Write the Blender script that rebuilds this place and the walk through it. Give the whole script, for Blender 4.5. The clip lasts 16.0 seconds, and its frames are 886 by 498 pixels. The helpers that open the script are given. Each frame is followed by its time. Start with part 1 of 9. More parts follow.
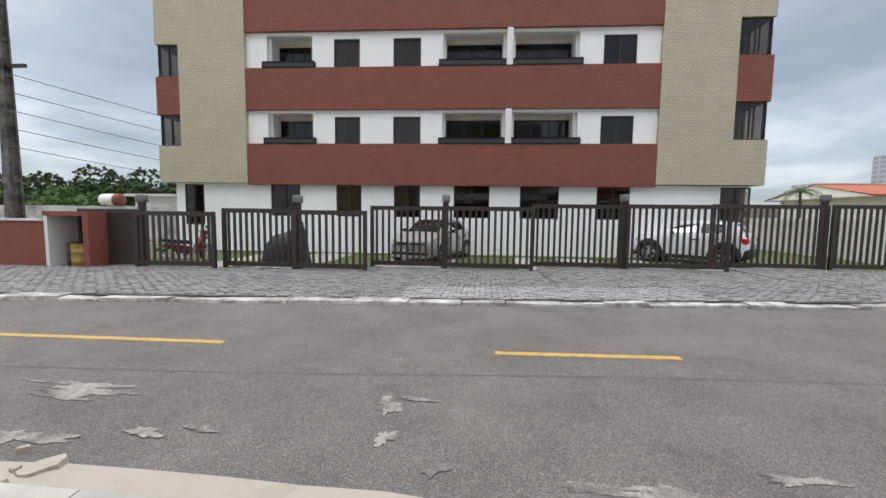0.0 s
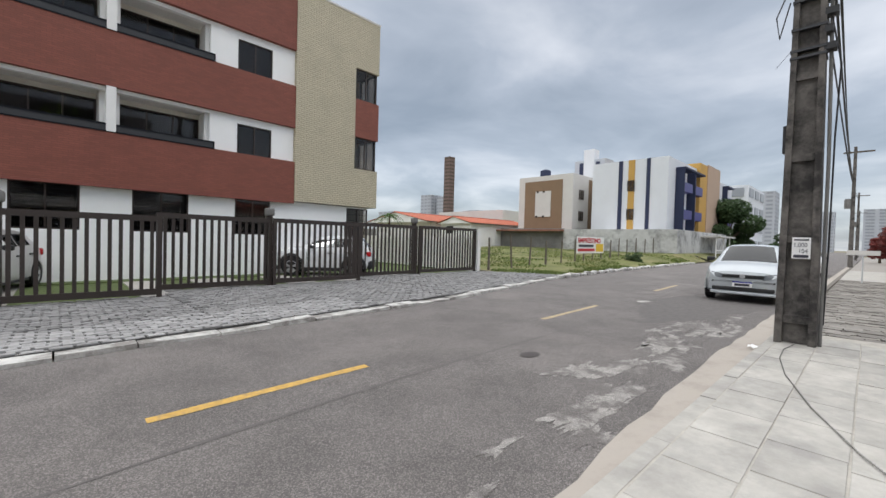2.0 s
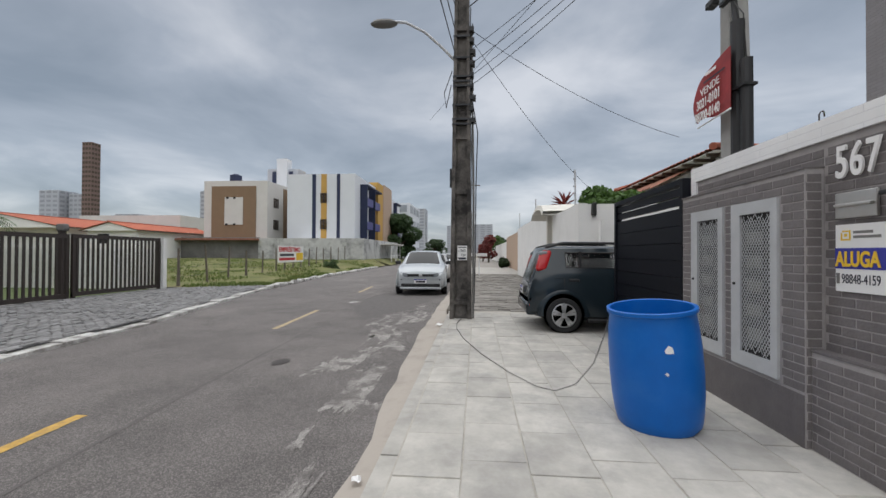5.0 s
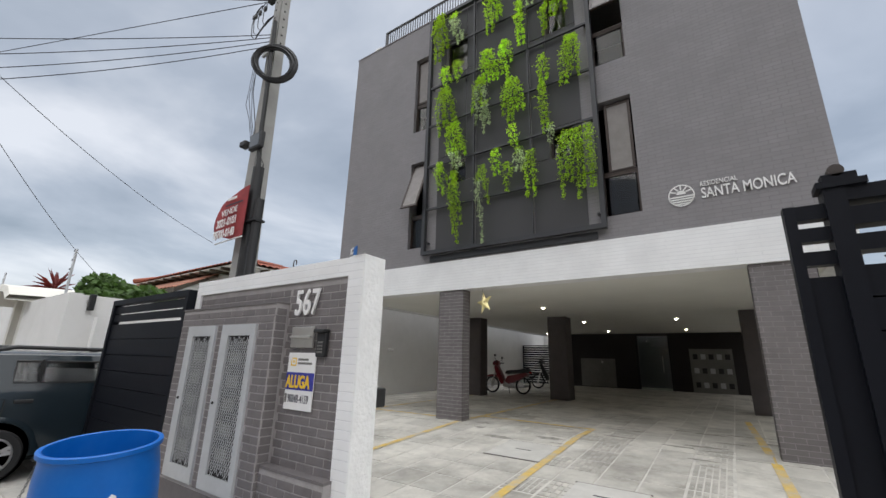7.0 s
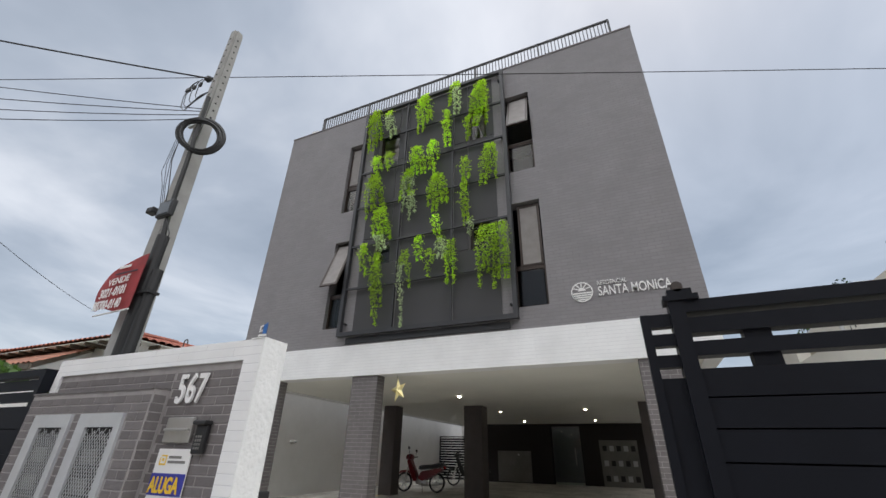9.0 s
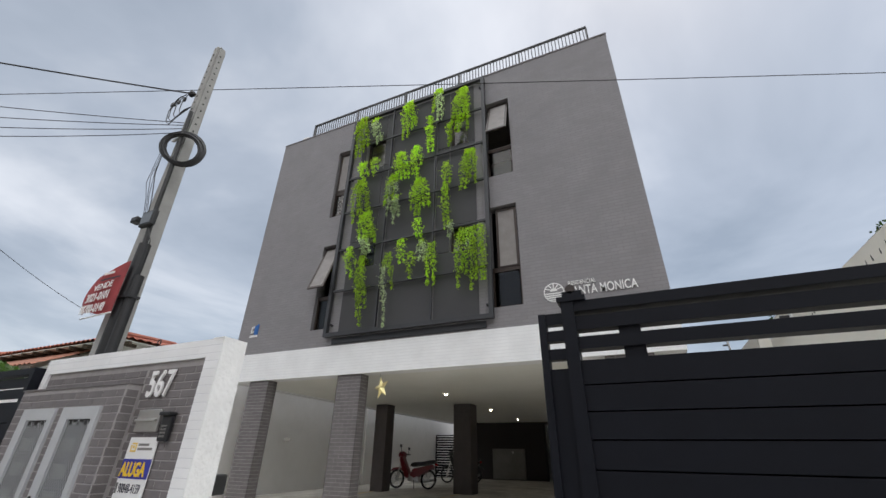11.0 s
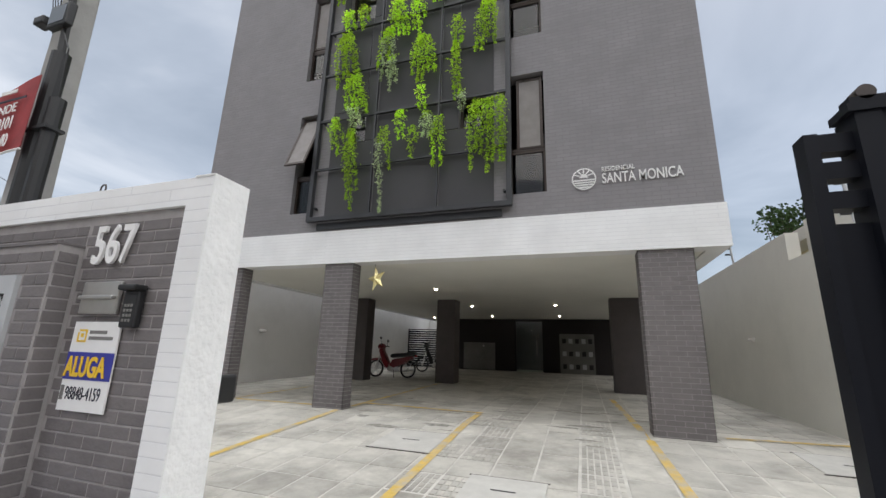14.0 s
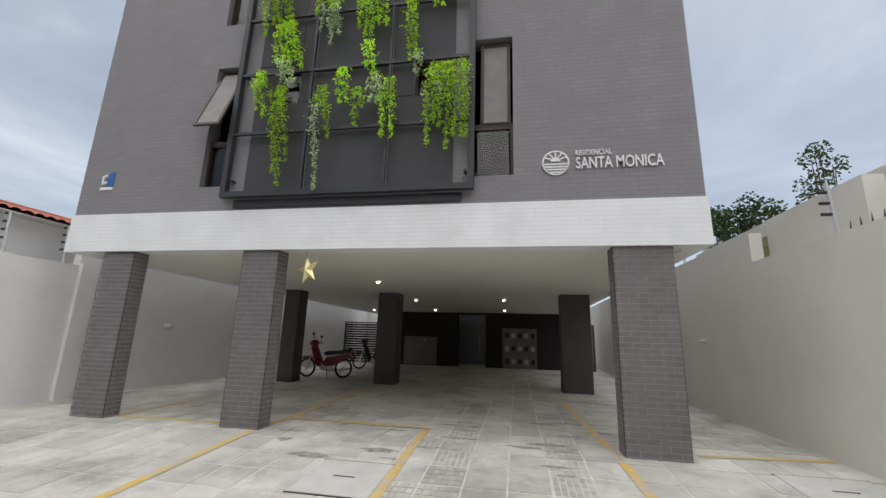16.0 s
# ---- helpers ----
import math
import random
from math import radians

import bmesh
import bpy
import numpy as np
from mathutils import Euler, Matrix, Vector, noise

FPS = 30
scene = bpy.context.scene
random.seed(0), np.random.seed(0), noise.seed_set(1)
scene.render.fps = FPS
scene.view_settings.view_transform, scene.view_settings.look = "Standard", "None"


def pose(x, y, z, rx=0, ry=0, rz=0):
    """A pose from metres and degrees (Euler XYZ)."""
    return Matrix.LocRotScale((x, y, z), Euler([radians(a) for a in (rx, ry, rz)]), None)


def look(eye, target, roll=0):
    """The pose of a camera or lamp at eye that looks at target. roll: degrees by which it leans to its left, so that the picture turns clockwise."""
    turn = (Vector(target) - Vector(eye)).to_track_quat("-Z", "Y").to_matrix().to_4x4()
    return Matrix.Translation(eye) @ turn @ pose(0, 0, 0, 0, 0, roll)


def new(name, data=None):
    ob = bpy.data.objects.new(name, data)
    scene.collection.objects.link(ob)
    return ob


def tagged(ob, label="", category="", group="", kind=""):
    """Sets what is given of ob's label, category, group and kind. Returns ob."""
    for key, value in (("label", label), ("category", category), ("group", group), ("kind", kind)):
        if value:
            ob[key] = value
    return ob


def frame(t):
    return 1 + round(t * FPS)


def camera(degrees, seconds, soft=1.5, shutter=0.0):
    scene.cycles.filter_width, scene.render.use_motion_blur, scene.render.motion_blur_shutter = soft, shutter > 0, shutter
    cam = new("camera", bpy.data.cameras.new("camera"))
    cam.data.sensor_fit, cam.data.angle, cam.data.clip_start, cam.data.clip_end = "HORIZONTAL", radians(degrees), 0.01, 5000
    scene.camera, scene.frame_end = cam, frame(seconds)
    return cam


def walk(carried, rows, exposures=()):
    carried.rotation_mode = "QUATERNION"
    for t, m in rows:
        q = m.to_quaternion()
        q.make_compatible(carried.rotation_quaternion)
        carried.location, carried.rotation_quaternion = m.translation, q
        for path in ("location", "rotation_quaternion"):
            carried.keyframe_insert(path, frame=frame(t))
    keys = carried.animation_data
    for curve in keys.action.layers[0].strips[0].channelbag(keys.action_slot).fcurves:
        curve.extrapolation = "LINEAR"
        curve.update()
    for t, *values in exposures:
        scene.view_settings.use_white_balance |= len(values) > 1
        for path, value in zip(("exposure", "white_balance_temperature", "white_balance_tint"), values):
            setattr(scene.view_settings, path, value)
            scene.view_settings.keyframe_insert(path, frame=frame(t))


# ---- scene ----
cam = camera(95.1, 16.0)
PATH = [
    (0, (0.531, 0.434, 1.447), (0.32, 2.415, 1.281), 0.7),
    (0.5, (0.447, 0.641, 1.419), (0.495, 2.637, 1.292), 0.6),
    (1, (0.356, 0.848, 1.41), (0.842, 2.786, 1.313), 1.1),
    (1.5, (0.224, 1.01, 1.389), (1.196, 2.756, 1.32), 1.6),
    (2, (0.164, 1.201, 1.348), (1.54, 2.651, 1.302), 1.6),
    (2.5, (0.04, 1.341, 1.371), (1.684, 2.478, 1.34), 1.8),
    (3, (-0.147, 1.438, 1.383), (1.643, 2.328, 1.379), 2.3),
    (3.2, (-0.168, 1.462, 1.396), (1.657, 2.28, 1.377), 1.8),
    (5.3, (-0.686, 1.58, 1.338), (1.308, 1.445, 1.396), 0.5),
    (5.5, (-0.677, 1.531, 1.328), (1.282, 1.14, 1.404), 0.9),
    (6, (-0.746, 1.251, 1.421), (1.002, 0.29, 1.574), 1.3),
    (6.5, (-0.776, 1.281, 1.49), (0.625, -0.108, 1.817), 1.7),
    (7, (-0.793, 1.324, 1.527), (0.317, -0.252, 2.059), 1.6),
    (7.5, (-0.793, 1.327, 1.543), (0.124, -0.305, 2.247), 1.2),
    (8, (-0.84, 1.318, 1.558), (-0.028, -0.322, 2.365), 1.1),
    (8.5, (-0.879, 1.311, 1.563), (-0.121, -0.322, 2.435), 1.2),
    (9, (-0.965, 1.357, 1.553), (-0.228, -0.265, 2.463), 1.3),
    (11.3, (-1.587, 1.429, 1.459), (-0.828, -0.182, 2.369), 1.0),
    (11.5, (-1.542, 1.426, 1.469), (-0.763, -0.184, 2.365), 1.4),
    (12, (-1.25, 1.415, 1.476), (-0.449, -0.205, 2.332), 1.6),
    (12.5, (-1.011, 1.386, 1.474), (-0.196, -0.261, 2.264), 1.7),
    (13, (-0.807, 1.133, 1.454), (0.005, -0.556, 2.152), 1.6),
    (13.5, (-0.576, 0.837, 1.474), (0.178, -0.917, 2.068), 1.6),
    (14, (-0.282, 0.614, 1.475), (0.353, -1.221, 1.953), 1.7),
    (14.5, (-0.086, 0.435, 1.468), (0.402, -1.469, 1.836), 1.6),
    (15, (-0.013, 0.119, 1.54), (0.365, -1.821, 1.845), 1.6),
    (15.5, (0.044, -0.09, 1.658), (0.385, -2.033, 1.984), 1.5),
    (16, (0.169, -0.381, 1.723), (0.523, -2.301, 2.16), 1.7),
]
walk(cam, [(t, look(eye, target, roll)) for t, eye, target, roll in PATH], exposures=[(0.0, 0.90), (2.5, 0.73), (5.5, 0.45), (7.0, 0.74), (12.5, 0.75), (14.0, 0.85), (16.0, 0.79)])

# ---- world and light: an overcast day ----
world = bpy.data.worlds.new("overcast_sky")
scene.world = world
world.use_nodes = True
wn, wl = world.node_tree.nodes, world.node_tree.links
wn.clear()
w_out = wn.new("ShaderNodeOutputWorld")
w_bg = wn.new("ShaderNodeBackground")
w_bg2 = wn.new("ShaderNodeBackground")
w_add = wn.new("ShaderNodeAddShader")
w_tc = wn.new("ShaderNodeTexCoord")
sky = wn.new("ShaderNodeTexSky")
sky.sky_type, sky.sun_disc = "NISHITA", False
sky.sun_elevation, sky.sun_rotation = radians(62), radians(200)
w_bg2.inputs["Strength"].default_value = 0.02
wl.new(sky.outputs[0], w_bg2.inputs["Color"])
w_sep = wn.new("ShaderNodeSeparateXYZ")
wl.new(w_tc.outputs["Generated"], w_sep.inputs[0])
# cloud sheet: project the direction on a flat layer so clouds shrink towards the horizon
w_z = wn.new("ShaderNodeMath"); w_z.operation = "MAXIMUM"; w_z.inputs[1].default_value = 0.0
wl.new(w_sep.outputs["Z"], w_z.inputs[0])
w_zo = wn.new("ShaderNodeMath"); w_zo.operation = "ADD"; w_zo.inputs[1].default_value = 0.16
wl.new(w_z.outputs[0], w_zo.inputs[0])
w_dx = wn.new("ShaderNodeMath"); w_dx.operation = "DIVIDE"
w_dy = wn.new("ShaderNodeMath"); w_dy.operation = "DIVIDE"
wl.new(w_sep.outputs["X"], w_dx.inputs[0]); wl.new(w_zo.outputs[0], w_dx.inputs[1])
wl.new(w_sep.outputs["Y"], w_dy.inputs[0]); wl.new(w_zo.outputs[0], w_dy.inputs[1])
w_com = wn.new("ShaderNodeCombineXYZ")
wl.new(w_dx.outputs[0], w_com.inputs[0]); wl.new(w_dy.outputs[0], w_com.inputs[1])
w_n = wn.new("ShaderNodeTexNoise")
w_n.inputs["Scale"].default_value, w_n.inputs["Detail"].default_value, w_n.inputs["Roughness"].default_value = 0.85, 6.0, 0.52
w_n.inputs["Distortion"].default_value = 0.35
wl.new(w_com.outputs[0], w_n.inputs["Vector"])
w_r = wn.new("ShaderNodeValToRGB")
els = w_r.color_ramp.elements
els[0].position, els[0].color = 0.33, (0.152, 0.174, 0.200, 1)
els[1].position, els[1].color = 0.70, (0.43, 0.44, 0.46, 1)
e = els.new(0.5); e.color = (0.238, 0.260, 0.292, 1)
wl.new(w_n.outputs["Fac"], w_r.inputs[0])
# an overcast sky is brighter overhead
w_zr = wn.new("ShaderNodeMapRange")
w_zr.inputs["From Min"].default_value, w_zr.inputs["From Max"].default_value = 0.925, 1.0
w_zr.inputs["To Min"].default_value, w_zr.inputs["To Max"].default_value = 1.0, 6.0
wl.new(w_sep.outputs["Z"], w_zr.inputs["Value"])
wl.new(w_r.outputs[0], w_bg.inputs["Color"]); wl.new(w_zr.outputs[0], w_bg.inputs["Strength"])
wl.new(w_bg.outputs[0], w_add.inputs[0]); wl.new(w_bg2.outputs[0], w_add.inputs[1])
wl.new(w_add.outputs[0], w_out.inputs[0])
sun = new("sun", bpy.data.lights.new("sun", "SUN"))
sun.data.energy, sun.data.angle, sun.data.color = 2.0, radians(120), (1.0, 0.97, 0.93)
sun.matrix_world = look((0, 0, 30), (3, -4, 0))


# ---- materials ----
def mat(name, col, rough=0.8, metal=0.0, var=0.12, scale=3.0, bump=0.0, bscale=60.0, dirt=None, dscale=0.6, damt=0.5, rnd=0.0, spec=0.5, speck=0.0, dlo=0.48, dhi=0.68, thin=0.0, sscale=170.0):
    """Base colour with variation at two scales, optional stains, fine relief and per-piece tone."""
    m = bpy.data.materials.new(name)
    m.use_nodes = True
    n, l = m.node_tree.nodes, m.node_tree.links
    b = n["Principled BSDF"]
    b.inputs["Roughness"].default_value, b.inputs["Metallic"].default_value = rough, metal
    b.inputs["Specular IOR Level"].default_value = spec
    geo = n.new("ShaderNodeNewGeometry")
    n1 = n.new("ShaderNodeTexNoise"); n1.inputs["Scale"].default_value, n1.inputs["Detail"].default_value = scale, 8.0
    n1.inputs["Roughness"].default_value = 0.65
    l.new(geo.outputs["Position"], n1.inputs["Vector"])
    mr = n.new("ShaderNodeMapRange")
    mr.inputs["From Min"].default_value, mr.inputs["From Max"].default_value = 0.3, 0.7
    mr.inputs["To Min"].default_value, mr.inputs["To Max"].default_value = 1 - var, 1 + var
    l.new(n1.outputs["Fac"], mr.inputs["Value"])
    fac = mr.outputs[0]
    if rnd:
        oi = n.new("ShaderNodeObjectInfo")
        r2 = n.new("ShaderNodeMapRange")
        r2.inputs["To Min"].default_value, r2.inputs["To Max"].default_value = 1 - rnd, 1 + rnd
        l.new(oi.outputs["Random"], r2.inputs["Value"])
        r3 = n.new("ShaderNodeMapRange")
        r3.inputs["To Min"].default_value, r3.inputs["To Max"].default_value = 1 - rnd, 1 + rnd
        l.new(geo.outputs["Random Per Island"], r3.inputs["Value"])
        mu = n.new("ShaderNodeMath"); mu.operation = "MULTIPLY"
        l.new(r2.outputs[0], mu.inputs[0]); l.new(r3.outputs[0], mu.inputs[1])
        mu2 = n.new("ShaderNodeMath"); mu2.operation = "MULTIPLY"
        l.new(mu.outputs[0], mu2.inputs[0]); l.new(fac, mu2.inputs[1])
        fac = mu2.outputs[0]
    mx = n.new("ShaderNodeVectorMath"); mx.operation = "SCALE"
    mx.inputs[0].default_value = col
    l.new(fac, mx.inputs["Scale"])
    out = mx.outputs[0]
    if dirt:
        n2 = n.new("ShaderNodeTexNoise"); n2.inputs["Scale"].default_value, n2.inputs["Detail"].default_value = dscale, 7.0
        n2.inputs["Roughness"].default_value = 0.7
        l.new(geo.outputs["Position"], n2.inputs["Vector"])
        d = n.new("ShaderNodeMapRange")
        d.inputs["From Min"].default_value, d.inputs["From Max"].default_value = dlo, dhi
        d.inputs["To Max"].default_value = damt
        l.new(n2.outputs["Fac"], d.inputs["Value"])
        mm = n.new("ShaderNodeMix"); mm.data_type = "RGBA"
        l.new(d.outputs[0], mm.inputs["Factor"]); l.new(out, mm.inputs["A"])
        mm.inputs["B"].default_value = (*dirt, 1)
        out = mm.outputs["Result"]
    if speck:                                # pale aggregate grains
        vo = n.new("ShaderNodeTexVoronoi"); vo.inputs["Scale"].default_value = sscale
        l.new(geo.outputs["Position"], vo.inputs["Vector"])
        sr = n.new("ShaderNodeSeparateColor"); l.new(vo.outputs["Color"], sr.inputs[0])
        pw = n.new("ShaderNodeMapRange")
        pw.inputs["From Min"].default_value, pw.inputs["From Max"].default_value = 0.45, 1.0
        pw.inputs["To Min"].default_value, pw.inputs["To Max"].default_value = 1 - 0.25 * speck, 1 + 1.5 * speck
        l.new(sr.outputs[0], pw.inputs["Value"])
        sc = n.new("ShaderNodeVectorMath"); sc.operation = "SCALE"
        l.new(out, sc.inputs[0]); l.new(pw.outputs[0], sc.inputs["Scale"])
        out = sc.outputs[0]
    l.new(out, b.inputs["Base Color"])
    if bump:
        n3 = n.new("ShaderNodeTexNoise"); n3.inputs["Scale"].default_value, n3.inputs["Detail"].default_value = bscale, 5.0
        l.new(geo.outputs["Position"], n3.inputs["Vector"])
        bp = n.new("ShaderNodeBump"); bp.inputs["Strength"].default_value, bp.inputs["Distance"].default_value = bump, 0.01
        l.new(n3.outputs["Fac"], bp.inputs["Height"]); l.new(bp.outputs[0], b.inputs["Normal"])
    if thin:                                 # leaves let part of the light through
        tr = n.new("ShaderNodeBsdfTranslucent"); l.new(out, tr.inputs["Color"])
        ms = n.new("ShaderNodeMixShader"); ms.inputs[0].default_value = thin
        l.new(b.outputs[0], ms.inputs[1]); l.new(tr.outputs[0], ms.inputs[2])
        l.new(ms.outputs[0], n["Material Output"].inputs["Surface"])
    return m


def brick_mat(name, col, joint, bw, bh, gap, rough=0.7, relief=0.5, tone=0.08):
    """Small brick or tile cladding for far walls: courses in world height, length along the wall."""
    m = mat(name, col, rough, var=0.08, scale=1.3)
    n, l = m.node_tree.nodes, m.node_tree.links
    b = n["Principled BSDF"]
    old = b.inputs["Base Color"].links[0].from_socket
    tc = n.new("ShaderNodeTexCoord")
    sp = n.new("ShaderNodeSeparateXYZ"); l.new(tc.outputs["Object"], sp.inputs[0])
    ad = n.new("ShaderNodeMath"); ad.operation = "ADD"
    l.new(sp.outputs[0], ad.inputs[0]); l.new(sp.outputs[1], ad.inputs[1])
    cb = n.new("ShaderNodeCombineXYZ"); l.new(ad.outputs[0], cb.inputs[0]); l.new(sp.outputs[2], cb.inputs[1])
    br = n.new("ShaderNodeTexBrick")
    br.inputs["Scale"].default_value, br.inputs["Brick Width"].default_value, br.inputs["Row Height"].default_value = 1.0, bw, bh
    br.inputs["Mortar Size"].default_value, br.inputs["Mortar Smooth"].default_value = gap, 0.3
    br.inputs["Color1"].default_value, br.inputs["Color2"].default_value = (1, 1, 1, 1), (1 - 2 * tone, 1 - 2 * tone, 1 - 2 * tone, 1)
    l.new(cb.outputs[0], br.inputs["Vector"])
    mu = n.new("ShaderNodeMix"); mu.data_type, mu.blend_type = "RGBA", "MULTIPLY"
    mu.inputs["Factor"].default_value = 1.0
    l.new(old, mu.inputs["A"]); l.new(br.outputs["Color"], mu.inputs["B"])
    mo = n.new("ShaderNodeMix"); mo.data_type = "RGBA"
    l.new(br.outputs["Fac"], mo.inputs["Factor"]); l.new(mu.outputs["Result"], mo.inputs["A"])
    mo.inputs["B"].default_value = (*joint, 1)
    l.new(mo.outputs["Result"], b.inputs["Base Color"])
    bp = n.new("ShaderNodeBump"); bp.invert = True
    bp.inputs["Strength"].default_value, bp.inputs["Distance"].default_value = relief, 0.01
    l.new(br.outputs["Fac"], bp.inputs["Height"]); l.new(bp.outputs[0], b.inputs["Normal"])
    return m


def glass_mat(name, tint, rough=0.03):
    m = bpy.data.materials.new(name)
    m.use_nodes = True
    b = m.node_tree.nodes["Principled BSDF"]
    b.inputs["Base Color"].default_value = (*tint, 1)
    b.inputs["Roughness"].default_value = rough
    b.inputs["Transmission Weight"].default_value = 1.0
    b.inputs["IOR"].default_value = 1.45
    return m


def glow_mat(name, col, power):
    m = bpy.data.materials.new(name)
    m.use_nodes = True
    b = m.node_tree.nodes["Principled BSDF"]
    b.inputs["Emission Color"].default_value = (*col, 1)
    b.inputs["Emission Strength"].default_value = power
    return m


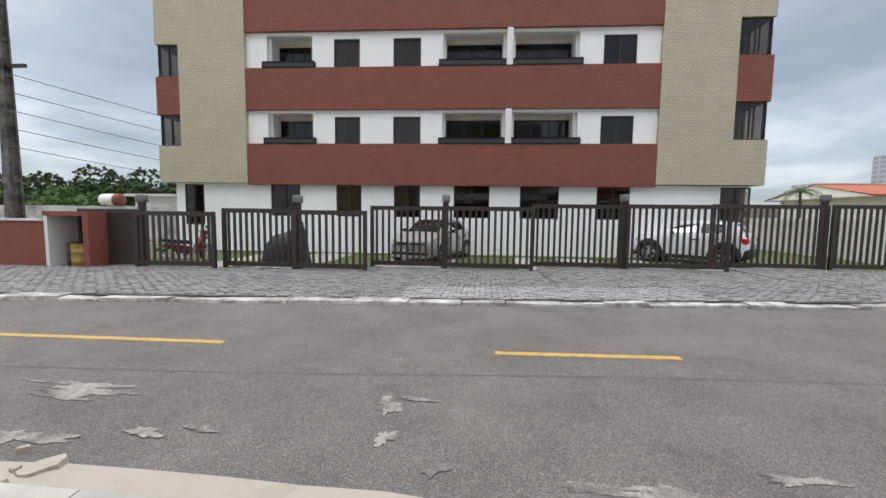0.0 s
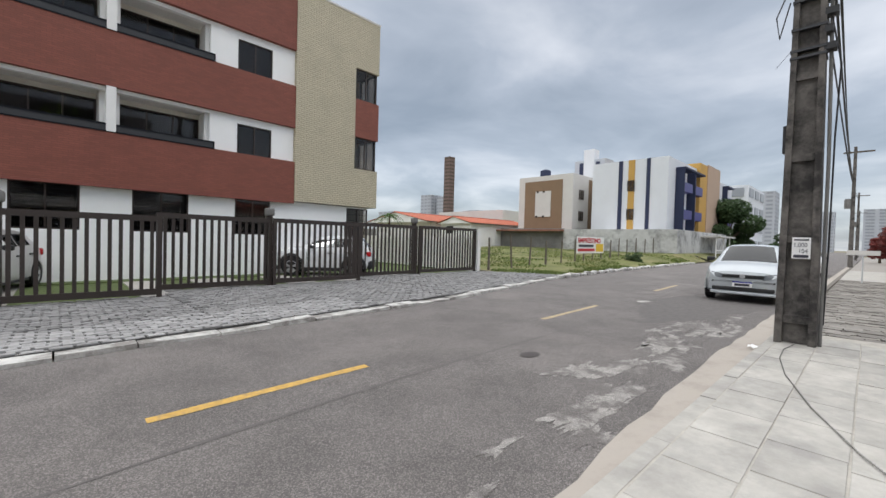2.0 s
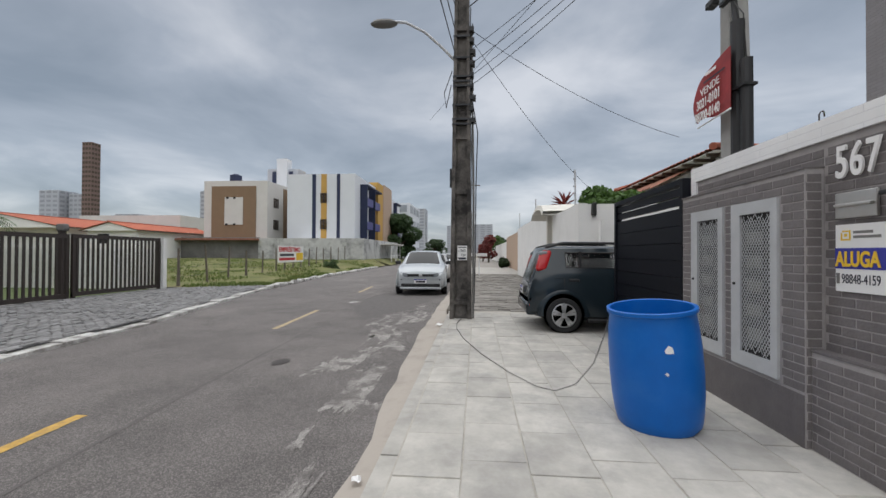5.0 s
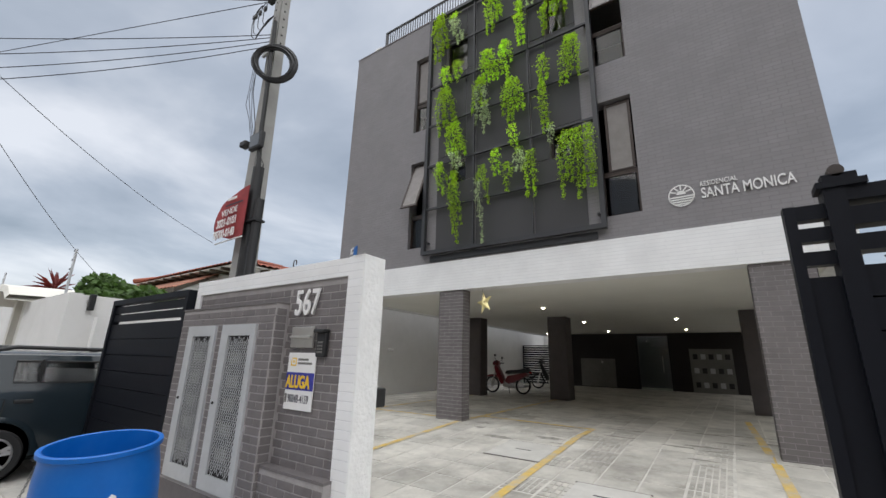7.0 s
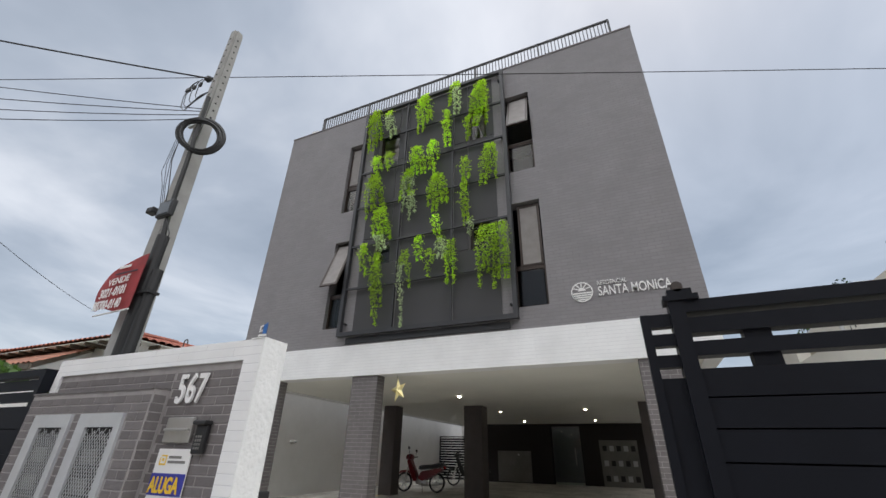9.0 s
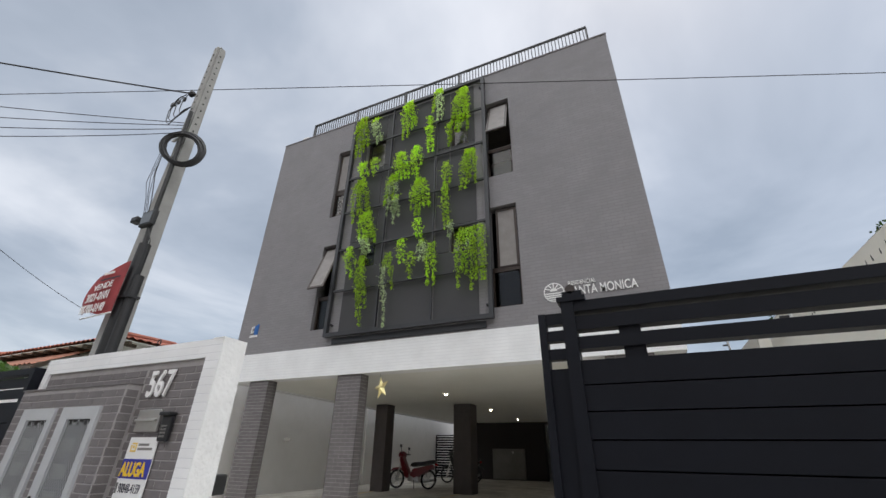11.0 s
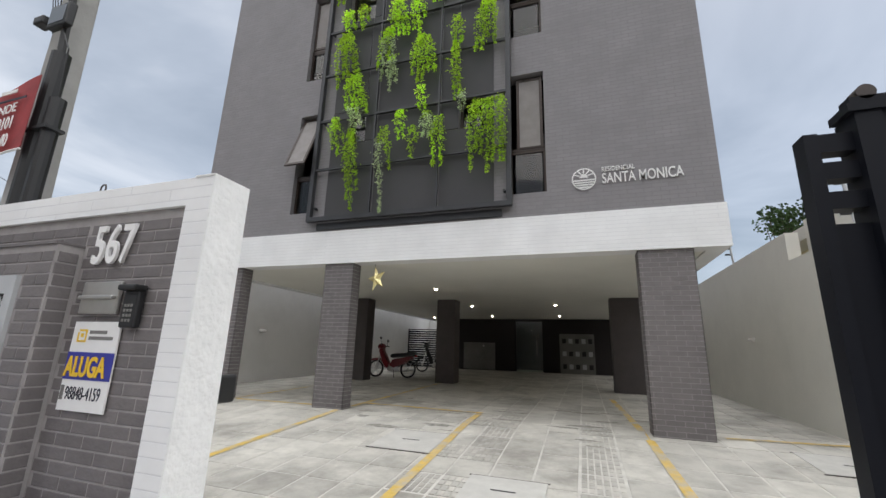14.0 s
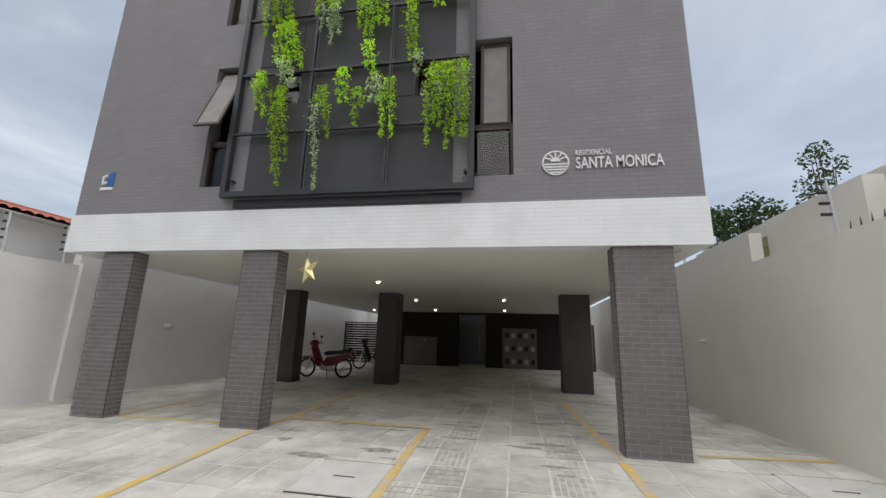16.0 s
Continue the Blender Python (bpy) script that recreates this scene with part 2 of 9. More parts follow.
M = {
    "asphalt": mat("asphalt", (0.122, 0.111, 0.105), 0.92, var=0.2, scale=1.3, bump=0.9, bscale=100, dirt=(0.172, 0.156, 0.146), dscale=0.4, damt=0.7, speck=0.6, sscale=135),
    "patch": mat("old_cement_patch", (0.265, 0.25, 0.232), 0.95, var=0.25, scale=5, bump=0.5, bscale=40, dirt=(0.134, 0.122, 0.115), dscale=3.4, damt=1.0, speck=0.4, dlo=0.44, dhi=0.56),
    "gutter": mat("sandy_concrete", (0.39, 0.35, 0.305), 0.95, var=0.2, scale=2.5, bump=0.3, bscale=60, dirt=(0.22, 0.2, 0.18), dscale=2.5, damt=0.4),
    "tar": mat("tar_seam", (0.112, 0.102, 0.097), 0.9, var=0.2, scale=8),
    "yellow_line": mat("worn_yellow_road_paint", (0.52, 0.32, 0.075), 0.8, var=0.2, scale=14, dirt=(0.16, 0.15, 0.14), dscale=18, damt=0.5),
    "pale_line": mat("faded_cream_road_paint", (0.42, 0.33, 0.20), 0.85, var=0.2, scale=14, dirt=(0.17, 0.155, 0.14), dscale=9, damt=0.8),
    "yellow_floor": mat("worn_yellow_floor_paint", (0.60, 0.41, 0.10), 0.8, var=0.15, scale=9, dirt=(0.42, 0.39, 0.33), dscale=3, damt=0.95, dlo=0.42, dhi=0.62),
    "slab": mat("pale_stone_slab", (0.405, 0.387, 0.352), 0.9, var=0.2, scale=3.2, bump=0.25, bscale=50, dirt=(0.27, 0.26, 0.245), dscale=1.1, damt=0.8, rnd=0.09),
    "slab_joint": mat("slab_joint", (0.40, 0.375, 0.33), 0.95, var=0.2, scale=6),
    "floor_slab": mat("garage_floor_slab", (0.455, 0.435, 0.39), 0.85, var=0.18, scale=2.4, bump=0.2, bscale=40, dirt=(0.19, 0.178, 0.155), dscale=0.8, damt=0.7, rnd=0.12),
    "floor_joint": mat("garage_floor_joint", (0.54, 0.52, 0.475), 0.9, var=0.2, scale=4),
    "floor_grime": mat("floor_grime", (0.20, 0.19, 0.165), 0.9, var=0.25, scale=14, dirt=(0.40, 0.38, 0.34), dscale=16, damt=0.9, dlo=0.42, dhi=0.6),
    "cobble": mat("granite_cobble", (0.245, 0.240, 0.236), 0.85, var=0.25, scale=9, bump=0.4, bscale=80, rnd=0.19),
    "cobble_bed": mat("cobble_bed", (0.035, 0.034, 0.032), 1.0, var=0.3, scale=10),
    "kerb": mat("whitewashed_kerb", (0.52, 0.51, 0.485), 0.95, var=0.25, scale=5, bump=0.5, bscale=30, dirt=(0.2, 0.185, 0.17), dscale=2.6, damt=0.9, dlo=0.44, dhi=0.6),
    "rubble_stone": mat("rough_stone_paving", (0.27, 0.25, 0.225), 0.95, var=0.25, scale=6, bump=0.5, bscale=40, rnd=0.2),
    "stone_bed": mat("stone_paving_bed", (0.15, 0.135, 0.115), 1.0, var=0.25, scale=8),
    "earth": mat("dry_earth_ground", (0.20, 0.17, 0.12), 1.0, var=0.3, scale=0.5, bump=0.5, bscale=12, dirt=(0.10, 0.12, 0.035), dscale=0.25, damt=0.9),
    "grass_soil": mat("grassy_lot_soil", (0.125, 0.135, 0.04), 1.0, var=0.35, scale=1.2, bump=0.5, bscale=20, dirt=(0.24, 0.20, 0.10), dscale=0.35, damt=0.8),
    "grass": mat("grass_blade", (0.10, 0.145, 0.03), 0.9, var=0.35, scale=1.0, rnd=0.25, dirt=(0.24, 0.22, 0.08), dscale=0.5, damt=0.7),
    "lawn": mat("lawn_grass", (0.085, 0.115, 0.036), 0.95, var=0.3, scale=5, bump=0.6, bscale=60),
    "white": mat("white_wall_paint", (0.80, 0.79, 0.77), 0.85, var=0.03, scale=1.5, bump=0.15, bscale=70, dirt=(0.62, 0.61, 0.58), dscale=0.7, damt=0.3),
    # white with raised albedo, making up for the weak light on the flats' front
    "lifted_white": mat("lifted_white_wall_paint", (0.90, 0.90, 0.89), 0.8, var=0.02, scale=1.5, bump=0.1, bscale=70),
    "rough_plaster": mat("rough_white_plaster", (0.82, 0.82, 0.81), 0.95, var=0.06, scale=7, bump=1.0, bscale=26),
    "cream": mat("cream_wall_paint", (0.70, 0.68, 0.62), 0.9, var=0.03, scale=1.2, bump=0.15, bscale=70, dirt=(0.55, 0.53, 0.48), dscale=0.5, damt=0.3),
    "ceiling": mat("white_ceiling_paint", (0.78, 0.77, 0.72), 0.9, var=0.03, scale=1.0),
    "white_brick": brick_mat("white_painted_brick", (0.81, 0.81, 0.81), (0.70, 0.70, 0.71), 0.62, 0.0645, 0.003, 0.7, 0.45, 0.01),
    "grey_brick": brick_mat("grey_painted_brick", (0.232, 0.220, 0.228), (0.195, 0.185, 0.192), 0.24, 0.070, 0.005, 0.75, 0.6, 0.03),
    "grey_piece": mat("grey_brick_piece", (0.148, 0.134, 0.134), 0.7, var=0.12, scale=9, bump=0.35, bscale=50, rnd=0.1),
    "grey_joint": mat("grey_mortar", (0.33, 0.31, 0.305), 0.95, var=0.15, scale=9),
    "rear_column": mat("dark_brown_rear_column", (0.085, 0.074, 0.074), 0.75, var=0.12, scale=3, bump=0.2, bscale=40),
    "dark_wall": mat("dark_brown_wall", (0.020, 0.016, 0.017), 0.75, var=0.1, scale=2),
    "brown_brick": brick_mat("red_brown_tile_cladding", (0.245, 0.075, 0.05), (0.17, 0.055, 0.04), 0.24, 0.065, 0.006, 0.7, 0.5, 0.08),
    "beige_brick": brick_mat("beige_tile_cladding", (0.56, 0.50, 0.36), (0.30, 0.26, 0.19), 0.24, 0.085, 0.010, 0.6, 0.6, 0.05),
    "red_paint": mat("red_brown_paint", (0.22, 0.068, 0.05), 0.8, var=0.08, scale=2),
    "steel_dark": mat("dark_brown_painted_steel", (0.038, 0.028, 0.024), 0.55, var=0.12, scale=6),
    "black_metal": mat("black_painted_metal", (0.007, 0.008, 0.012), 0.5, spec=0.16, var=0.12, scale=4),
    "frame_metal": mat("charcoal_steel", (0.030, 0.031, 0.035), 0.5, var=0.1, scale=5),
    "mesh_panel": mat("dark_screen_panel", (0.054, 0.053, 0.056), 0.75, var=0.06, scale=1.5),
    "bronze_frame": mat("bronze_window_frame", (0.045, 0.031, 0.025), 0.4, metal=0.3, var=0.1, scale=5),
    # near-black that puts the shade of rooms, wells and holes into the colour
    "void": mat("shade_black", (0.018, 0.017, 0.017), 0.9, var=0.2, scale=1),
    "blind": mat("grey_curtain", (0.27, 0.25, 0.24), 0.85, var=0.12, scale=5),
    "blue_plastic": mat("blue_plastic", (0.002, 0.115, 0.45), 0.38, spec=0.3, var=0.08, scale=5, dirt=(0.02, 0.13, 0.40), dscale=2.5, damt=0.5),
    "blue_inside": mat("blue_plastic_inside", (0.003, 0.03, 0.2), 0.5, var=0.08, scale=5),
    "label_white": mat("white_vinyl", (0.78, 0.77, 0.76), 0.6, var=0.03, scale=8),
    "grey_steel": mat("galvanised_sheet", (0.50, 0.51, 0.52), 0.45, metal=0.2, var=0.08, scale=5),
    "steel": mat("brushed_steel", (0.55, 0.54, 0.52), 0.3, metal=0.9, var=0.06, scale=12),
    "concrete_pole": mat("weathered_concrete", (0.14, 0.127, 0.115), 0.95, var=0.3, scale=5, bump=0.4, bscale=40, dirt=(0.028, 0.026, 0.025), dscale=1.9, damt=0.95, dlo=0.44, dhi=0.62),
    "pale_pole": mat("pale_concrete", (0.33, 0.325, 0.31), 0.9, var=0.12, scale=4, bump=0.3, bscale=40),
    "cable": mat("black_cable", (0.012, 0.012, 0.013), 0.6, var=0.1, scale=9),
    "wood": mat("grey_weathered_wood", (0.13, 0.11, 0.09), 0.95, var=0.3, scale=8, bump=0.4, bscale=40),
    "roof_tile": mat("terracotta_roof_tile", (0.36, 0.105, 0.06), 0.9, var=0.2, scale=3, dirt=(0.22, 0.10, 0.07), dscale=1.5, damt=0.6, rnd=0.12),
    "old_tile": mat("old_clay_roof_tile", (0.26, 0.115, 0.075), 0.95, var=0.3, scale=4, dirt=(0.09, 0.06, 0.05), dscale=2, damt=0.8, rnd=0.18),
    "grey_block": mat("grey_block_wall", (0.20, 0.195, 0.185), 0.95, var=0.2, scale=0.8, bump=0.4, bscale=12, dirt=(0.11, 0.105, 0.1), dscale=0.35, damt=0.7),
    "stained_white": mat("stained_whitewash", (0.50, 0.50, 0.49), 0.95, var=0.15, scale=1.2, dirt=(0.12, 0.118, 0.112), dscale=0.55, damt=0.95),
    "tan_paint": mat("tan_brown_paint", (0.235, 0.155, 0.095), 0.85, var=0.05, scale=1),
    "pale_paint": mat("pale_grey_paint", (0.62, 0.60, 0.57), 0.85, var=0.04, scale=0.8),
    "blue_white": mat("cool_white_paint", (0.68, 0.70, 0.73), 0.85, var=0.03, scale=0.6),
    "navy": mat("navy_paint", (0.02, 0.028, 0.07), 0.7, var=0.06, scale=1),
    "mustard": mat("mustard_paint", (0.52, 0.31, 0.08), 0.8, var=0.05, scale=1),
    "violet": mat("violet_blue_panel", (0.055, 0.055, 0.20), 0.5, var=0.06, scale=1),
    # distance haze is mixed into this pale blue-grey tower colour
    "far_grey": mat("hazy_tower_concrete", (0.46, 0.48, 0.52), 0.9, var=0.05, scale=0.2),
    "far_brown": mat("brown_tower_cladding", (0.20, 0.14, 0.125), 0.9, var=0.06, scale=0.2),
    "far_glass": mat("far_window_band", (0.31, 0.33, 0.36), 0.4, var=0.1, scale=0.4),
    "pink_wall": mat("terracotta_beige_wall", (0.48, 0.35, 0.26), 0.9, var=0.08, scale=1, dirt=(0.35, 0.27, 0.21), dscale=1, damt=0.4),
    "yellow_house": mat("pale_yellow_paint", (0.62, 0.55, 0.34), 0.9, var=0.05, scale=1),
    "leaf": mat("leaf_green", (0.06, 0.115, 0.024), 0.7, var=0.3, scale=0.8, rnd=0.35, thin=0.35),
    "leaf_dark": mat("dark_leaf_green", (0.036, 0.066, 0.022), 0.75, var=0.3, scale=0.5, rnd=0.35, thin=0.3),
    "leaf_bright": mat("bright_artificial_leaf", (0.56, 0.83, 0.055), 0.5, var=0.28, scale=2.5, rnd=0.25, thin=0.5),
    "leaf_pale": mat("pale_green_blossom", (0.66, 0.78, 0.46), 0.6, var=0.15, scale=8, rnd=0.2, thin=0.35),
    "leaf_red": mat("reddish_leaf", (0.20, 0.035, 0.028), 0.7, var=0.3, scale=2, rnd=0.3, thin=0.3),
    "bark": mat("bark", (0.09, 0.07, 0.05), 0.95, var=0.3, scale=8, bump=0.5, bscale=30),
    "tyre": mat("tyre_rubber", (0.016, 0.016, 0.017), 0.85, var=0.1, scale=20),
    "black_plastic": mat("black_plastic", (0.014, 0.014, 0.015), 0.5, var=0.1, scale=12),
    "alloy": mat("alloy_rim", (0.52, 0.52, 0.53), 0.35, metal=0.7, var=0.05, scale=12),
    "car_glass": mat("tinted_car_glass", (0.012, 0.014, 0.015), 0.05, var=0.1, scale=2),
    "car_white": mat("white_car_paint", (0.72, 0.73, 0.74), 0.22, var=0.02, scale=3),
    "car_pale": mat("pale_silver_car_paint", (0.47, 0.50, 0.52), 0.2, metal=0.15, var=0.02, scale=3),
    "car_silver": mat("silver_car_paint", (0.46, 0.45, 0.44), 0.28, metal=0.35, var=0.03, scale=4),
    "car_slate": mat("dark_slate_car_paint", (0.013, 0.021, 0.027), 0.14, var=0.05, scale=3),
    "lamp_red": mat("red_lamp_lens", (0.42, 0.012, 0.015), 0.15, var=0.05, scale=12),
    "lamp_clear": mat("clear_lamp_lens", (0.13, 0.14, 0.15), 0.12, var=0.05, scale=12),
    "red_metal": mat("red_painted_metal", (0.17, 0.008, 0.012), 0.3, var=0.06, scale=6),
    "banner_red": mat("faded_red_banner", (0.30, 0.032, 0.035), 0.7, var=0.2, scale=5, dirt=(0.11, 0.015, 0.02), dscale=3, damt=0.5),
    "sign_blue": mat("sign_blue", (0.035, 0.04, 0.30), 0.6, var=0.04, scale=9),
    "sign_light_blue": mat("sign_light_blue", (0.03, 0.14, 0.42), 0.5, var=0.05, scale=9),
    "sign_yellow": mat("sign_yellow", (0.78, 0.50, 0.035), 0.6, var=0.04, scale=9),
    "ink": mat("dark_ink", (0.03, 0.03, 0.045), 0.6, var=0.05, scale=9),
    "print_red": mat("print_red", (0.50, 0.02, 0.03), 0.6, var=0.05, scale=9),
    "gold_foil": mat("gold_foil", (0.92, 0.80, 0.40), 0.35, metal=0.5, var=0.2, scale=25, rnd=0.15),
    "drum_brown": mat("rusty_brown_drum", (0.055, 0.03, 0.02), 0.6, var=0.25, scale=8),
    "drum_ochre": mat("ochre_drum", (0.30, 0.20, 0.05), 0.5, var=0.2, scale=8),
    "tarp": mat("black_tarpaulin", (0.018, 0.018, 0.02), 0.55, var=0.2, scale=5, bump=0.5, bscale=14),
    "cover": mat("pale_concrete_cover", (0.50, 0.485, 0.45), 0.9, var=0.1, scale=5),
    "clear_glass": glass_mat("greenish_clear_glass", (0.80, 0.92, 0.88)),
    "lamp_glow": glow_mat("warm_lamp_glow", (1.0, 0.86, 0.62), 16.0),
}
M["car_side_glass"] = glass_mat("clear_car_glass", (0.95, 0.97, 0.97))
M["win_glass"] = glass_mat("tinted_window_glass", (0.44, 0.40, 0.36))


# ---- building blocks ----
def box(bm, x0, x1, y0, y1, z0, z1):
    v = [bm.verts.new((x, y, z)) for z in (min(z0, z1), max(z0, z1)) for y in (min(y0, y1), max(y0, y1)) for x in (min(x0, x1), max(x0, x1))]
    for f in ((0, 2, 3, 1), (4, 5, 7, 6), (0, 1, 5, 4), (2, 6, 7, 3), (1, 3, 7, 5), (0, 4, 6, 2)):
        bm.faces.new([v[i] for i in f])
    return v


def boxes(*items):
    bm = bmesh.new()
    for it in items:
        box(bm, *it)
    return bm


def rounded(x0, x1, y0, y1, z0, z1, r=0.01, seg=2):
    bm = boxes((x0, x1, y0, y1, z0, z1))
    bmesh.ops.bevel(bm, geom=bm.edges[:], offset=r, segments=seg, affect="EDGES", profile=0.5)
    return bm


def tube(bm, pts, r, sides=8, r_end=None):
    """A round bar along points, tapering from r to r_end."""
    rings = []
    n = len(pts)
    for i, p in enumerate(pts):
        p = Vector(p)
        d = (Vector(pts[min(i + 1, n - 1)]) - Vector(pts[max(i - 1, 0)])).normalized()
        a = d.orthogonal().normalized() if i == 0 else (rings[-1][1] - d * rings[-1][1].dot(d)).normalized()
        b = d.cross(a)
        rr = r if r_end is None else r + (r_end - r) * i / max(1, n - 1)
        rings.append(([bm.verts.new(p + rr * (math.cos(k * 2 * math.pi / sides) * a + math.sin(k * 2 * math.pi / sides) * b)) for k in range(sides)], a))
    for (q, _), (s, _) in zip(rings, rings[1:]):
        for k in range(sides):
            bm.faces.new((q[k], q[(k + 1) % sides], s[(k + 1) % sides], s[k]))
    bm.faces.new(rings[0][0][::-1])
    bm.faces.new(rings[-1][0])
    return bm


def lathe(bm, prof, sides=32, axis="z", centre=(0, 0, 0), cap=True):
    """Turn a profile of (radius, height) round an axis."""
    rows = []
    for r, h in prof:
        row = []
        for k in range(sides):
            a = 2 * math.pi * k / sides
            c, s = r * math.cos(a), r * math.sin(a)
            p = {"z": (c, s, h), "y": (c, h, s), "x": (h, c, s)}[axis]
            row.append(bm.verts.new((p[0] + centre[0], p[1] + centre[1], p[2] + centre[2])))
        rows.append(row)
    for a, b in zip(rows, rows[1:]):
        for k in range(sides):
            bm.faces.new((a[k], a[(k + 1) % sides], b[(k + 1) % sides], b[k]))
    if cap and prof[0][0] > 1e-4:
        bm.faces.new(rows[0][::-1])
    if cap and prof[-1][0] > 1e-4:
        bm.faces.new(rows[-1])
    return bm


def quadstrip(bm, loops, close=False):
    rows = [[bm.verts.new(p) for p in lp] for lp in loops]
    for a, b in zip(rows, rows[1:]):
        n = len(a)
        for k in range(n if close else n - 1):
            bm.faces.new((a[k], a[(k + 1) % n], b[(k + 1) % n], b[k]))
    return rows


def finish(bm, name, material, smooth=False):
    bmesh.ops.recalc_face_normals(bm, faces=bm.faces[:])
    me = bpy.data.meshes.new(name)
    bm.to_mesh(me)
    bm.free()
    me.materials.append(M[material] if isinstance(material, str) else material)
    if smooth:
        for p in me.polygons:
            p.use_smooth = True
        me.set_sharp_from_angle(angle=radians(40))
    return me


def part(name, bm, material, parent, label="", smooth=False):
    ob = new(name, finish(bm, name, material, smooth))
    ob.parent = parent
    if label:
        ob["label"] = label
    return ob


def thing(name, m, label="", category="", group="", kind=""):
    ob = new(name)
    ob.empty_display_size = 0.2
    ob.matrix_world = m
    return tagged(ob, label, category, group, kind)


def solid(name, bm, material, label="", category="", group="", kind="", m=None, smooth=False):
    ob = new(name, finish(bm, name, material, smooth))
    if m is not None:
        ob.matrix_world = m
    return tagged(ob, label, category, group, kind)


def piece(name, mesh, m, parent):
    ob = new(name, mesh)
    ob.parent = parent
    ob.matrix_basis = m
    return ob


def holed(bm, u0, u1, z0, z1, holes, v0, v1):
    """A wall slab along x with rectangular openings (u0, u1, z0, z1) through it."""
    us = sorted({u0, u1, *[min(max(h[i], u0), u1) for h in holes for i in (0, 1)]})
    zs = sorted({z0, z1, *[min(max(h[i], z0), z1) for h in holes for i in (2, 3)]})
    for za, zb in zip(zs, zs[1:]):
        run = None
        for ua, ub in zip(us, us[1:]):
            c, d = (ua + ub) / 2, (za + zb) / 2
            if any(h[0] < c < h[1] and h[2] < d < h[3] for h in holes):
                if run:
                    box(bm, *run, v0, v1, za, zb)
                run = None
            else:
                run = (run[0], ub) if run else (ua, ub)
        if run:
            box(bm, *run, v0, v1, za, zb)
    return bm


def words(name, text, size, m, material, parent=None, depth=0.004, align="LEFT", stretch=1.0, bold=0.0):
    """Lettering in the built-in font as a mesh; the letters stand in the pose's x-y plane."""
    cu = bpy.data.curves.new(name, "FONT")
    cu.body, cu.size, cu.extrude, cu.align_x, cu.offset = text, size, depth, align, bold
    tmp = bpy.data.objects.new(name, cu)
    scene.collection.objects.link(tmp)
    bpy.context.view_layer.update()
    me = bpy.data.meshes.new_from_object(tmp)
    bpy.data.objects.remove(tmp)
    bpy.data.curves.remove(cu)
    me.materials.clear()
    me.materials.append(M[material])
    ob = new(name, me)
    ob.parent = parent
    ob.matrix_basis = m @ Matrix.Diagonal((stretch, 1, 1, 1))
    return ob


def window(parent, u0, u1, z0, z1, v, out=-1, panes=2, frame_m="bronze_frame", glass="win_glass", split=0.0, bar=0.045):
    """A framed window in an opening; the outside lies towards out along y."""
    bm = bmesh.new()
    d0, d1 = v - 0.03, v + 0.03
    box(bm, u0, u0 + bar, d0, d1, z0, z1); box(bm, u1 - bar, u1, d0, d1, z0, z1)
    box(bm, u0 + bar, u1 - bar, d0, d1, z0, z0 + bar); box(bm, u0 + bar, u1 - bar, d0, d1, z1 - bar, z1)
    w = (u1 - u0 - 2 * bar) / panes
    for k in range(1, panes):
        c = u0 + bar + k * w
        box(bm, c - bar / 2, c + bar / 2, d0, d1, z0 + bar, z1 - bar)
    if split:
        box(bm, u0 + bar, u1 - bar, d0, d1, z0 + split - bar / 2, z0 + split + bar / 2)
    fr = part("window", bm, frame_m, parent, "dark framed window")
    for k in range(panes):
        c = u0 + bar + k * w
        part("pane", boxes((c + bar * 0.5, c + w - bar * 0.5, v - 0.006, v + 0.006, z0 + bar, z1 - bar)), glass, fr)
    return fr


# ---- ground, road, kerbs ----
FAR_KERB = [(-60, 1.3), (-7.84, 6.51), (0, 7.33), (7.5, 8.19), (14.2, 9.8), (21.2, 10.6), (52, 12.1), (110, 15.0), (400, 30.0)]


def far_kerb(x):
    for (xa, ya), (xb, yb) in zip(FAR_KERB, FAR_KERB[1:]):
        if xa <= x <= xb:
            return ya + (yb - ya) * (x - xa) / (xb - xa)
    return FAR_KERB[-1][1]


YARD = (-17.0, 17.2, 11.6, 30.0)       # dip in front of the flats opposite
bm = bmesh.new()
B = 3000
x0, x1, y0, y1 = YARD
for (a, b, c, d) in ((-B, B, -B, y0), (-B, x0, y0, y1), (x1, B, y0, y1), (-B, B, y1, B)):
    bm.faces.new([bm.verts.new(p) for p in ((a, c, -0.22), (b, c, -0.22), (b, d, -0.22), (a, d, -0.22))])
bmesh.ops.remove_doubles(bm, verts=bm.verts[:], dist=0.001)
ground = solid("ground", bm, "earth", "dry sandy earth with grass patches", "ground", kind="structure")

xs = [-60, -7.84, 0, 7.5, 14.2, 21.2, 52, 110, 400]
bm = bmesh.new()
quadstrip(bm, [[(x, 2.3, -0.12), (x, far_kerb(x) + 0.1, -0.12)] for x in xs])
quadstrip(bm, [[(x, 2.3, -0.30), (x, 2.3, -0.12)] for x in xs])
road = solid("road", bm, "asphalt", "worn grey asphalt street", "road", kind="structure")

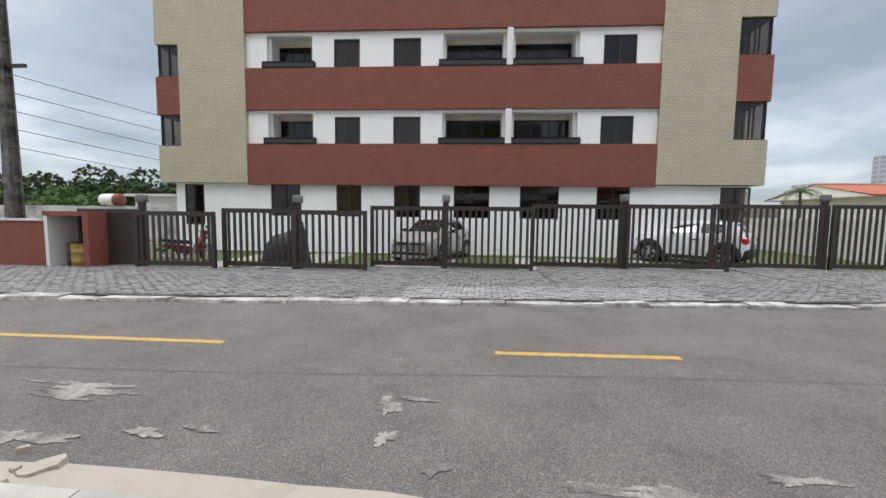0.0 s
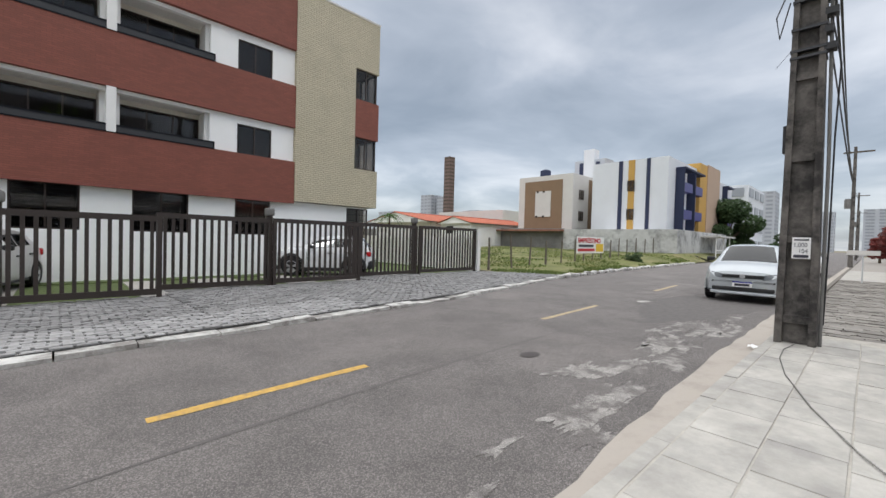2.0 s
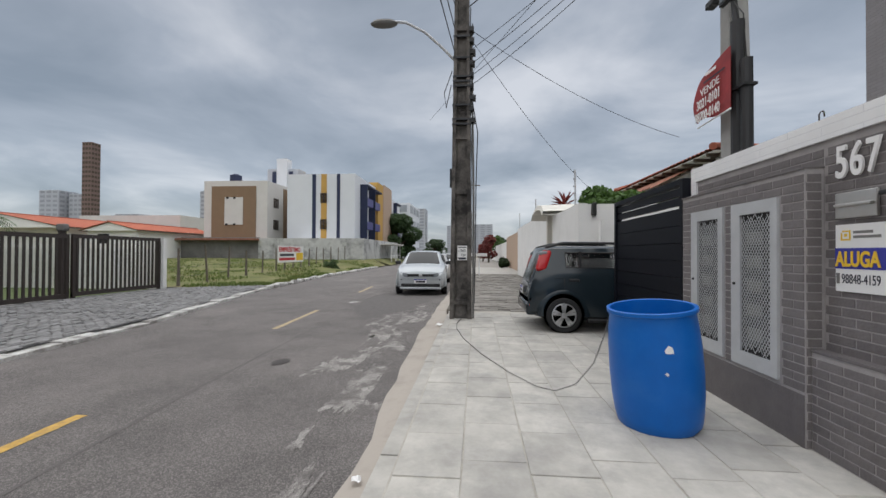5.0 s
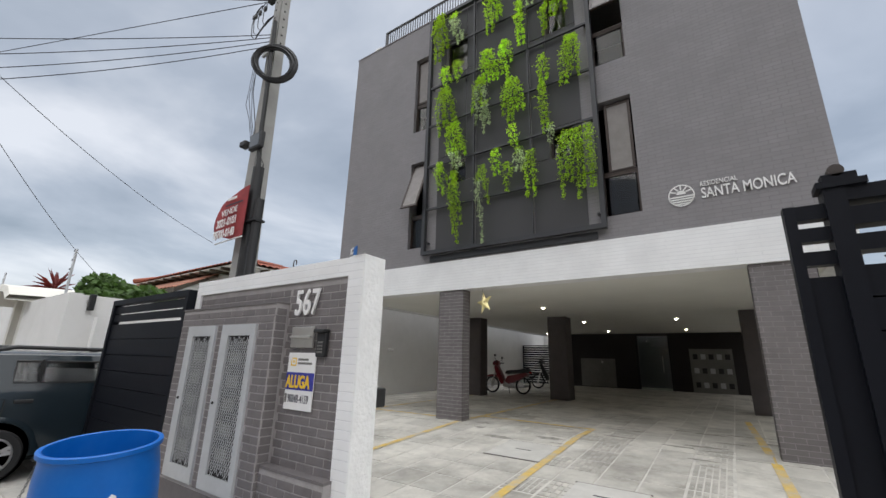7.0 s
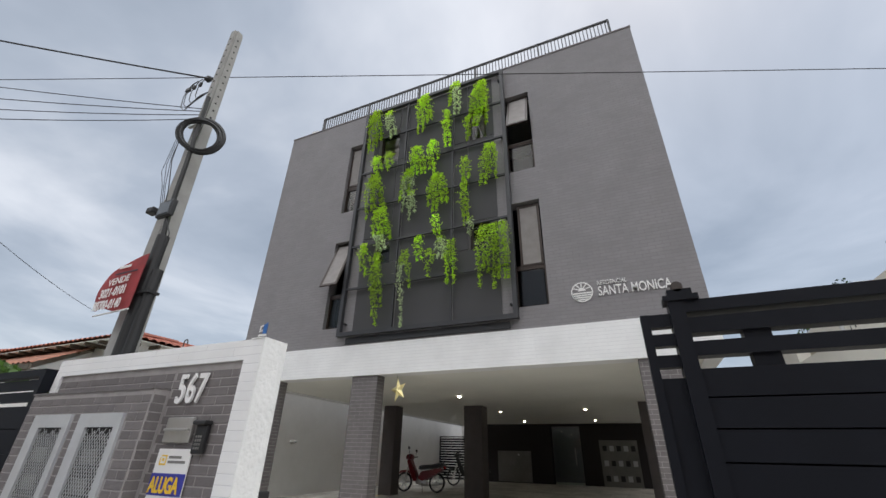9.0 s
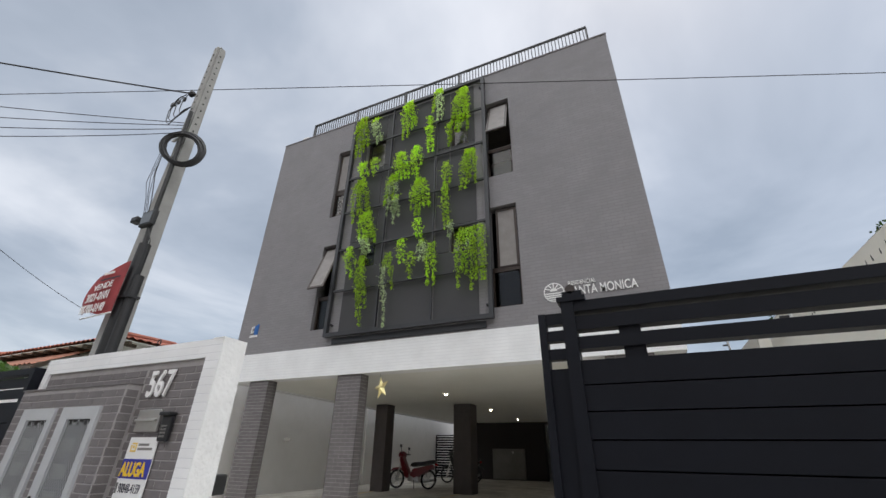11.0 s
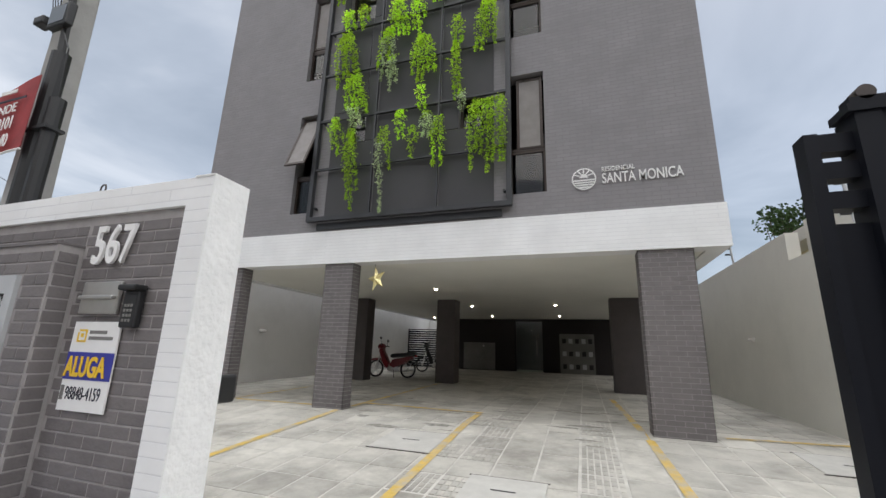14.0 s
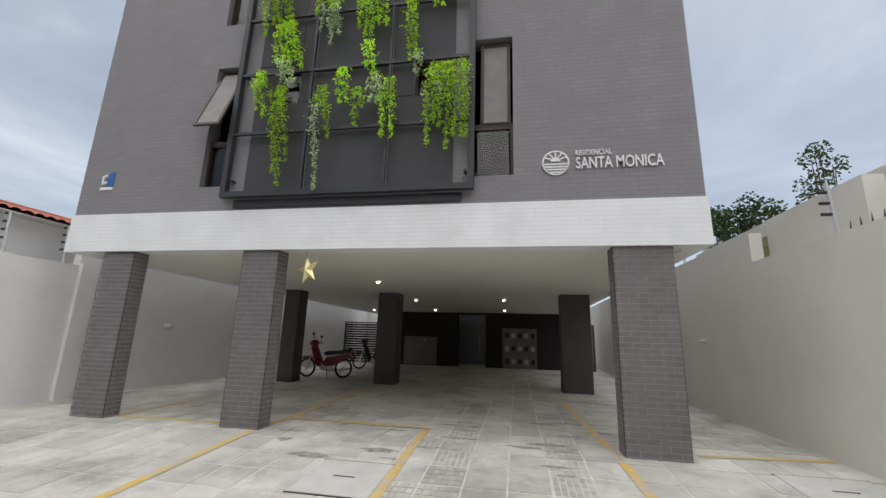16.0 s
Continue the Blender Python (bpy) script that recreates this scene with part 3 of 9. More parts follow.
# dashes of the centre line
for xa, ya, xb, yb, fade in ((-5.9, 4.80, -2.61, 4.93, 0), (0.66, 5.00, 2.73, 5.12, 0), (6.89, 5.46, 9.5, 5.64, 0), (14.2, 5.95, 17.0, 6.15, 0), (-13.5, 4.35, -9.6, 4.6, 0)):
    bm = bmesh.new()
    random.seed(int(xa * 10))
    n = 14
    quadstrip(bm, [[(xa + (xb - xa) * i / n, ya + (yb - ya) * i / n - 0.055 + random.uniform(-0.008, 0.008), -0.116), (xa + (xb - xa) * i / n, ya + (yb - ya) * i / n + 0.055 + random.uniform(-0.008, 0.008), -0.116)] for i in range(n + 1)])
    o = part("road_marking", bm, "pale_line" if xa > 5 else "yellow_line", road)

# tar seam that runs along the middle of the road
bm = bmesh.new()
random.seed(4)
quadstrip(bm, [[(x, 4.25 + 0.075 * x + 0.06 * math.sin(x * 0.6), -0.117), (x, 4.27 + 0.075 * x + 0.06 * math.sin(x * 0.6) + random.uniform(0, 0.03), -0.117)] for x in np.arange(-12, 24, 0.4)])
part("tar_seam", bm, "tar", road)


def blob(name, cx, cy, rx, ry, z, material, parent, seed, rough=0.35):
    """A flat stain with a ragged outline."""
    random.seed(seed)
    ph = [random.uniform(0, 6.28) for _ in range(6)]
    bm = bmesh.new()
    c = bm.verts.new((cx, cy, z))
    ring = []
    n = 56
    for k in range(n):
        a = 2 * math.pi * k / n
        r = 1 + rough * (0.5 * math.sin(2 * a + ph[0]) + 0.4 * math.sin(3 * a + ph[1]) + 0.3 * math.sin(7 * a + ph[2]) + 0.25 * math.sin(13 * a + ph[3])) + random.uniform(-0.1, 0.1) * rough * 2
        ring.append(bm.verts.new((cx + rx * r * math.cos(a), cy + ry * r * math.sin(a), z)))
    for k in range(n):
        bm.faces.new((c, ring[k], ring[(k + 1) % n]))
    return part(name, bm, material, parent)


for i, (cx, cy, rx, ry) in enumerate(((5.6, 3.15, 1.5, 0.42), (7.6, 3.3, 1.2, 0.35), (3.4, 2.85, 1.2, 0.28), (8.9, 3.05, 1.3, 0.30), (1.6, 2.68, 0.8, 0.10),
                                      (-3.05, 3.62, 0.42, 0.05), (-2.9, 3.5, 0.5, 0.06), (-3.0, 3.38, 0.3, 0.04), (-2.75, 2.78, 0.35, 0.10), (-0.25, 3.62, 0.10, 0.16), (-0.02, 3.72, 0.16, 0.03), (-0.15, 3.1, 0.06, 0.09), (0.25, 2.8, 0.06, 0.07), (-1.5, 3.05, 0.12, 0.04), (-1.85, 2.95, 0.14, 0.05))):
    if rx < 0.7:
        blob("cement_stain", cx, cy, rx, ry, -0.1165 + 0.0004 * i, "patch", road, 20 + i, 0.6)
        continue
    random.seed(300 + i)
    spots = [(cx + random.gauss(0, 0.45) * rx, cy + random.gauss(0, 0.5) * ry, random.uniform(0.10, 0.34) * rx, random.uniform(0.12, 0.4) * ry) for _ in range(13)]
    for j, (sx, sy, a, b) in enumerate(spots):
        blob("cement_stain", sx, sy, a, b, -0.1172 + 0.00025 * j, "patch", road, 400 + 20 * i + j, 0.7)
blob("dark_asphalt_patch", 12.0, 4.0, 3.4, 1.0, -0.1185, "tar", road, 5, 0.2)
blob("iron_drain_cover", 4.62, 4.2, 0.16, 0.11, -0.1125, "steel_dark", road, 8, 0.05)
blob("pale_road_scrap", 11.2, 5.2, 0.22, 0.14, -0.1125, "kerb", road, 9, 0.2)

# near gutter, kerb and pavement
bm = bmesh.new()
random.seed(3)
xg = np.arange(-30, 60.1, 0.5)
quadstrip(bm, [[(x, 2.16, -0.075), (x, 2.30, -0.10), (x, float(np.interp(x, (-30, 0.1, 2.2, 4.0, 5.2, 7.0), (2.55, 2.55, 2.40, 2.51, 2.57, 2.62))) + random.uniform(-0.025, 0.025), -0.1145)] for x in xg])
gutter = solid("gutter", bm, "gutter", "sandy concrete gutter with worn edge", "gutter", kind="structure")
bm = bmesh.new()
box(bm, -30, 9.0, -1.3, 2.10, -0.3, -0.007)
pavement = solid("pavement", bm, "slab_joint", "pale stone slab pavement", "pavement", kind="structure")
bm = bmesh.new()
random.seed(6)
x = -30.0
while x < 8.9:
    L = random.uniform(0.8, 1.3)
    box(bm, x, min(x + L - 0.012, 9.0), 2.10, 2.22 + random.uniform(-0.006, 0.006), -0.3, random.uniform(-0.008, 0.0))
    x += L
part("kerb_edge", bm, "slab", pavement, "pale concrete kerb edge")

bm = boxes((9.0, 26.5, -1.6, 2.15, -0.3, -0.03), (9.0, 60, 2.15, 2.28, -0.3, 0.02))
pavement_stone = solid("pavement_stone", bm, "stone_bed", "rough stone paving in front of the white wall", "pavement", kind="structure")
bm = boxes((26.5, 39.5, -2.2, 2.15, -0.3, 0.0))
pavement_far = solid("pavement_far", bm, "slab", "plain pale concrete pavement", "pavement", kind="structure")
solid("pavement_end", boxes((39.5, 130, -2.4, 2.15, -0.3, -0.02)), "rubble_stone", "worn grey pavement further along the street", "pavement", kind="structure")

# far side: cobbled apron that falls towards the gates
APRON_X = (-14.5, 17.2)


def gate_y(x):
    """Front of the stepped gate line opposite."""
    return 11.55 + 0.06 * (x + 12) if x < -3.3 else 12.85 if x < 2.1 else 13.9 if x < 8.4 else 15.0


def apron_z(x, y):
    f = (y - far_kerb(x) - 0.3) / max(1.0, gate_y(x) - far_kerb(x) - 0.3)
    return -0.03 + min(max(f, 0), 1.2) * -0.17


bm = bmesh.new()
quadstrip(bm, [[(x, far_kerb(x) + 0.25, apron_z(x, far_kerb(x) + 0.25) - 0.025), (x, (far_kerb(x) + gate_y(x)) / 2, apron_z(x, (far_kerb(x) + gate_y(x)) / 2) - 0.025), (x, gate_y(x) + 0.6, apron_z(x, gate_y(x) + 0.6) - 0.025)] for x in np.arange(APRON_X[0], APRON_X[1] + 0.1, 0.5)])
apron = solid("pavement_cobbled", bm, "cobble_bed", "grey granite cobbles sloping from kerb to gates", "pavement", kind="structure")
bm = bmesh.new()
random.seed(9)
x = -30.0
while x < 18.5:
    L = random.uniform(0.7, 1.2)
    xb = x + L - 0.02
    w = random.uniform(0.33, 0.40)
    h = random.uniform(-0.075, -0.045)
    lo = [(x, far_kerb(x) + random.uniform(-0.03, 0.03)), (xb, far_kerb(xb) + random.uniform(-0.03, 0.03)), (xb, far_kerb(xb) + w), (x, far_kerb(x) + w)]
    b = [bm.verts.new((p[0], p[1], -0.3)) for p in lo]
    t = [bm.verts.new((p[0], p[1] + (0.02 if i < 2 else 0), h + random.uniform(-0.015, 0.015))) for i, p in enumerate(lo)]
    bm.faces.new(t)
    for k in range(4):
        bm.faces.new((b[k], b[(k + 1) % 4], t[(k + 1) % 4], t[k]))
    x += L
kerb_opposite = solid("kerb_opposite", bm, "kerb", "worn whitewashed stone kerb", "kerb", kind="structure")

# yard of the flats: falls to the foot of the building
bm = bmesh.new()
def yard_z(x, y):
    return -0.23 - 0.02 * min(max((y - gate_y(x)) / (17.3 - gate_y(x)), 0), 1)
quadstrip(bm, [[(x, YARD[2], -0.23), (x, gate_y(x) + 0.3, -0.23), (x, 17.3, -0.25), (x, 18.6, -0.25), (x, YARD[3], -0.25)] for x in np.arange(YARD[0], YARD[1] + 0.2, 0.95)])
yard = solid("ground_yard", bm, "lawn", "short green lawn in the flats' front yard", "lawn", kind="structure")
for xa, xb in ((-8.6, -7.4), (-6.6, -5.0), (-3.0, -0.6), (1.6, 2.5), (3.3, 4.6), (5.6, 6.6), (7.4, 11.4)):
    bm = bmesh.new()
    ys = np.linspace(gate_y(xa) + 0.1, 17.2, 6)
    quadstrip(bm, [[(xa, y, yard_z(xa, y) - 0.05), (xa, y, yard_z(xa, y) + 0.02), (xb, y, yard_z(xb, y) + 0.02), (xb, y, yard_z(xb, y) - 0.05)] for y in ys])
    part("concrete_drive", bm, "slab", yard, "pale concrete parking strip")
part("wall_strip", boxes((-13.0, 11.0, 17.05, 17.2, -0.36, -0.215)), "lawn", yard)


# ---- residence with the hanging garden ----
FY = -6.13                      # street face
XL, XR = 8.02, -2.38            # its two ends
ZB, ZT, TOP = 3.05, 3.72, 10.88
BACK = -20.6


def floor_z(y):
    return 0.0 if y > -1.2 else 0.36 * (-1.2 - y) / 4.9 if y > -6.1 else 0.36 + 0.12 * (-6.1 - y) / 14.0


bm = bmesh.new()
ys = [-1.3, -2.5, -3.7, -4.9, -6.1, -9, -12, -16, -20.6, -26]
quadstrip(bm, [[(-4.2, y, floor_z(y) - 0.006), (9.0, y, floor_z(y) - 0.006)] for y in ys])
floor = solid("floor", bm, "floor_joint", "pale concrete slab floor of the open garage", "floor", kind="structure")

residence = thing("apartment_building", pose(0, 0, 0), "dark grey brick apartment block on columns with a white band", "building", kind="structure")
W_L = [(4.98, 5.55, 4.17, 6.50), (4.98, 5.55, 7.43, 9.76)]
W_R = [(0.19, 0.84, 4.16, 6.56), (0.19, 0.84, 7.42, 9.80)]
SMALL = [(3.85, 4.50, 8.75, 9.85), (1.30, 1.80, 8.72, 9.8), (1.30, 1.80, 5.60, 6.3), (3.85, 4.30, 5.65, 6.4)]
bm = bmesh.new()
holed(bm, XR, XL, ZT, TOP, W_L + W_R + SMALL, FY - 0.28, FY)
box(bm, XR, XR + 0.25, BACK - 2, FY - 0.28, ZT, TOP); box(bm, XL - 0.25, XL, BACK - 2, FY - 0.28, ZT, TOP)
box(bm, XR + 0.25, XL - 0.25, BACK - 2, BACK - 1.75, ZT, TOP)
part("wall", bm, "grey_brick", residence, "dark grey painted brick wall")
part("roof", boxes((XR + 0.25, XL - 0.25, BACK - 1.75, FY - 0.28, TOP - 0.5, TOP - 0.3)), "cream", residence)
part("coping", boxes((XR - 0.015, XL + 0.015, FY - 0.3, FY + 0.015, TOP, TOP + 0.04)), "grey_piece", residence)
bm = boxes((XR - 0.02, XL + 0.02, FY - 0.3, FY + 0.03, ZB, ZT), (XR - 0.02, XR + 0.25, BACK - 2, FY - 0.3, ZB, ZT), (XL - 0.25, XL + 0.02, BACK - 2, FY - 0.3, ZB, ZT))
part("fascia_band", bm, "white_brick", residence, "white painted brick band")
# near-black sheet, slab and dividers: unlit rooms painted dark, no real furnishing
part("dark_room_sheet", boxes((XR + 0.3, XL - 0.3, FY - 3.2, FY - 3.0, ZT, TOP - 0.6)), "void", residence)
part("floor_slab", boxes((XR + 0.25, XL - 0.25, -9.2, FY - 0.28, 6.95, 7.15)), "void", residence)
part("dark_room_divider", boxes((1.9, 2.0, -9.1, FY - 0.3, ZT, TOP - 0.6), (3.5, 3.6, -9.1, FY - 0.3, ZT, TOP - 0.6)), "void", residence)
ceiling = solid("ceiling", boxes((XR + 0.25, XL - 0.25, BACK - 1.75, FY - 0.3, ZB + 0.02, ZB + 0.3)), "ceiling", "smooth white garage ceiling", "ceiling", kind="structure")

for (u0, u1, z0, z1) in W_R + W_L:
    h = (z1 - z0) * 0.36
    window(residence, u0, u1, z0, z0 + h, FY - 0.14, panes=1)
    part("window_mullion", boxes((u0, u1, FY - 0.18, FY - 0.10, z0 + h, z0 + h + 0.05)), "bronze_frame", residence)
for (u0, u1, z0, z1) in SMALL:
    window(residence, u0, u1, z0, z1, FY - 0.14, panes=1)


def hung_sash(u0, u1, z0, z1, tilt):
    """Upper window sash hinged at the head; tilt in degrees outward."""
    sash = new("window_sash", finish(boxes((u0, u0 + 0.05, -0.02, 0.02, z0 - z1, 0), (u1 - 0.05, u1, -0.02, 0.02, z0 - z1, 0), (u0 + 0.05, u1 - 0.05, -0.02, 0.02, z0 - z1, z0 - z1 + 0.05), (u0 + 0.05, u1 - 0.05, -0.02, 0.02, -0.05, 0)), "window_sash", "bronze_frame"))
    sash.parent = residence
    sash.matrix_basis = pose(0, FY - 0.12, z1, tilt)
    p = part("pane", boxes((u0 + 0.05, u1 - 0.05, -0.006, 0.006, z0 - z1 + 0.05, -0.05)), "blind", sash, "pale frosted pane")


hung_sash(0.23, 0.70, 5.05, 6.52, 0)
hung_sash(0.23, 0.74, 8.55, 9.76, 18)
hung_sash(5.03, 5.53, 5.05, 6.46, 20)
hung_sash(5.02, 5.53, 8.35, 9.72, 0)

# roof rail
rail = thing("roof_railing", pose(0, FY - 0.25, TOP), "dark metal railing along the flat roof edge", "railing")
part("top_rail", boxes((-2.0, 7.1, -0.03, 0.03, 0.80, 0.84)), "frame_metal", rail)
part("bottom_rail", boxes((-2.0, 7.1, -0.02, 0.02, 0.1, 0.13)), "frame_metal", rail)
bar = finish(boxes((-0.011, 0.011, -0.011, 0.011, 0.04, 0.80)), "baluster", "frame_metal")
for k in range(100):
    piece("baluster", bar, pose(-2.0 + 9.1 * k / 99, 0, 0), rail)
for k in range(6):
    part("foot", boxes((-2.0 + 9.06 * k / 5, -1.96 + 9.06 * k / 5, -0.03, 0.03, 0.0, 0.84)), "frame_metal", rail)
solid("concrete_block", rounded(7.15, 7.4, FY - 0.35, FY - 0.1, TOP + 0.04, TOP + 0.25, 0.02), "white", "small white concrete roof block", "block")
solid("roof_vent_pipe", lathe(bmesh.new(), [(0.12, 0), (0.12, 1.1), (0.16, 1.1), (0.16, 1.3), (0.02, 1.4)], 12), "white", "white roof vent pipe", "pipe", m=pose(2.55, FY - 2.0, TOP - 0.3))

# columns: brick skin pieces over a core
COLS = [(-1.91, -1.14, FY - 0.02, 0.32, "front"), (3.89, 4.53, FY - 0.02, 0.28, "front"), (6.61, 7.24, FY - 0.02, 0.28, "front"),
        (3.68, 4.29, -12.2, 0.6, "back"), (-1.84, -1.05, -12.25, 0.6, "back"), (6.56, 7.02, -11.6, 0.5, "back")]
for xa, xb, yf, dep, row in COLS:
    zb = floor_z(yf) - 0.05
    col = thing("column", pose((xa + xb) / 2, yf - dep / 2, zb), "square dark grey brick garage column" if row == "front" else "square dark brown garage column", "column", "garage columns", "structure")
    hw, hd, hh = (xb - xa) / 2, dep / 2, ZB + 0.02 - zb
    part("core", boxes((-hw + 0.003, hw - 0.003, -hd + 0.003, hd - 0.003, 0, hh)), "grey_joint", col)
    if row == "front":
        bm = bmesh.new()
        nrow = int(hh / 0.072)
        bh = hh / nrow
        for r in range(nrow):
            off = 0.12 if r % 2 else 0.0
            for side in range(4):
                half, dist = (hw, hd) if side % 2 == 0 else (hd, hw)
                x = -half - off
                while x < half - 0.01:
                    a, b = max(x, -half), min(x + 0.232, half)
                    if b - a > 0.03:
                        z0, z1 = r * bh, r * bh + bh - 0.009
                        if side == 0: box(bm, a, b, dist - 0.008, dist, z0, z1)
                        if side == 2: box(bm, a, b, -dist, -dist + 0.008, z0, z1)
                        if side == 1: box(bm, dist - 0.008, dist, a, b, z0, z1)
                        if side == 3: box(bm, -dist, -dist + 0.008, a, b, z0, z1)
                    x += 0.241
        tagged(part("brick_skin", bm, "grey_piece", col), kind="stuff")
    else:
        # rear columns: smooth and dark brown, darker than the grey front brick
        part("skin", boxes((-hw, hw, -hd, hd, 0.002, hh)), "rear_column", col, "smooth dark brown faces")

# garage back and side walls
back = thing("wall_back", pose(0, BACK, 0.4), "dark brown garage back wall with doors", "wall", kind="structure")
bm = holed(bmesh.new(), -2.3, 7.2, 0.0, 2.8, [(1.66, 3.0, 0.05, 2.55)], -0.2, 0.0)
part("wall", bm, "dark_wall", back)
part("lobby", boxes((-2.3, 7.2, -2.2, -2.0, 0, 2.8), (1.2, 3.5, -2.0, -0.2, 0.0, 0.04)), "grey_brick", back)
part("glass_door", boxes((1.7, 2.96, -0.10, -0.08, 0.06, 2.5)), "clear_glass", back, "clear glass entrance door")
part("door_pull", tube(bmesh.new(), [(1.95, -0.03, 0.9), (1.95, 0.0, 0.9), (1.95, 0.0, 1.6), (1.95, -0.03, 1.6)], 0.015), "steel", back, "vertical steel door pull")
part("door_frame", boxes((1.62, 1.66, -0.14, 0.02, 0, 2.56), (3.0, 3.04, -0.14, 0.02, 0, 2.56)), "black_metal", back)
wp = part("wall_cabinet", rounded(4.05, 5.7, 0.003, 0.12, 0.12, 1.45, 0.01), "grey_block", back, "grey painted wall cabinet")
part("keyhole", boxes((4.6, 4.68, 0.12, 0.13, 1.25, 1.33)), "steel", wp)
mp = part("meter_panel", boxes((-0.76, 0.85, 0.003, 0.06, 0.08, 1.95)), "grey_block", back, "grey panel of gas and water meters")
for i in range(5):
    for j in range(3):
        part("meter", boxes((-0.66 + i * 0.30, -0.48 + i * 0.30, 0.06, 0.12, 0.3 + j * 0.6, 0.52 + j * 0.6)), "grey_steel" if (i + j) % 2 else "black_plastic", mp)

wall_left = solid("wall_left", boxes((9.0, 9.18, -4.7, -1.3, -0.2, 2.15), (9.0, 9.18, -7.15, -4.7, -0.2, 3.0), (9.0, 9.18, -24.0, -7.15, -0.2, 3.3), (8.92, 9.0, -7.5, -7.15, 0.2, 3.04), (8.92, 9.0, -14.2, -13.9, 0.2, 3.3)), "white", "white rendered boundary wall", "wall", kind="structure")
wr = bmesh.new()
box(wr, -4.0, -3.8, -8.0, -1.25, -0.2, 3.17)
box(wr, -4.0, -3.8, -24.0, -8.0, -0.2, 3.68)
box(wr, -4.45, -4.2, -8.2, -6.1, 2.8, 3.95)
wall_right = solid("wall_right", wr, "cream", "cream rendered boundary wall, higher at the rear", "wall", kind="structure")
solid("wall_rear", boxes((-4.0, 9.18, -24.2, -24.0, -0.2, 3.6)), "white", "white rear boundary wall", "wall", kind="structure")


def louvre_gate(xa, xb, y, z0, z1):
    g = thing("louvre_gate", pose(xa, y, z0), "black metal louvred side gate", "gate", "side gates")
    w, h = xb - xa, z1 - z0
    part("gate_frame", boxes((0, 0.05, -0.03, 0.03, 0, h), (w - 0.05, w, -0.03, 0.03, 0, h), (0.05, w - 0.05, -0.03, 0.03, h - 0.05, h), (0.05, w - 0.05, -0.03, 0.03, 0, 0.05)), "black_metal", g)
    s = finish(boxes((0.05, w - 0.05, -0.012, 0.012, 0, 0.085)), "slat", "black_metal")
    for k in range(int((h - 0.1) / 0.12)):
        piece("slat", s, pose(0, 0, 0.07 + k * 0.12), g)


louvre_gate(7.2, 8.98, BACK - 0.1, 0.45, 2.5)
louvre_gate(-3.4, -2.32, BACK - 0.1, 0.45, 2.6)

# ceiling spots
for i, (x, y) in enumerate(((3.46, -9.71), (3.6, -14.1), (3.79, -18.6), (7.0, -19.4), (0.58, -13.85), (0.68, -18.4))):
    l = thing("ceiling_light", pose(x, y, ZB + 0.02), "small round lit ceiling downlight", "lamp", "garage ceiling lights")
    part("ring", lathe(bmesh.new(), [(0.10, 0), (0.10, -0.02), (0.075, -0.025)], 20), "white", l)
    part("bulb", lathe(bmesh.new(), [(0.042, -0.022), (0.038, -0.045), (0.02, -0.06), (0.0, -0.064)], 16), "lamp_glow", l, "glowing warm bulb", smooth=True)

# ---- front wall with the house number ----
WY = -0.845
num = thing("wall_front", pose(0, 0, 0), "grey brick front wall framed in white with meter doors", "wall", kind="structure")
part("brick_back", boxes((1.64, 4.02, -1.04, WY - 0.012, 0, 2.16)), "grey_joint", num)
bm = bmesh.new()
box(bm, 1.47, 1.64, -1.05, WY + 0.01, 0.42, 2.16)
box(bm, 1.47, 4.12, -1.05, WY + 0.01, 2.16, 2.31)
box(bm, 4.02, 4.12, -1.05, WY + 0.01, 1.98, 2.16)
part("white_frame", bm, "white_brick", num, "white painted brick border")
part("jamb_end", boxes((1.458, 1.47, -1.056, WY + 0.016, 0.44, 2.316), (1.464, 1.60, -1.056, WY + 0.016, 2.31, 2.318)), "rough_plaster", num, "rough white plaster end face")
part("jamb_plinth", rounded(1.44, 1.62, -1.07, -0.745, 0, 0.44, 0.012), "white_brick", num, "white painted plinth")
part("base_step", boxes((1.62, 2.40, WY - 0.01, -0.765, 0, 0.68)), "grey_joint", num)
part("meter_block", boxes((2.39, 4.08, WY - 0.01, -0.728, 0, 1.97)), "grey_joint", num)


# ---- flats opposite ----
OPP = pose(0, 17.745, 0, 0, 0, 2.2457)
flats = thing("apartment_block", OPP, "three-storey flats with red-brown bands and beige corner towers", "building", kind="structure")
U0, U1 = -13.9, 11.6
WIN_UP = [(-6.06, -4.94), (-3.51, -2.34), (5.13, 6.45)]
BALC = [(-9.0, -6.98), (-1.42, 1.21), (1.48, 4.18)]
ROWS_UP = [(4.42, 5.88), (7.60, 9.10)]
GROUND_WIN = [(-13.0, -12.1, 0.9, 2.7), (-9.0, -7.67, 1.34, 2.72), (-6.05, -4.93, 1.34, 2.72), (-3.5, -2.35, 1.34, 2.72), (-0.89, 0.64, 1.34, 2.72), (1.93, 3.56, 1.34, 2.72), (5.12, 6.48, 1.34, 2.72), (10.1, 11.3, 0.2, 2.72)]
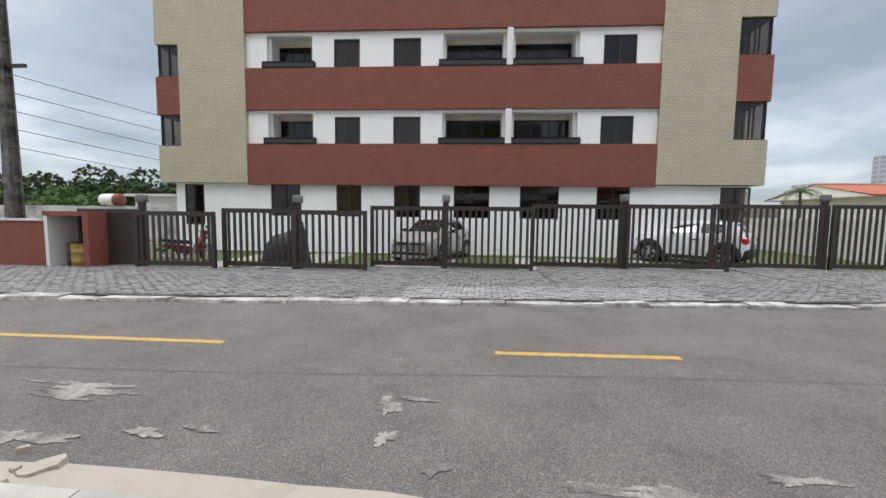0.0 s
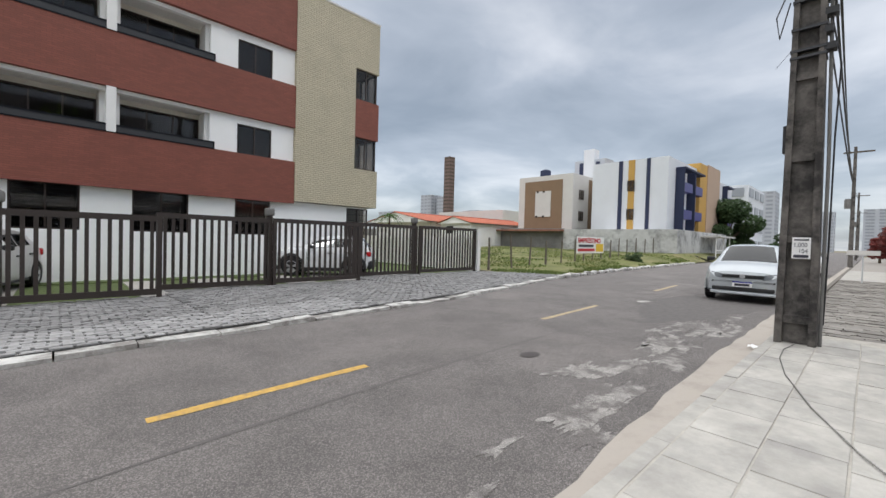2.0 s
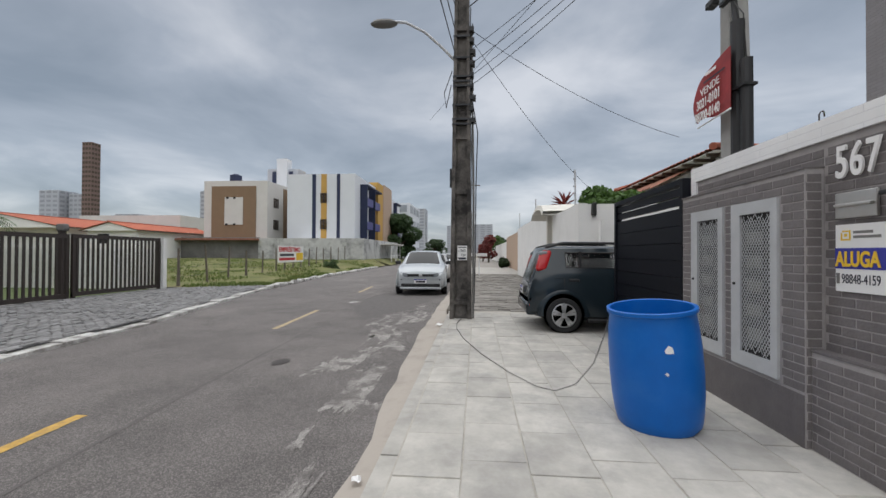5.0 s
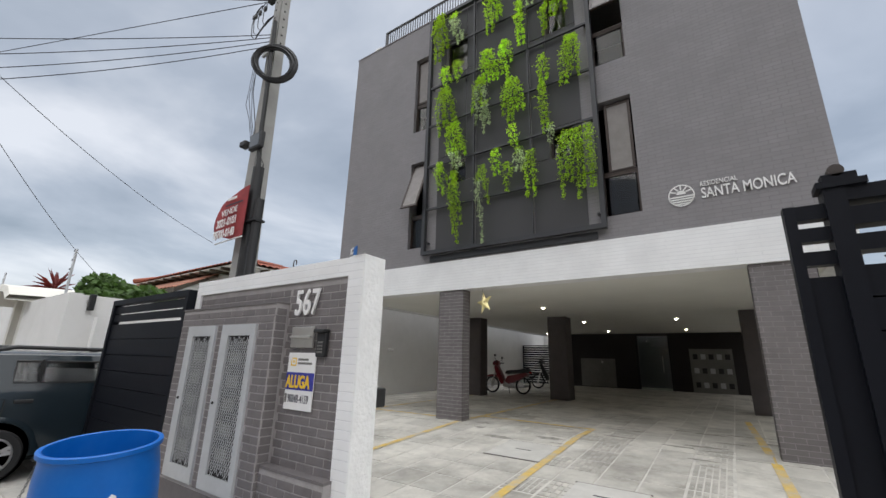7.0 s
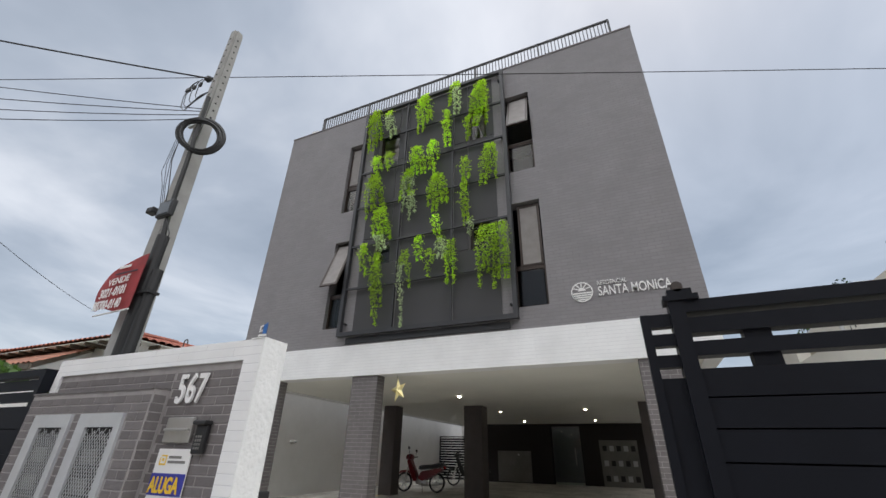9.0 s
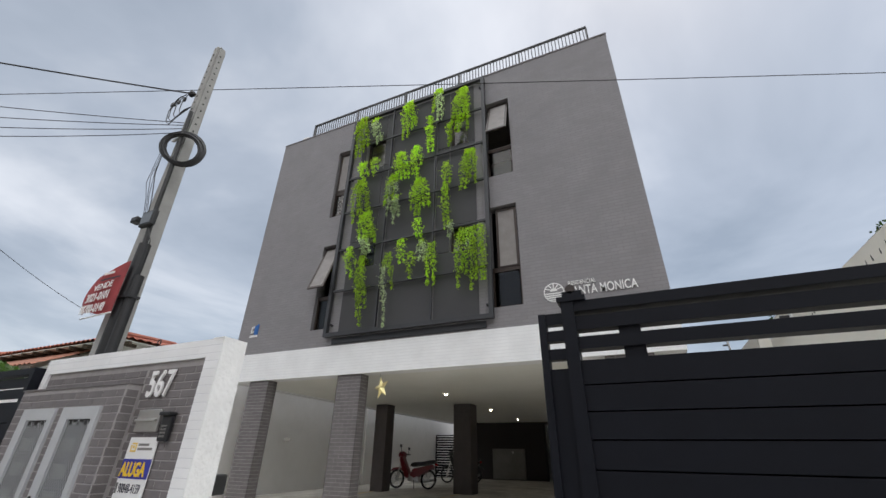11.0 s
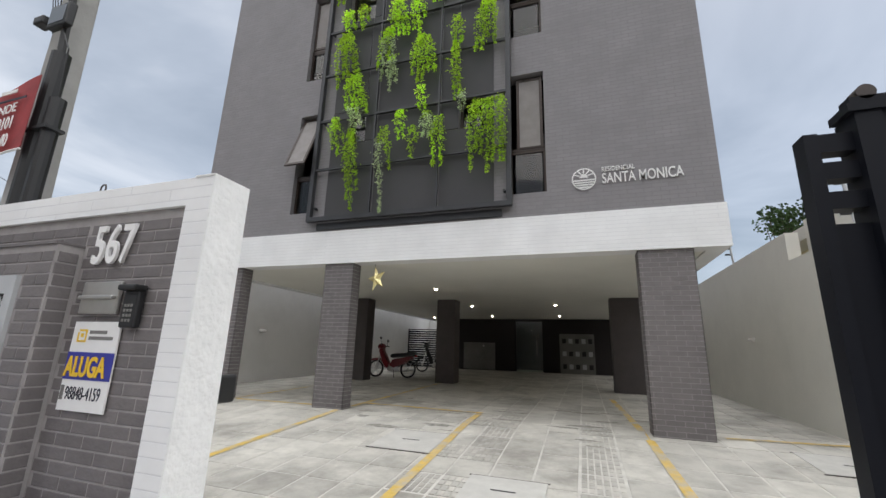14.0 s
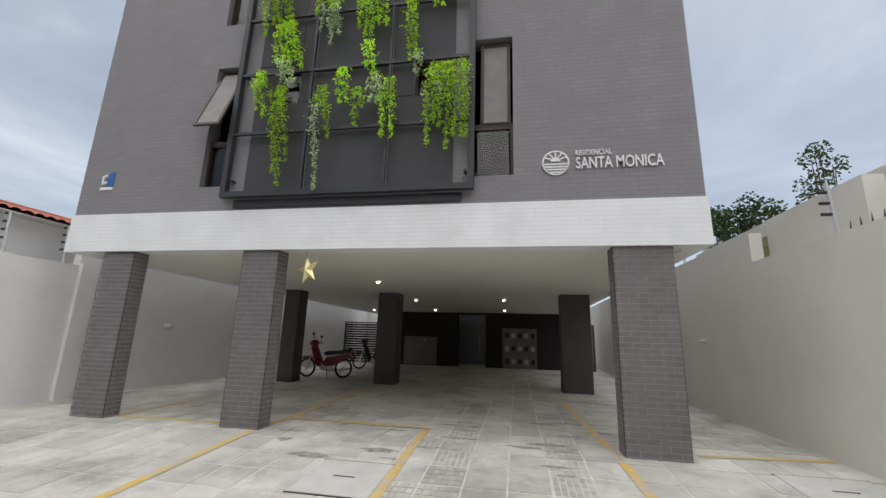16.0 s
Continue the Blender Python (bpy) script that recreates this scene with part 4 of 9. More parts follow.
# set-back white walls
bm = bmesh.new()
holed(bm, U0 + 0.5, U1 - 0.4, -0.75, 2.78, GROUND_WIN, 0.25, 0.45)
part("ground_wall", bm, "lifted_white", flats, "white ground-floor wall")
holes = []
for za, zb in ROWS_UP:
    holes += [(a, b, za + 0.02, zb - 0.28) for a, b in WIN_UP] + [(a, b, za - 0.3, zb - 0.12) for a, b in BALC]
bm = holed(bmesh.new(), -9.9, 7.38, 4.1, 9.4, holes, 0.15, 0.35)
part("upper_wall", bm, "lifted_white", flats, "white upper wall")
for z0, z1 in ((2.77, 4.45), (5.95, 7.62), (9.18, 11.2)):
    part("band", boxes((-9.9, 7.38, 0.0, 0.2, z0, z1)), "brown_brick", flats, "red-brown tiled band")
for z0, z1 in ((2.70, 2.765), (5.88, 5.945), (9.11, 9.175)):
    part("drip_edge", boxes((-9.9, 7.38, -0.02, 0.2, z0, z1)), "red_paint", flats)
bm = bmesh.new()
holed(bm, U0, -9.9, 2.77, 11.6, [(U0, -12.86, 4.34, 8.64)], -0.05, 0.3)
holed(bm, 7.38, U1, 2.8, 11.7, [(10.28, U1, 4.6, 9.32)], -0.05, 0.3)
box(bm, U1 - 0.3, U1, 0.3, 9.0, 2.8, 4.6); box(bm, U1 - 0.3, U1, 0.3, 9.0, 9.32, 11.7); box(bm, U1 - 0.3, U1, 1.4, 9.0, 4.6, 9.32)
box(bm, U0, U0 + 0.3, 0.3, 9.0, 2.77, 4.34); box(bm, U0, U0 + 0.3, 0.3, 9.0, 8.64, 11.6); box(bm, U0, U0 + 0.3, 1.4, 9.0, 4.34, 8.64)
part("tower_wall", bm, "beige_brick", flats, "beige tiled tower wall")
bm = boxes((10.24, U1 + 0.02, -0.04, 0.3, 6.1, 7.88), (U1 - 0.28, U1 + 0.02, 0.3, 1.4, 6.1, 7.88), (U0 - 0.02, -12.86, -0.04, 0.3, 5.68, 7.30), (U0 - 0.02, U0 + 0.28, 0.3, 1.4, 5.68, 7.30))
part("corner_panel", bm, "brown_brick", flats, "red-brown tiled corner panel")
for a, b, z0, z1 in ((10.28, U1 - 0.06, 4.6, 6.1), (10.28, U1 - 0.06, 7.88, 9.32), (U0 + 0.06, -12.86, 4.34, 5.68), (U0 + 0.06, -12.86, 7.30, 8.64)):
    window(flats, a, b, z0, z1, 0.08, panes=2)
    s = U1 - 0.1 if a > 0 else U0 + 0.1
    part("side_window", boxes((s - 0.03, s + 0.03, 0.14, 0.2, z0, z1), (s - 0.03, s + 0.03, 1.34, 1.4, z0, z1), (s - 0.03, s + 0.03, 0.2, 1.34, z0, z0 + 0.06), (s - 0.03, s + 0.03, 0.2, 1.34, z1 - 0.06, z1), (s - 0.03, s + 0.03, 0.72, 0.78, z0, z1)), "bronze_frame", flats)
    part("side_pane", boxes((s - 0.006, s + 0.006, 0.2, 1.34, z0 + 0.06, z1 - 0.06)), "win_glass", flats)
for za, zb in ROWS_UP:
    for i, (a, b) in enumerate(WIN_UP):
        window(flats, a, b, za + 0.02, zb - 0.28, 0.22, panes=2)
        # grey curtain in two windows; the third gets a black sheet for room shade
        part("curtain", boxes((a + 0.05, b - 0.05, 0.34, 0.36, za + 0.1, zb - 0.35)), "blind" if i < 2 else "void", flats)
    for i, (a, b) in enumerate(BALC):
        part("balcony_wall", boxes((a, a + 0.12, 0.36, 1.2, za - 0.3, zb), (b - 0.12, b, 0.36, 1.2, za - 0.3, zb), (a, b, 0.36, 1.2, zb - 0.08, zb)), "white", flats)
        part("balcony_floor", boxes((a, b, 0.2, 1.2, za - 0.5, za - 0.4)), "cream", flats)
        window(flats, a + 0.13, b - 0.13, za - 0.4, zb - 0.24, 1.1, panes=3)
        part("balcony_back", boxes((a + 0.12, b - 0.12, 1.05, 1.15, zb - 0.24, zb - 0.08)), "cream", flats)
        rl = part("balcony_rail", boxes((a - 0.15, b + 0.12, -0.02, 0.02, za + 0.24, za + 0.29), (a - 0.15, b + 0.12, -0.02, 0.02, za + 0.02, za + 0.06), (a - 0.15, a - 0.11, -0.02, 0.15, za + 0.02, za + 0.29), (b + 0.08, b + 0.12, -0.02, 0.15, za + 0.02, za + 0.29)), "black_metal", flats, "low black balcony rail")
        part("rail_panel", boxes((a - 0.11, b + 0.08, -0.006, 0.006, za + 0.06, za + 0.24)), "frame_metal", rl)
for z0, z1 in ((4.46, 5.87), (7.63, 9.10)):
    part("pilaster", boxes((1.22, 1.47, -0.03, 1.8, z0, z1)), "white", flats, "white balcony divider")
for (a, b, z0, z1) in GROUND_WIN:
    window(flats, a, b, z0, z1, 0.30, panes=2)
    g = part("window_grille", boxes(*[(a + 0.02, b - 0.02, 0.245, 0.255, z0 + 0.06 + k * (z1 - z0 - 0.1) / 9, z0 + 0.075 + k * (z1 - z0 - 0.1) / 9) for k in range(10)]), "black_metal", flats, "black window grille")
# black sheets behind the glass carry the darkness of the rooms
part("dark_room_sheet", boxes((U0 + 0.6, U1 - 0.5, 2.2, 2.3, -0.7, 11.0), (-9.9, 7.3, 0.36, 2.2, 5.98, 6.9), (-9.9, 7.3, 0.36, 2.2, 2.8, 3.9)), "void", flats)
part("roof", boxes((U0 + 0.3, U1 - 0.3, 0.3, 9.0, 11.0, 11.15)), "grey_block", flats)
part("rear_wall", boxes((U0, U1, 9.0, 9.2, -0.75, 11.5), (U0 + 0.5, U0 + 0.7, 0.45, 9.0, -0.75, 2.77), (U1 - 0.6, U1 - 0.4, 0.45, 9.0, -0.75, 2.8)), "white", flats)
part("parapet", boxes((7.30, U1 + 0.03, -0.07, 9.0, 11.7, 11.78), (U0 - 0.03, -9.84, -0.07, 9.0, 11.6, 11.68), (-9.84, 7.30, -0.02, 0.22, 11.2, 11.27)), "pale_paint", flats)


# ---- stepped sliding gates opposite ----
def gate_panel(xa, xb, y, z0, h, solid_panel=False, n=None):
    g = thing("driveway_gate", pose(xa, y, z0), "dark brown vertical-bar sliding gate panel" if not solid_panel else "dark brown closely slatted gate panel", "gate", "gates of the flats")
    w = xb - xa
    part("rail", boxes((0, w, -0.04, 0.04, h - 0.13, h)), "steel_dark", g)
    part("rail", boxes((0, w, -0.04, 0.04, 0.06, 0.2)), "steel_dark", g)
    part("stile", boxes((0, 0.1, -0.05, 0.05, 0.0, h - 0.13)), "steel_dark", g)
    part("stile", boxes((w - 0.1, w, -0.05, 0.05, 0.0, h - 0.13)), "steel_dark", g)
    step = 0.182 if not solid_panel else 0.125
    bw = 0.072 if not solid_panel else 0.11
    k = max(2, int((w - 0.2) / step))
    s = finish(boxes((-bw / 2, bw / 2, -0.02, 0.02, 0.2, h - 0.13)), "bar", "steel_dark")
    for i in range(k):
        piece("bar", s, pose(0.1 + (i + 0.5) * (w - 0.2) / k, 0, 0), g)
    return g


GATES = [(-11.9, -9.95, 11.62, 1.72, True), (-9.9, -7.35, 11.5, 1.66, False), (-7.35, -5.08, 11.85, 1.78, False), (-5.08, -2.88, 11.75, 1.74, False),
         (-3.10, -0.75, 12.92, 1.92, False), (-0.75, 1.95, 12.80, 1.92, False), (2.0, 4.95, 13.96, 2.08, False), (4.95, 8.05, 13.85, 2.06, False), (8.1, 11.7, 15.05, 2.16, False), (11.75, 15.5, 14.98, 2.14, False)]
for xa, xb, y, h, sp in GATES:
    gate_panel(xa, xb, y, apron_z(xa, y), h, sp)
for (x, y) in ((-9.92, 11.8), (-5.08, 12.05), (-0.75, 13.15), (4.95, 14.2), (11.72, 15.3)):
    p = thing("gate_post", pose(x, y, -0.25), "dark steel gate post with a grey motor cap", "post", "gate posts of the flats")
    h = 1.95 + 0.09 * (y - 11.5)
    part("post", boxes((-0.09, 0.09, -0.06, 0.06, 0, h)), "steel_dark", p)
    part("motor_cap", rounded(-0.11, 0.13, -0.14, 0.14, h, h + 0.24, 0.05, 3), "grey_block", p, "rounded grey plastic cap", smooth=True)
solid("gate_end_post", boxes((15.55, 15.75, 14.85, 15.1, -0.3, 1.95)), "white", "white rendered end post of the gate", "post")
solid("boundary_wall_side", boxes((15.7, 15.85, 15.1, 30.0, -0.8, 1.5)), "white", "white rendered side boundary wall", "wall", kind="structure")

# guard shelter at the end of the gates
sh = thing("gate_shelter", pose(-12.35, 11.2, -0.30), "red-brown rendered shelter with white inner faces", "shelter", kind="structure")
part("side_wall", boxes((1.24, 1.42, -0.2, 0.9, 0, 1.60)), "red_paint", sh)
part("roof", boxes((-0.05, 1.42, -0.2, 0.9, 1.60, 1.73)), "red_paint", sh)
part("back_wall", boxes((0.07, 1.24, 0.75, 0.9, 0, 1.60)), "white", sh, "white inner wall")
part("inner_wall", boxes((-0.05, 0.07, -0.17, 0.9, 0, 1.60), (1.225, 1.24, -0.1, 0.75, 0, 1.6)), "white", sh, "white inner wall")
part("front_wall", boxes((-6.5, -0.05, -0.2, 0.0, 0, 1.44)), "red_paint", sh)
part("coping", boxes((-6.5, -0.05, -0.24, 0.04, 1.44, 1.50)), "pale_paint", sh)


def drum(x, y, z, col, label):
    d = thing("oil_drum", pose(x, y, z) @ Matrix.Diagonal((0.82, 0.82, 0.9, 1)), label, "drum", "drums by the shelter")
    prof = [(0.0, 0.0), (0.27, 0.0), (0.285, 0.02), (0.285, 0.28), (0.30, 0.30), (0.285, 0.32), (0.285, 0.58), (0.30, 0.60), (0.285, 0.62), (0.285, 0.86), (0.295, 0.88), (0.27, 0.88), (0.27, 0.84), (0.0, 0.84)]
    part("shell", lathe(bmesh.new(), prof, 28), col, d, smooth=True)


drum(-11.78, 11.42, -0.30, "drum_brown", "rusty brown steel drum in the gate shelter")
drum(-11.40, 11.2, -0.30, "drum_ochre", "ochre painted steel drum by the gate shelter")


# ---- things on the front wall ----
def meter_door(x0, x1, z0, z1):
    d = thing("meter_door", pose((x0 + x1) / 2, -0.728, z0), "grey sheet-metal meter door with diamond mesh", "cabinet door", "meter doors in the front wall")
    w, h = (x1 - x0) / 2, z1 - z0
    m0, m1 = -w * 0.74, w * 0.56          # mesh opening
    b0, b1 = 0.12, h - 0.10
    bm = holed(bmesh.new(), -w, w, 0, h, [(m0, m1, b0, b1)], 0.0, 0.022)
    part("sheet", bm, "grey_steel", d)
    # black sheet: the shade inside the meter box is put into its colour
    part("backing", boxes((m0, m1, 0.0, 0.003, b0, b1)), "void", d)
    bm = bmesh.new()
    s = 0.048
    n = int((b1 - b0 + (m1 - m0) * 1.5) / s) + 1
    for sign in (1, -1):
        for k in range(n):
            # diagonal strands clipped to the opening
            c = b0 - (m1 - m0) * 1.5 + k * s if sign > 0 else b0 + k * s
            p = []
            for x in np.linspace(m0, m1, 9):
                z = c + sign * 1.5 * (x - m0)
                if b0 <= z <= b1:
                    p.append((x, z))
            if len(p) > 1:
                (xa, za), (xb, zb) = p[0], p[-1]
                q = [bm.verts.new(v) for v in ((xa - 0.005, 0.014, za), (xa + 0.005, 0.014, za), (xb + 0.005, 0.014, zb), (xb - 0.005, 0.014, zb))]
                bm.faces.new(q)
    part("mesh_screen", bm, "grey_steel", d)
    part("keyhole", lathe(bmesh.new(), [(0.012, 0), (0.012, 0.012), (0.0, 0.012)], 10, "y", (w * 0.82, 0.022, h * 0.5)), "black_plastic", d)
    for k in range(5):
        part("meter_window", boxes((m0 + 0.3 * (m1 - m0), m0 + 0.8 * (m1 - m0), 0.004, 0.009, b0 + 0.12 + k * 0.2, b0 + 0.22 + k * 0.2)), "grey_block", d)


meter_door(3.32, 3.87, 0.41, 1.80)
meter_door(2.63, 3.19, 0.41, 1.80)

FLIP = (90, 0, 180)
n567 = thing("house_number", pose(2.275, WY, 1.875), "white raised house number on the brick wall", "number")
for k, dgt in enumerate("567"):
    words("numeral", dgt, 0.30, pose(-0.002 - 0.108 * k, 0.012, 0, *FLIP), "label_white", n567, 0.008, stretch=0.64, bold=0.004)

mb = thing("letter_box", pose(2.125, WY, 1.60), "brushed steel letter slot plate on the wall", "letter box")
part("plate", rounded(-0.145, 0.145, 0, 0.02, 0, 0.17, 0.006), "steel", mb)
part("flap", rounded(-0.13, 0.13, 0.02, 0.045, 0.075, 0.095, 0.006), "steel", mb, "steel letter flap")

ic = thing("door_intercom", pose(1.86, WY, 1.53) @ Matrix.Diagonal((0.85, 0.7, 0.95, 1)), "black keypad intercom under a small hood", "intercom")
part("body", rounded(-0.062, 0.062, 0, 0.055, 0, 0.2, 0.012), "black_plastic", ic)
part("hood", rounded(-0.075, 0.075, 0, 0.10, 0.195, 0.225, 0.01), "black_plastic", ic)
for r in range(4):
    for c in range(3):
        part("key", rounded(-0.034 + c * 0.026, -0.016 + c * 0.026, 0.055, 0.06, 0.03 + r * 0.026, 0.046 + r * 0.026, 0.002, 1), "grey_block", ic)

sg = thing("rental_sign", pose(2.28, WY, 1.12), "white and blue rental sign board on the brick wall", "sign")
part("board", boxes((-0.35, 0, 0.0, 0.008, 0, 0.44)), "label_white", sg)
part("blue_band", boxes((-0.35, 0, 0.008, 0.011, 0.15, 0.285)), "sign_blue", sg)
words("aluga_text", "ALUGA", 0.135, pose(-0.008, 0.014, 0.168, *FLIP), "sign_yellow", sg, 0.002, stretch=0.68, bold=0.004)
words("phone_text", "98848-4159", 0.088, pose(-0.045, 0.010, 0.055, *FLIP), "ink", sg, 0.001, stretch=0.62, bold=0.0)
part("logo_shape", boxes((-0.11, -0.04, 0.008, 0.010, 0.335, 0.345), (-0.11, -0.10, 0.008, 0.010, 0.345, 0.40), (-0.05, -0.04, 0.008, 0.010, 0.345, 0.385), (-0.10, -0.05, 0.008, 0.010, 0.39, 0.40), (-0.085, -0.065, 0.008, 0.010, 0.36, 0.38)), "sign_yellow", sg)
part("logo_bar", boxes((-0.26, -0.13, 0.008, 0.010, 0.378, 0.395)), "grey_block", sg)
part("logo_bar", boxes((-0.31, -0.13, 0.008, 0.010, 0.348, 0.365)), "grey_block", sg)
part("phone_mark", boxes((-0.03, -0.008, 0.008, 0.011, 0.05, 0.12)), "grey_block", sg)

lk = thing("gate_lock_box", pose(1.47, -1.17, 1.16), "black gate lock box fixed behind the wall end", "lock box")
part("box", rounded(0.015, 0.10, -0.02, 0.09, 0.01, 0.15, 0.012), "black_plastic", lk)

solid("wall_hook", tube(bmesh.new(), [(0, 0, 0), (0, 0, 0.09), (-0.015, 0, 0.105), (-0.035, 0, 0.105), (-0.045, 0, 0.085), (-0.045, 0, 0.06)], 0.005, 6), "steel_dark", "small bent steel hook on the wall top", "hook", m=pose(2.55, -0.95, 2.31))

# ---- hanging garden screen ----
gs = thing("garden_screen", pose(0, 0, 0), "charcoal steel garden screen grid fixed to the facade", "screen")
GX0, GX1, GZ0, GZ1, GY = 0.815, 4.965, 3.92, 10.76, -5.98
def gbar(*b):
    part("bar", boxes(b), "frame_metal", gs)
part("stile", boxes((GX0 - 0.04, GX0 + 0.05, GY - 0.10, GY, GZ0, GZ1)), "frame_metal", gs)
part("stile", boxes((GX1 - 0.05, GX1 + 0.04, GY - 0.10, GY, GZ0, GZ1)), "frame_metal", gs)
part("rail", boxes((GX0 + 0.05, GX1 - 0.05, GY - 0.10, GY, GZ1 - 0.09, GZ1)), "frame_metal", gs)
part("rail", boxes((GX0 + 0.05, GX1 - 0.05, GY - 0.10, GY, GZ0, GZ0 + 0.09)), "frame_metal", gs)
for k in range(1, 6):
    z = GZ0 + (GZ1 - GZ0) * k / 6
    gbar(GX0 + 0.05, GX1 - 0.05, GY - 0.07, GY - 0.02, z - 0.025, z + 0.025)
for x in (2.19, 3.59):
    gbar(x - 0.02, x + 0.02, GY - 0.068, GY - 0.03, GZ0 + 0.09, GZ1 - 0.09)
for xa, xb, za, zb in ((1.115, 2.17, 4.02, 5.6), (2.21, 3.57, 4.02, 6.2), (3.61, 4.665, 4.02, 5.65), (1.81, 2.17, 5.62, 8.7), (1.115, 1.30, 5.62, 6.29), (1.115, 1.79, 6.31, 8.7), (2.21, 3.57, 6.22, 8.5), (3.61, 3.85, 5.67, 8.74), (4.31, 4.665, 5.67, 6.4), (3.87, 4.665, 6.42, 8.74), (2.21, 3.57, 8.52, 10.66), (1.81, 2.17, 8.72, 10.66), (1.115, 1.30, 8.72, 9.8), (1.115, 1.79, 9.82, 10.66), (3.61, 3.84, 8.76, 10.66), (4.51, 4.665, 8.76, 9.85), (3.86, 4.665, 9.87, 10.66)):
    part("backing_panel", boxes((xa, xb, FY + 0.004, FY + 0.02, za, zb)), "mesh_panel", gs, "dark mesh backing panel")
part("planter_tray", rounded(GX0 + 0.15, GX1 - 0.15, FY + 0.02, GY - 0.12, GZ0 - 0.16, GZ0 - 0.02, 0.01), "frame_metal", gs, "dark metal tray below the grid")
for x in (GX0 + 0.1, GX1 - 0.1):
    for z in (GZ0 + 0.3, 6.2, 8.5, GZ1 - 0.3):
        part("bracket", boxes((x - 0.02, x + 0.02, FY, GY - 0.05, z - 0.02, z + 0.02)), "frame_metal", gs)

# trailing artificial plants: top x, top z, bottom x, bottom z, width, share of pale blossom
PLANTS_TOP = [(4.58, 10.66, 4.52, 9.13, 0.63, 0), (4.13, 10.46, 4.01, 9.39, 0.46, 0.8), (3.01, 10.65, 2.95, 9.29, 0.61, 0), (2.03, 10.75, 2.11, 9.56, 0.48, 0.4),
              (2.29, 9.79, 2.27, 8.54, 0.34, 0), (1.32, 10.46, 1.46, 8.90, 0.64, 0), (1.69, 9.34, 1.72, 8.55, 0.24, 0)]
PLANTS_MID = [(3.96, 8.90, 3.95, 8.28, 0.33, 0.2), (4.36, 8.87, 4.32, 8.04, 0.49, 0), (4.37, 8.26, 4.26, 6.87, 0.71, 0), (3.15, 8.84, 3.04, 7.87, 0.53, 0),
              (3.31, 8.14, 3.40, 6.88, 0.52, 0.5), (3.20, 7.46, 3.18, 6.58, 0.33, 1), (2.67, 8.91, 2.63, 7.66, 0.42, 0), (2.54, 7.77, 2.51, 6.67, 0.72, 0),
              (1.80, 8.04, 1.80, 7.34, 0.35, 0.4), (1.82, 7.43, 1.80, 6.11, 0.29, 0.3), (1.69, 6.32, 1.69, 5.82, 0.17, 1), (1.18, 8.27, 1.26, 7.10, 0.62, 0)]
PLANTS_LOW = [(4.07, 7.15, 3.97, 6.16, 0.67, 0), (4.04, 6.43, 3.98, 5.80, 0.43, 0.9), (4.45, 6.17, 4.35, 5.28, 0.42, 0), (4.05, 5.85, 3.93, 4.04, 0.39, 0),
              (3.29, 5.79, 3.23, 3.94, 0.34, 0.3), (2.93, 6.08, 2.92, 5.46, 0.29, 0), (2.52, 6.59, 2.53, 6.03, 0.34, 0), (2.40, 5.97, 2.36, 5.40, 0.40, 1),
              (2.65, 5.71, 2.64, 5.01, 0.28, 0), (2.12, 5.86, 2.16, 4.77, 0.35, 0), (1.18, 6.05, 1.20, 4.53, 0.92, 0)]
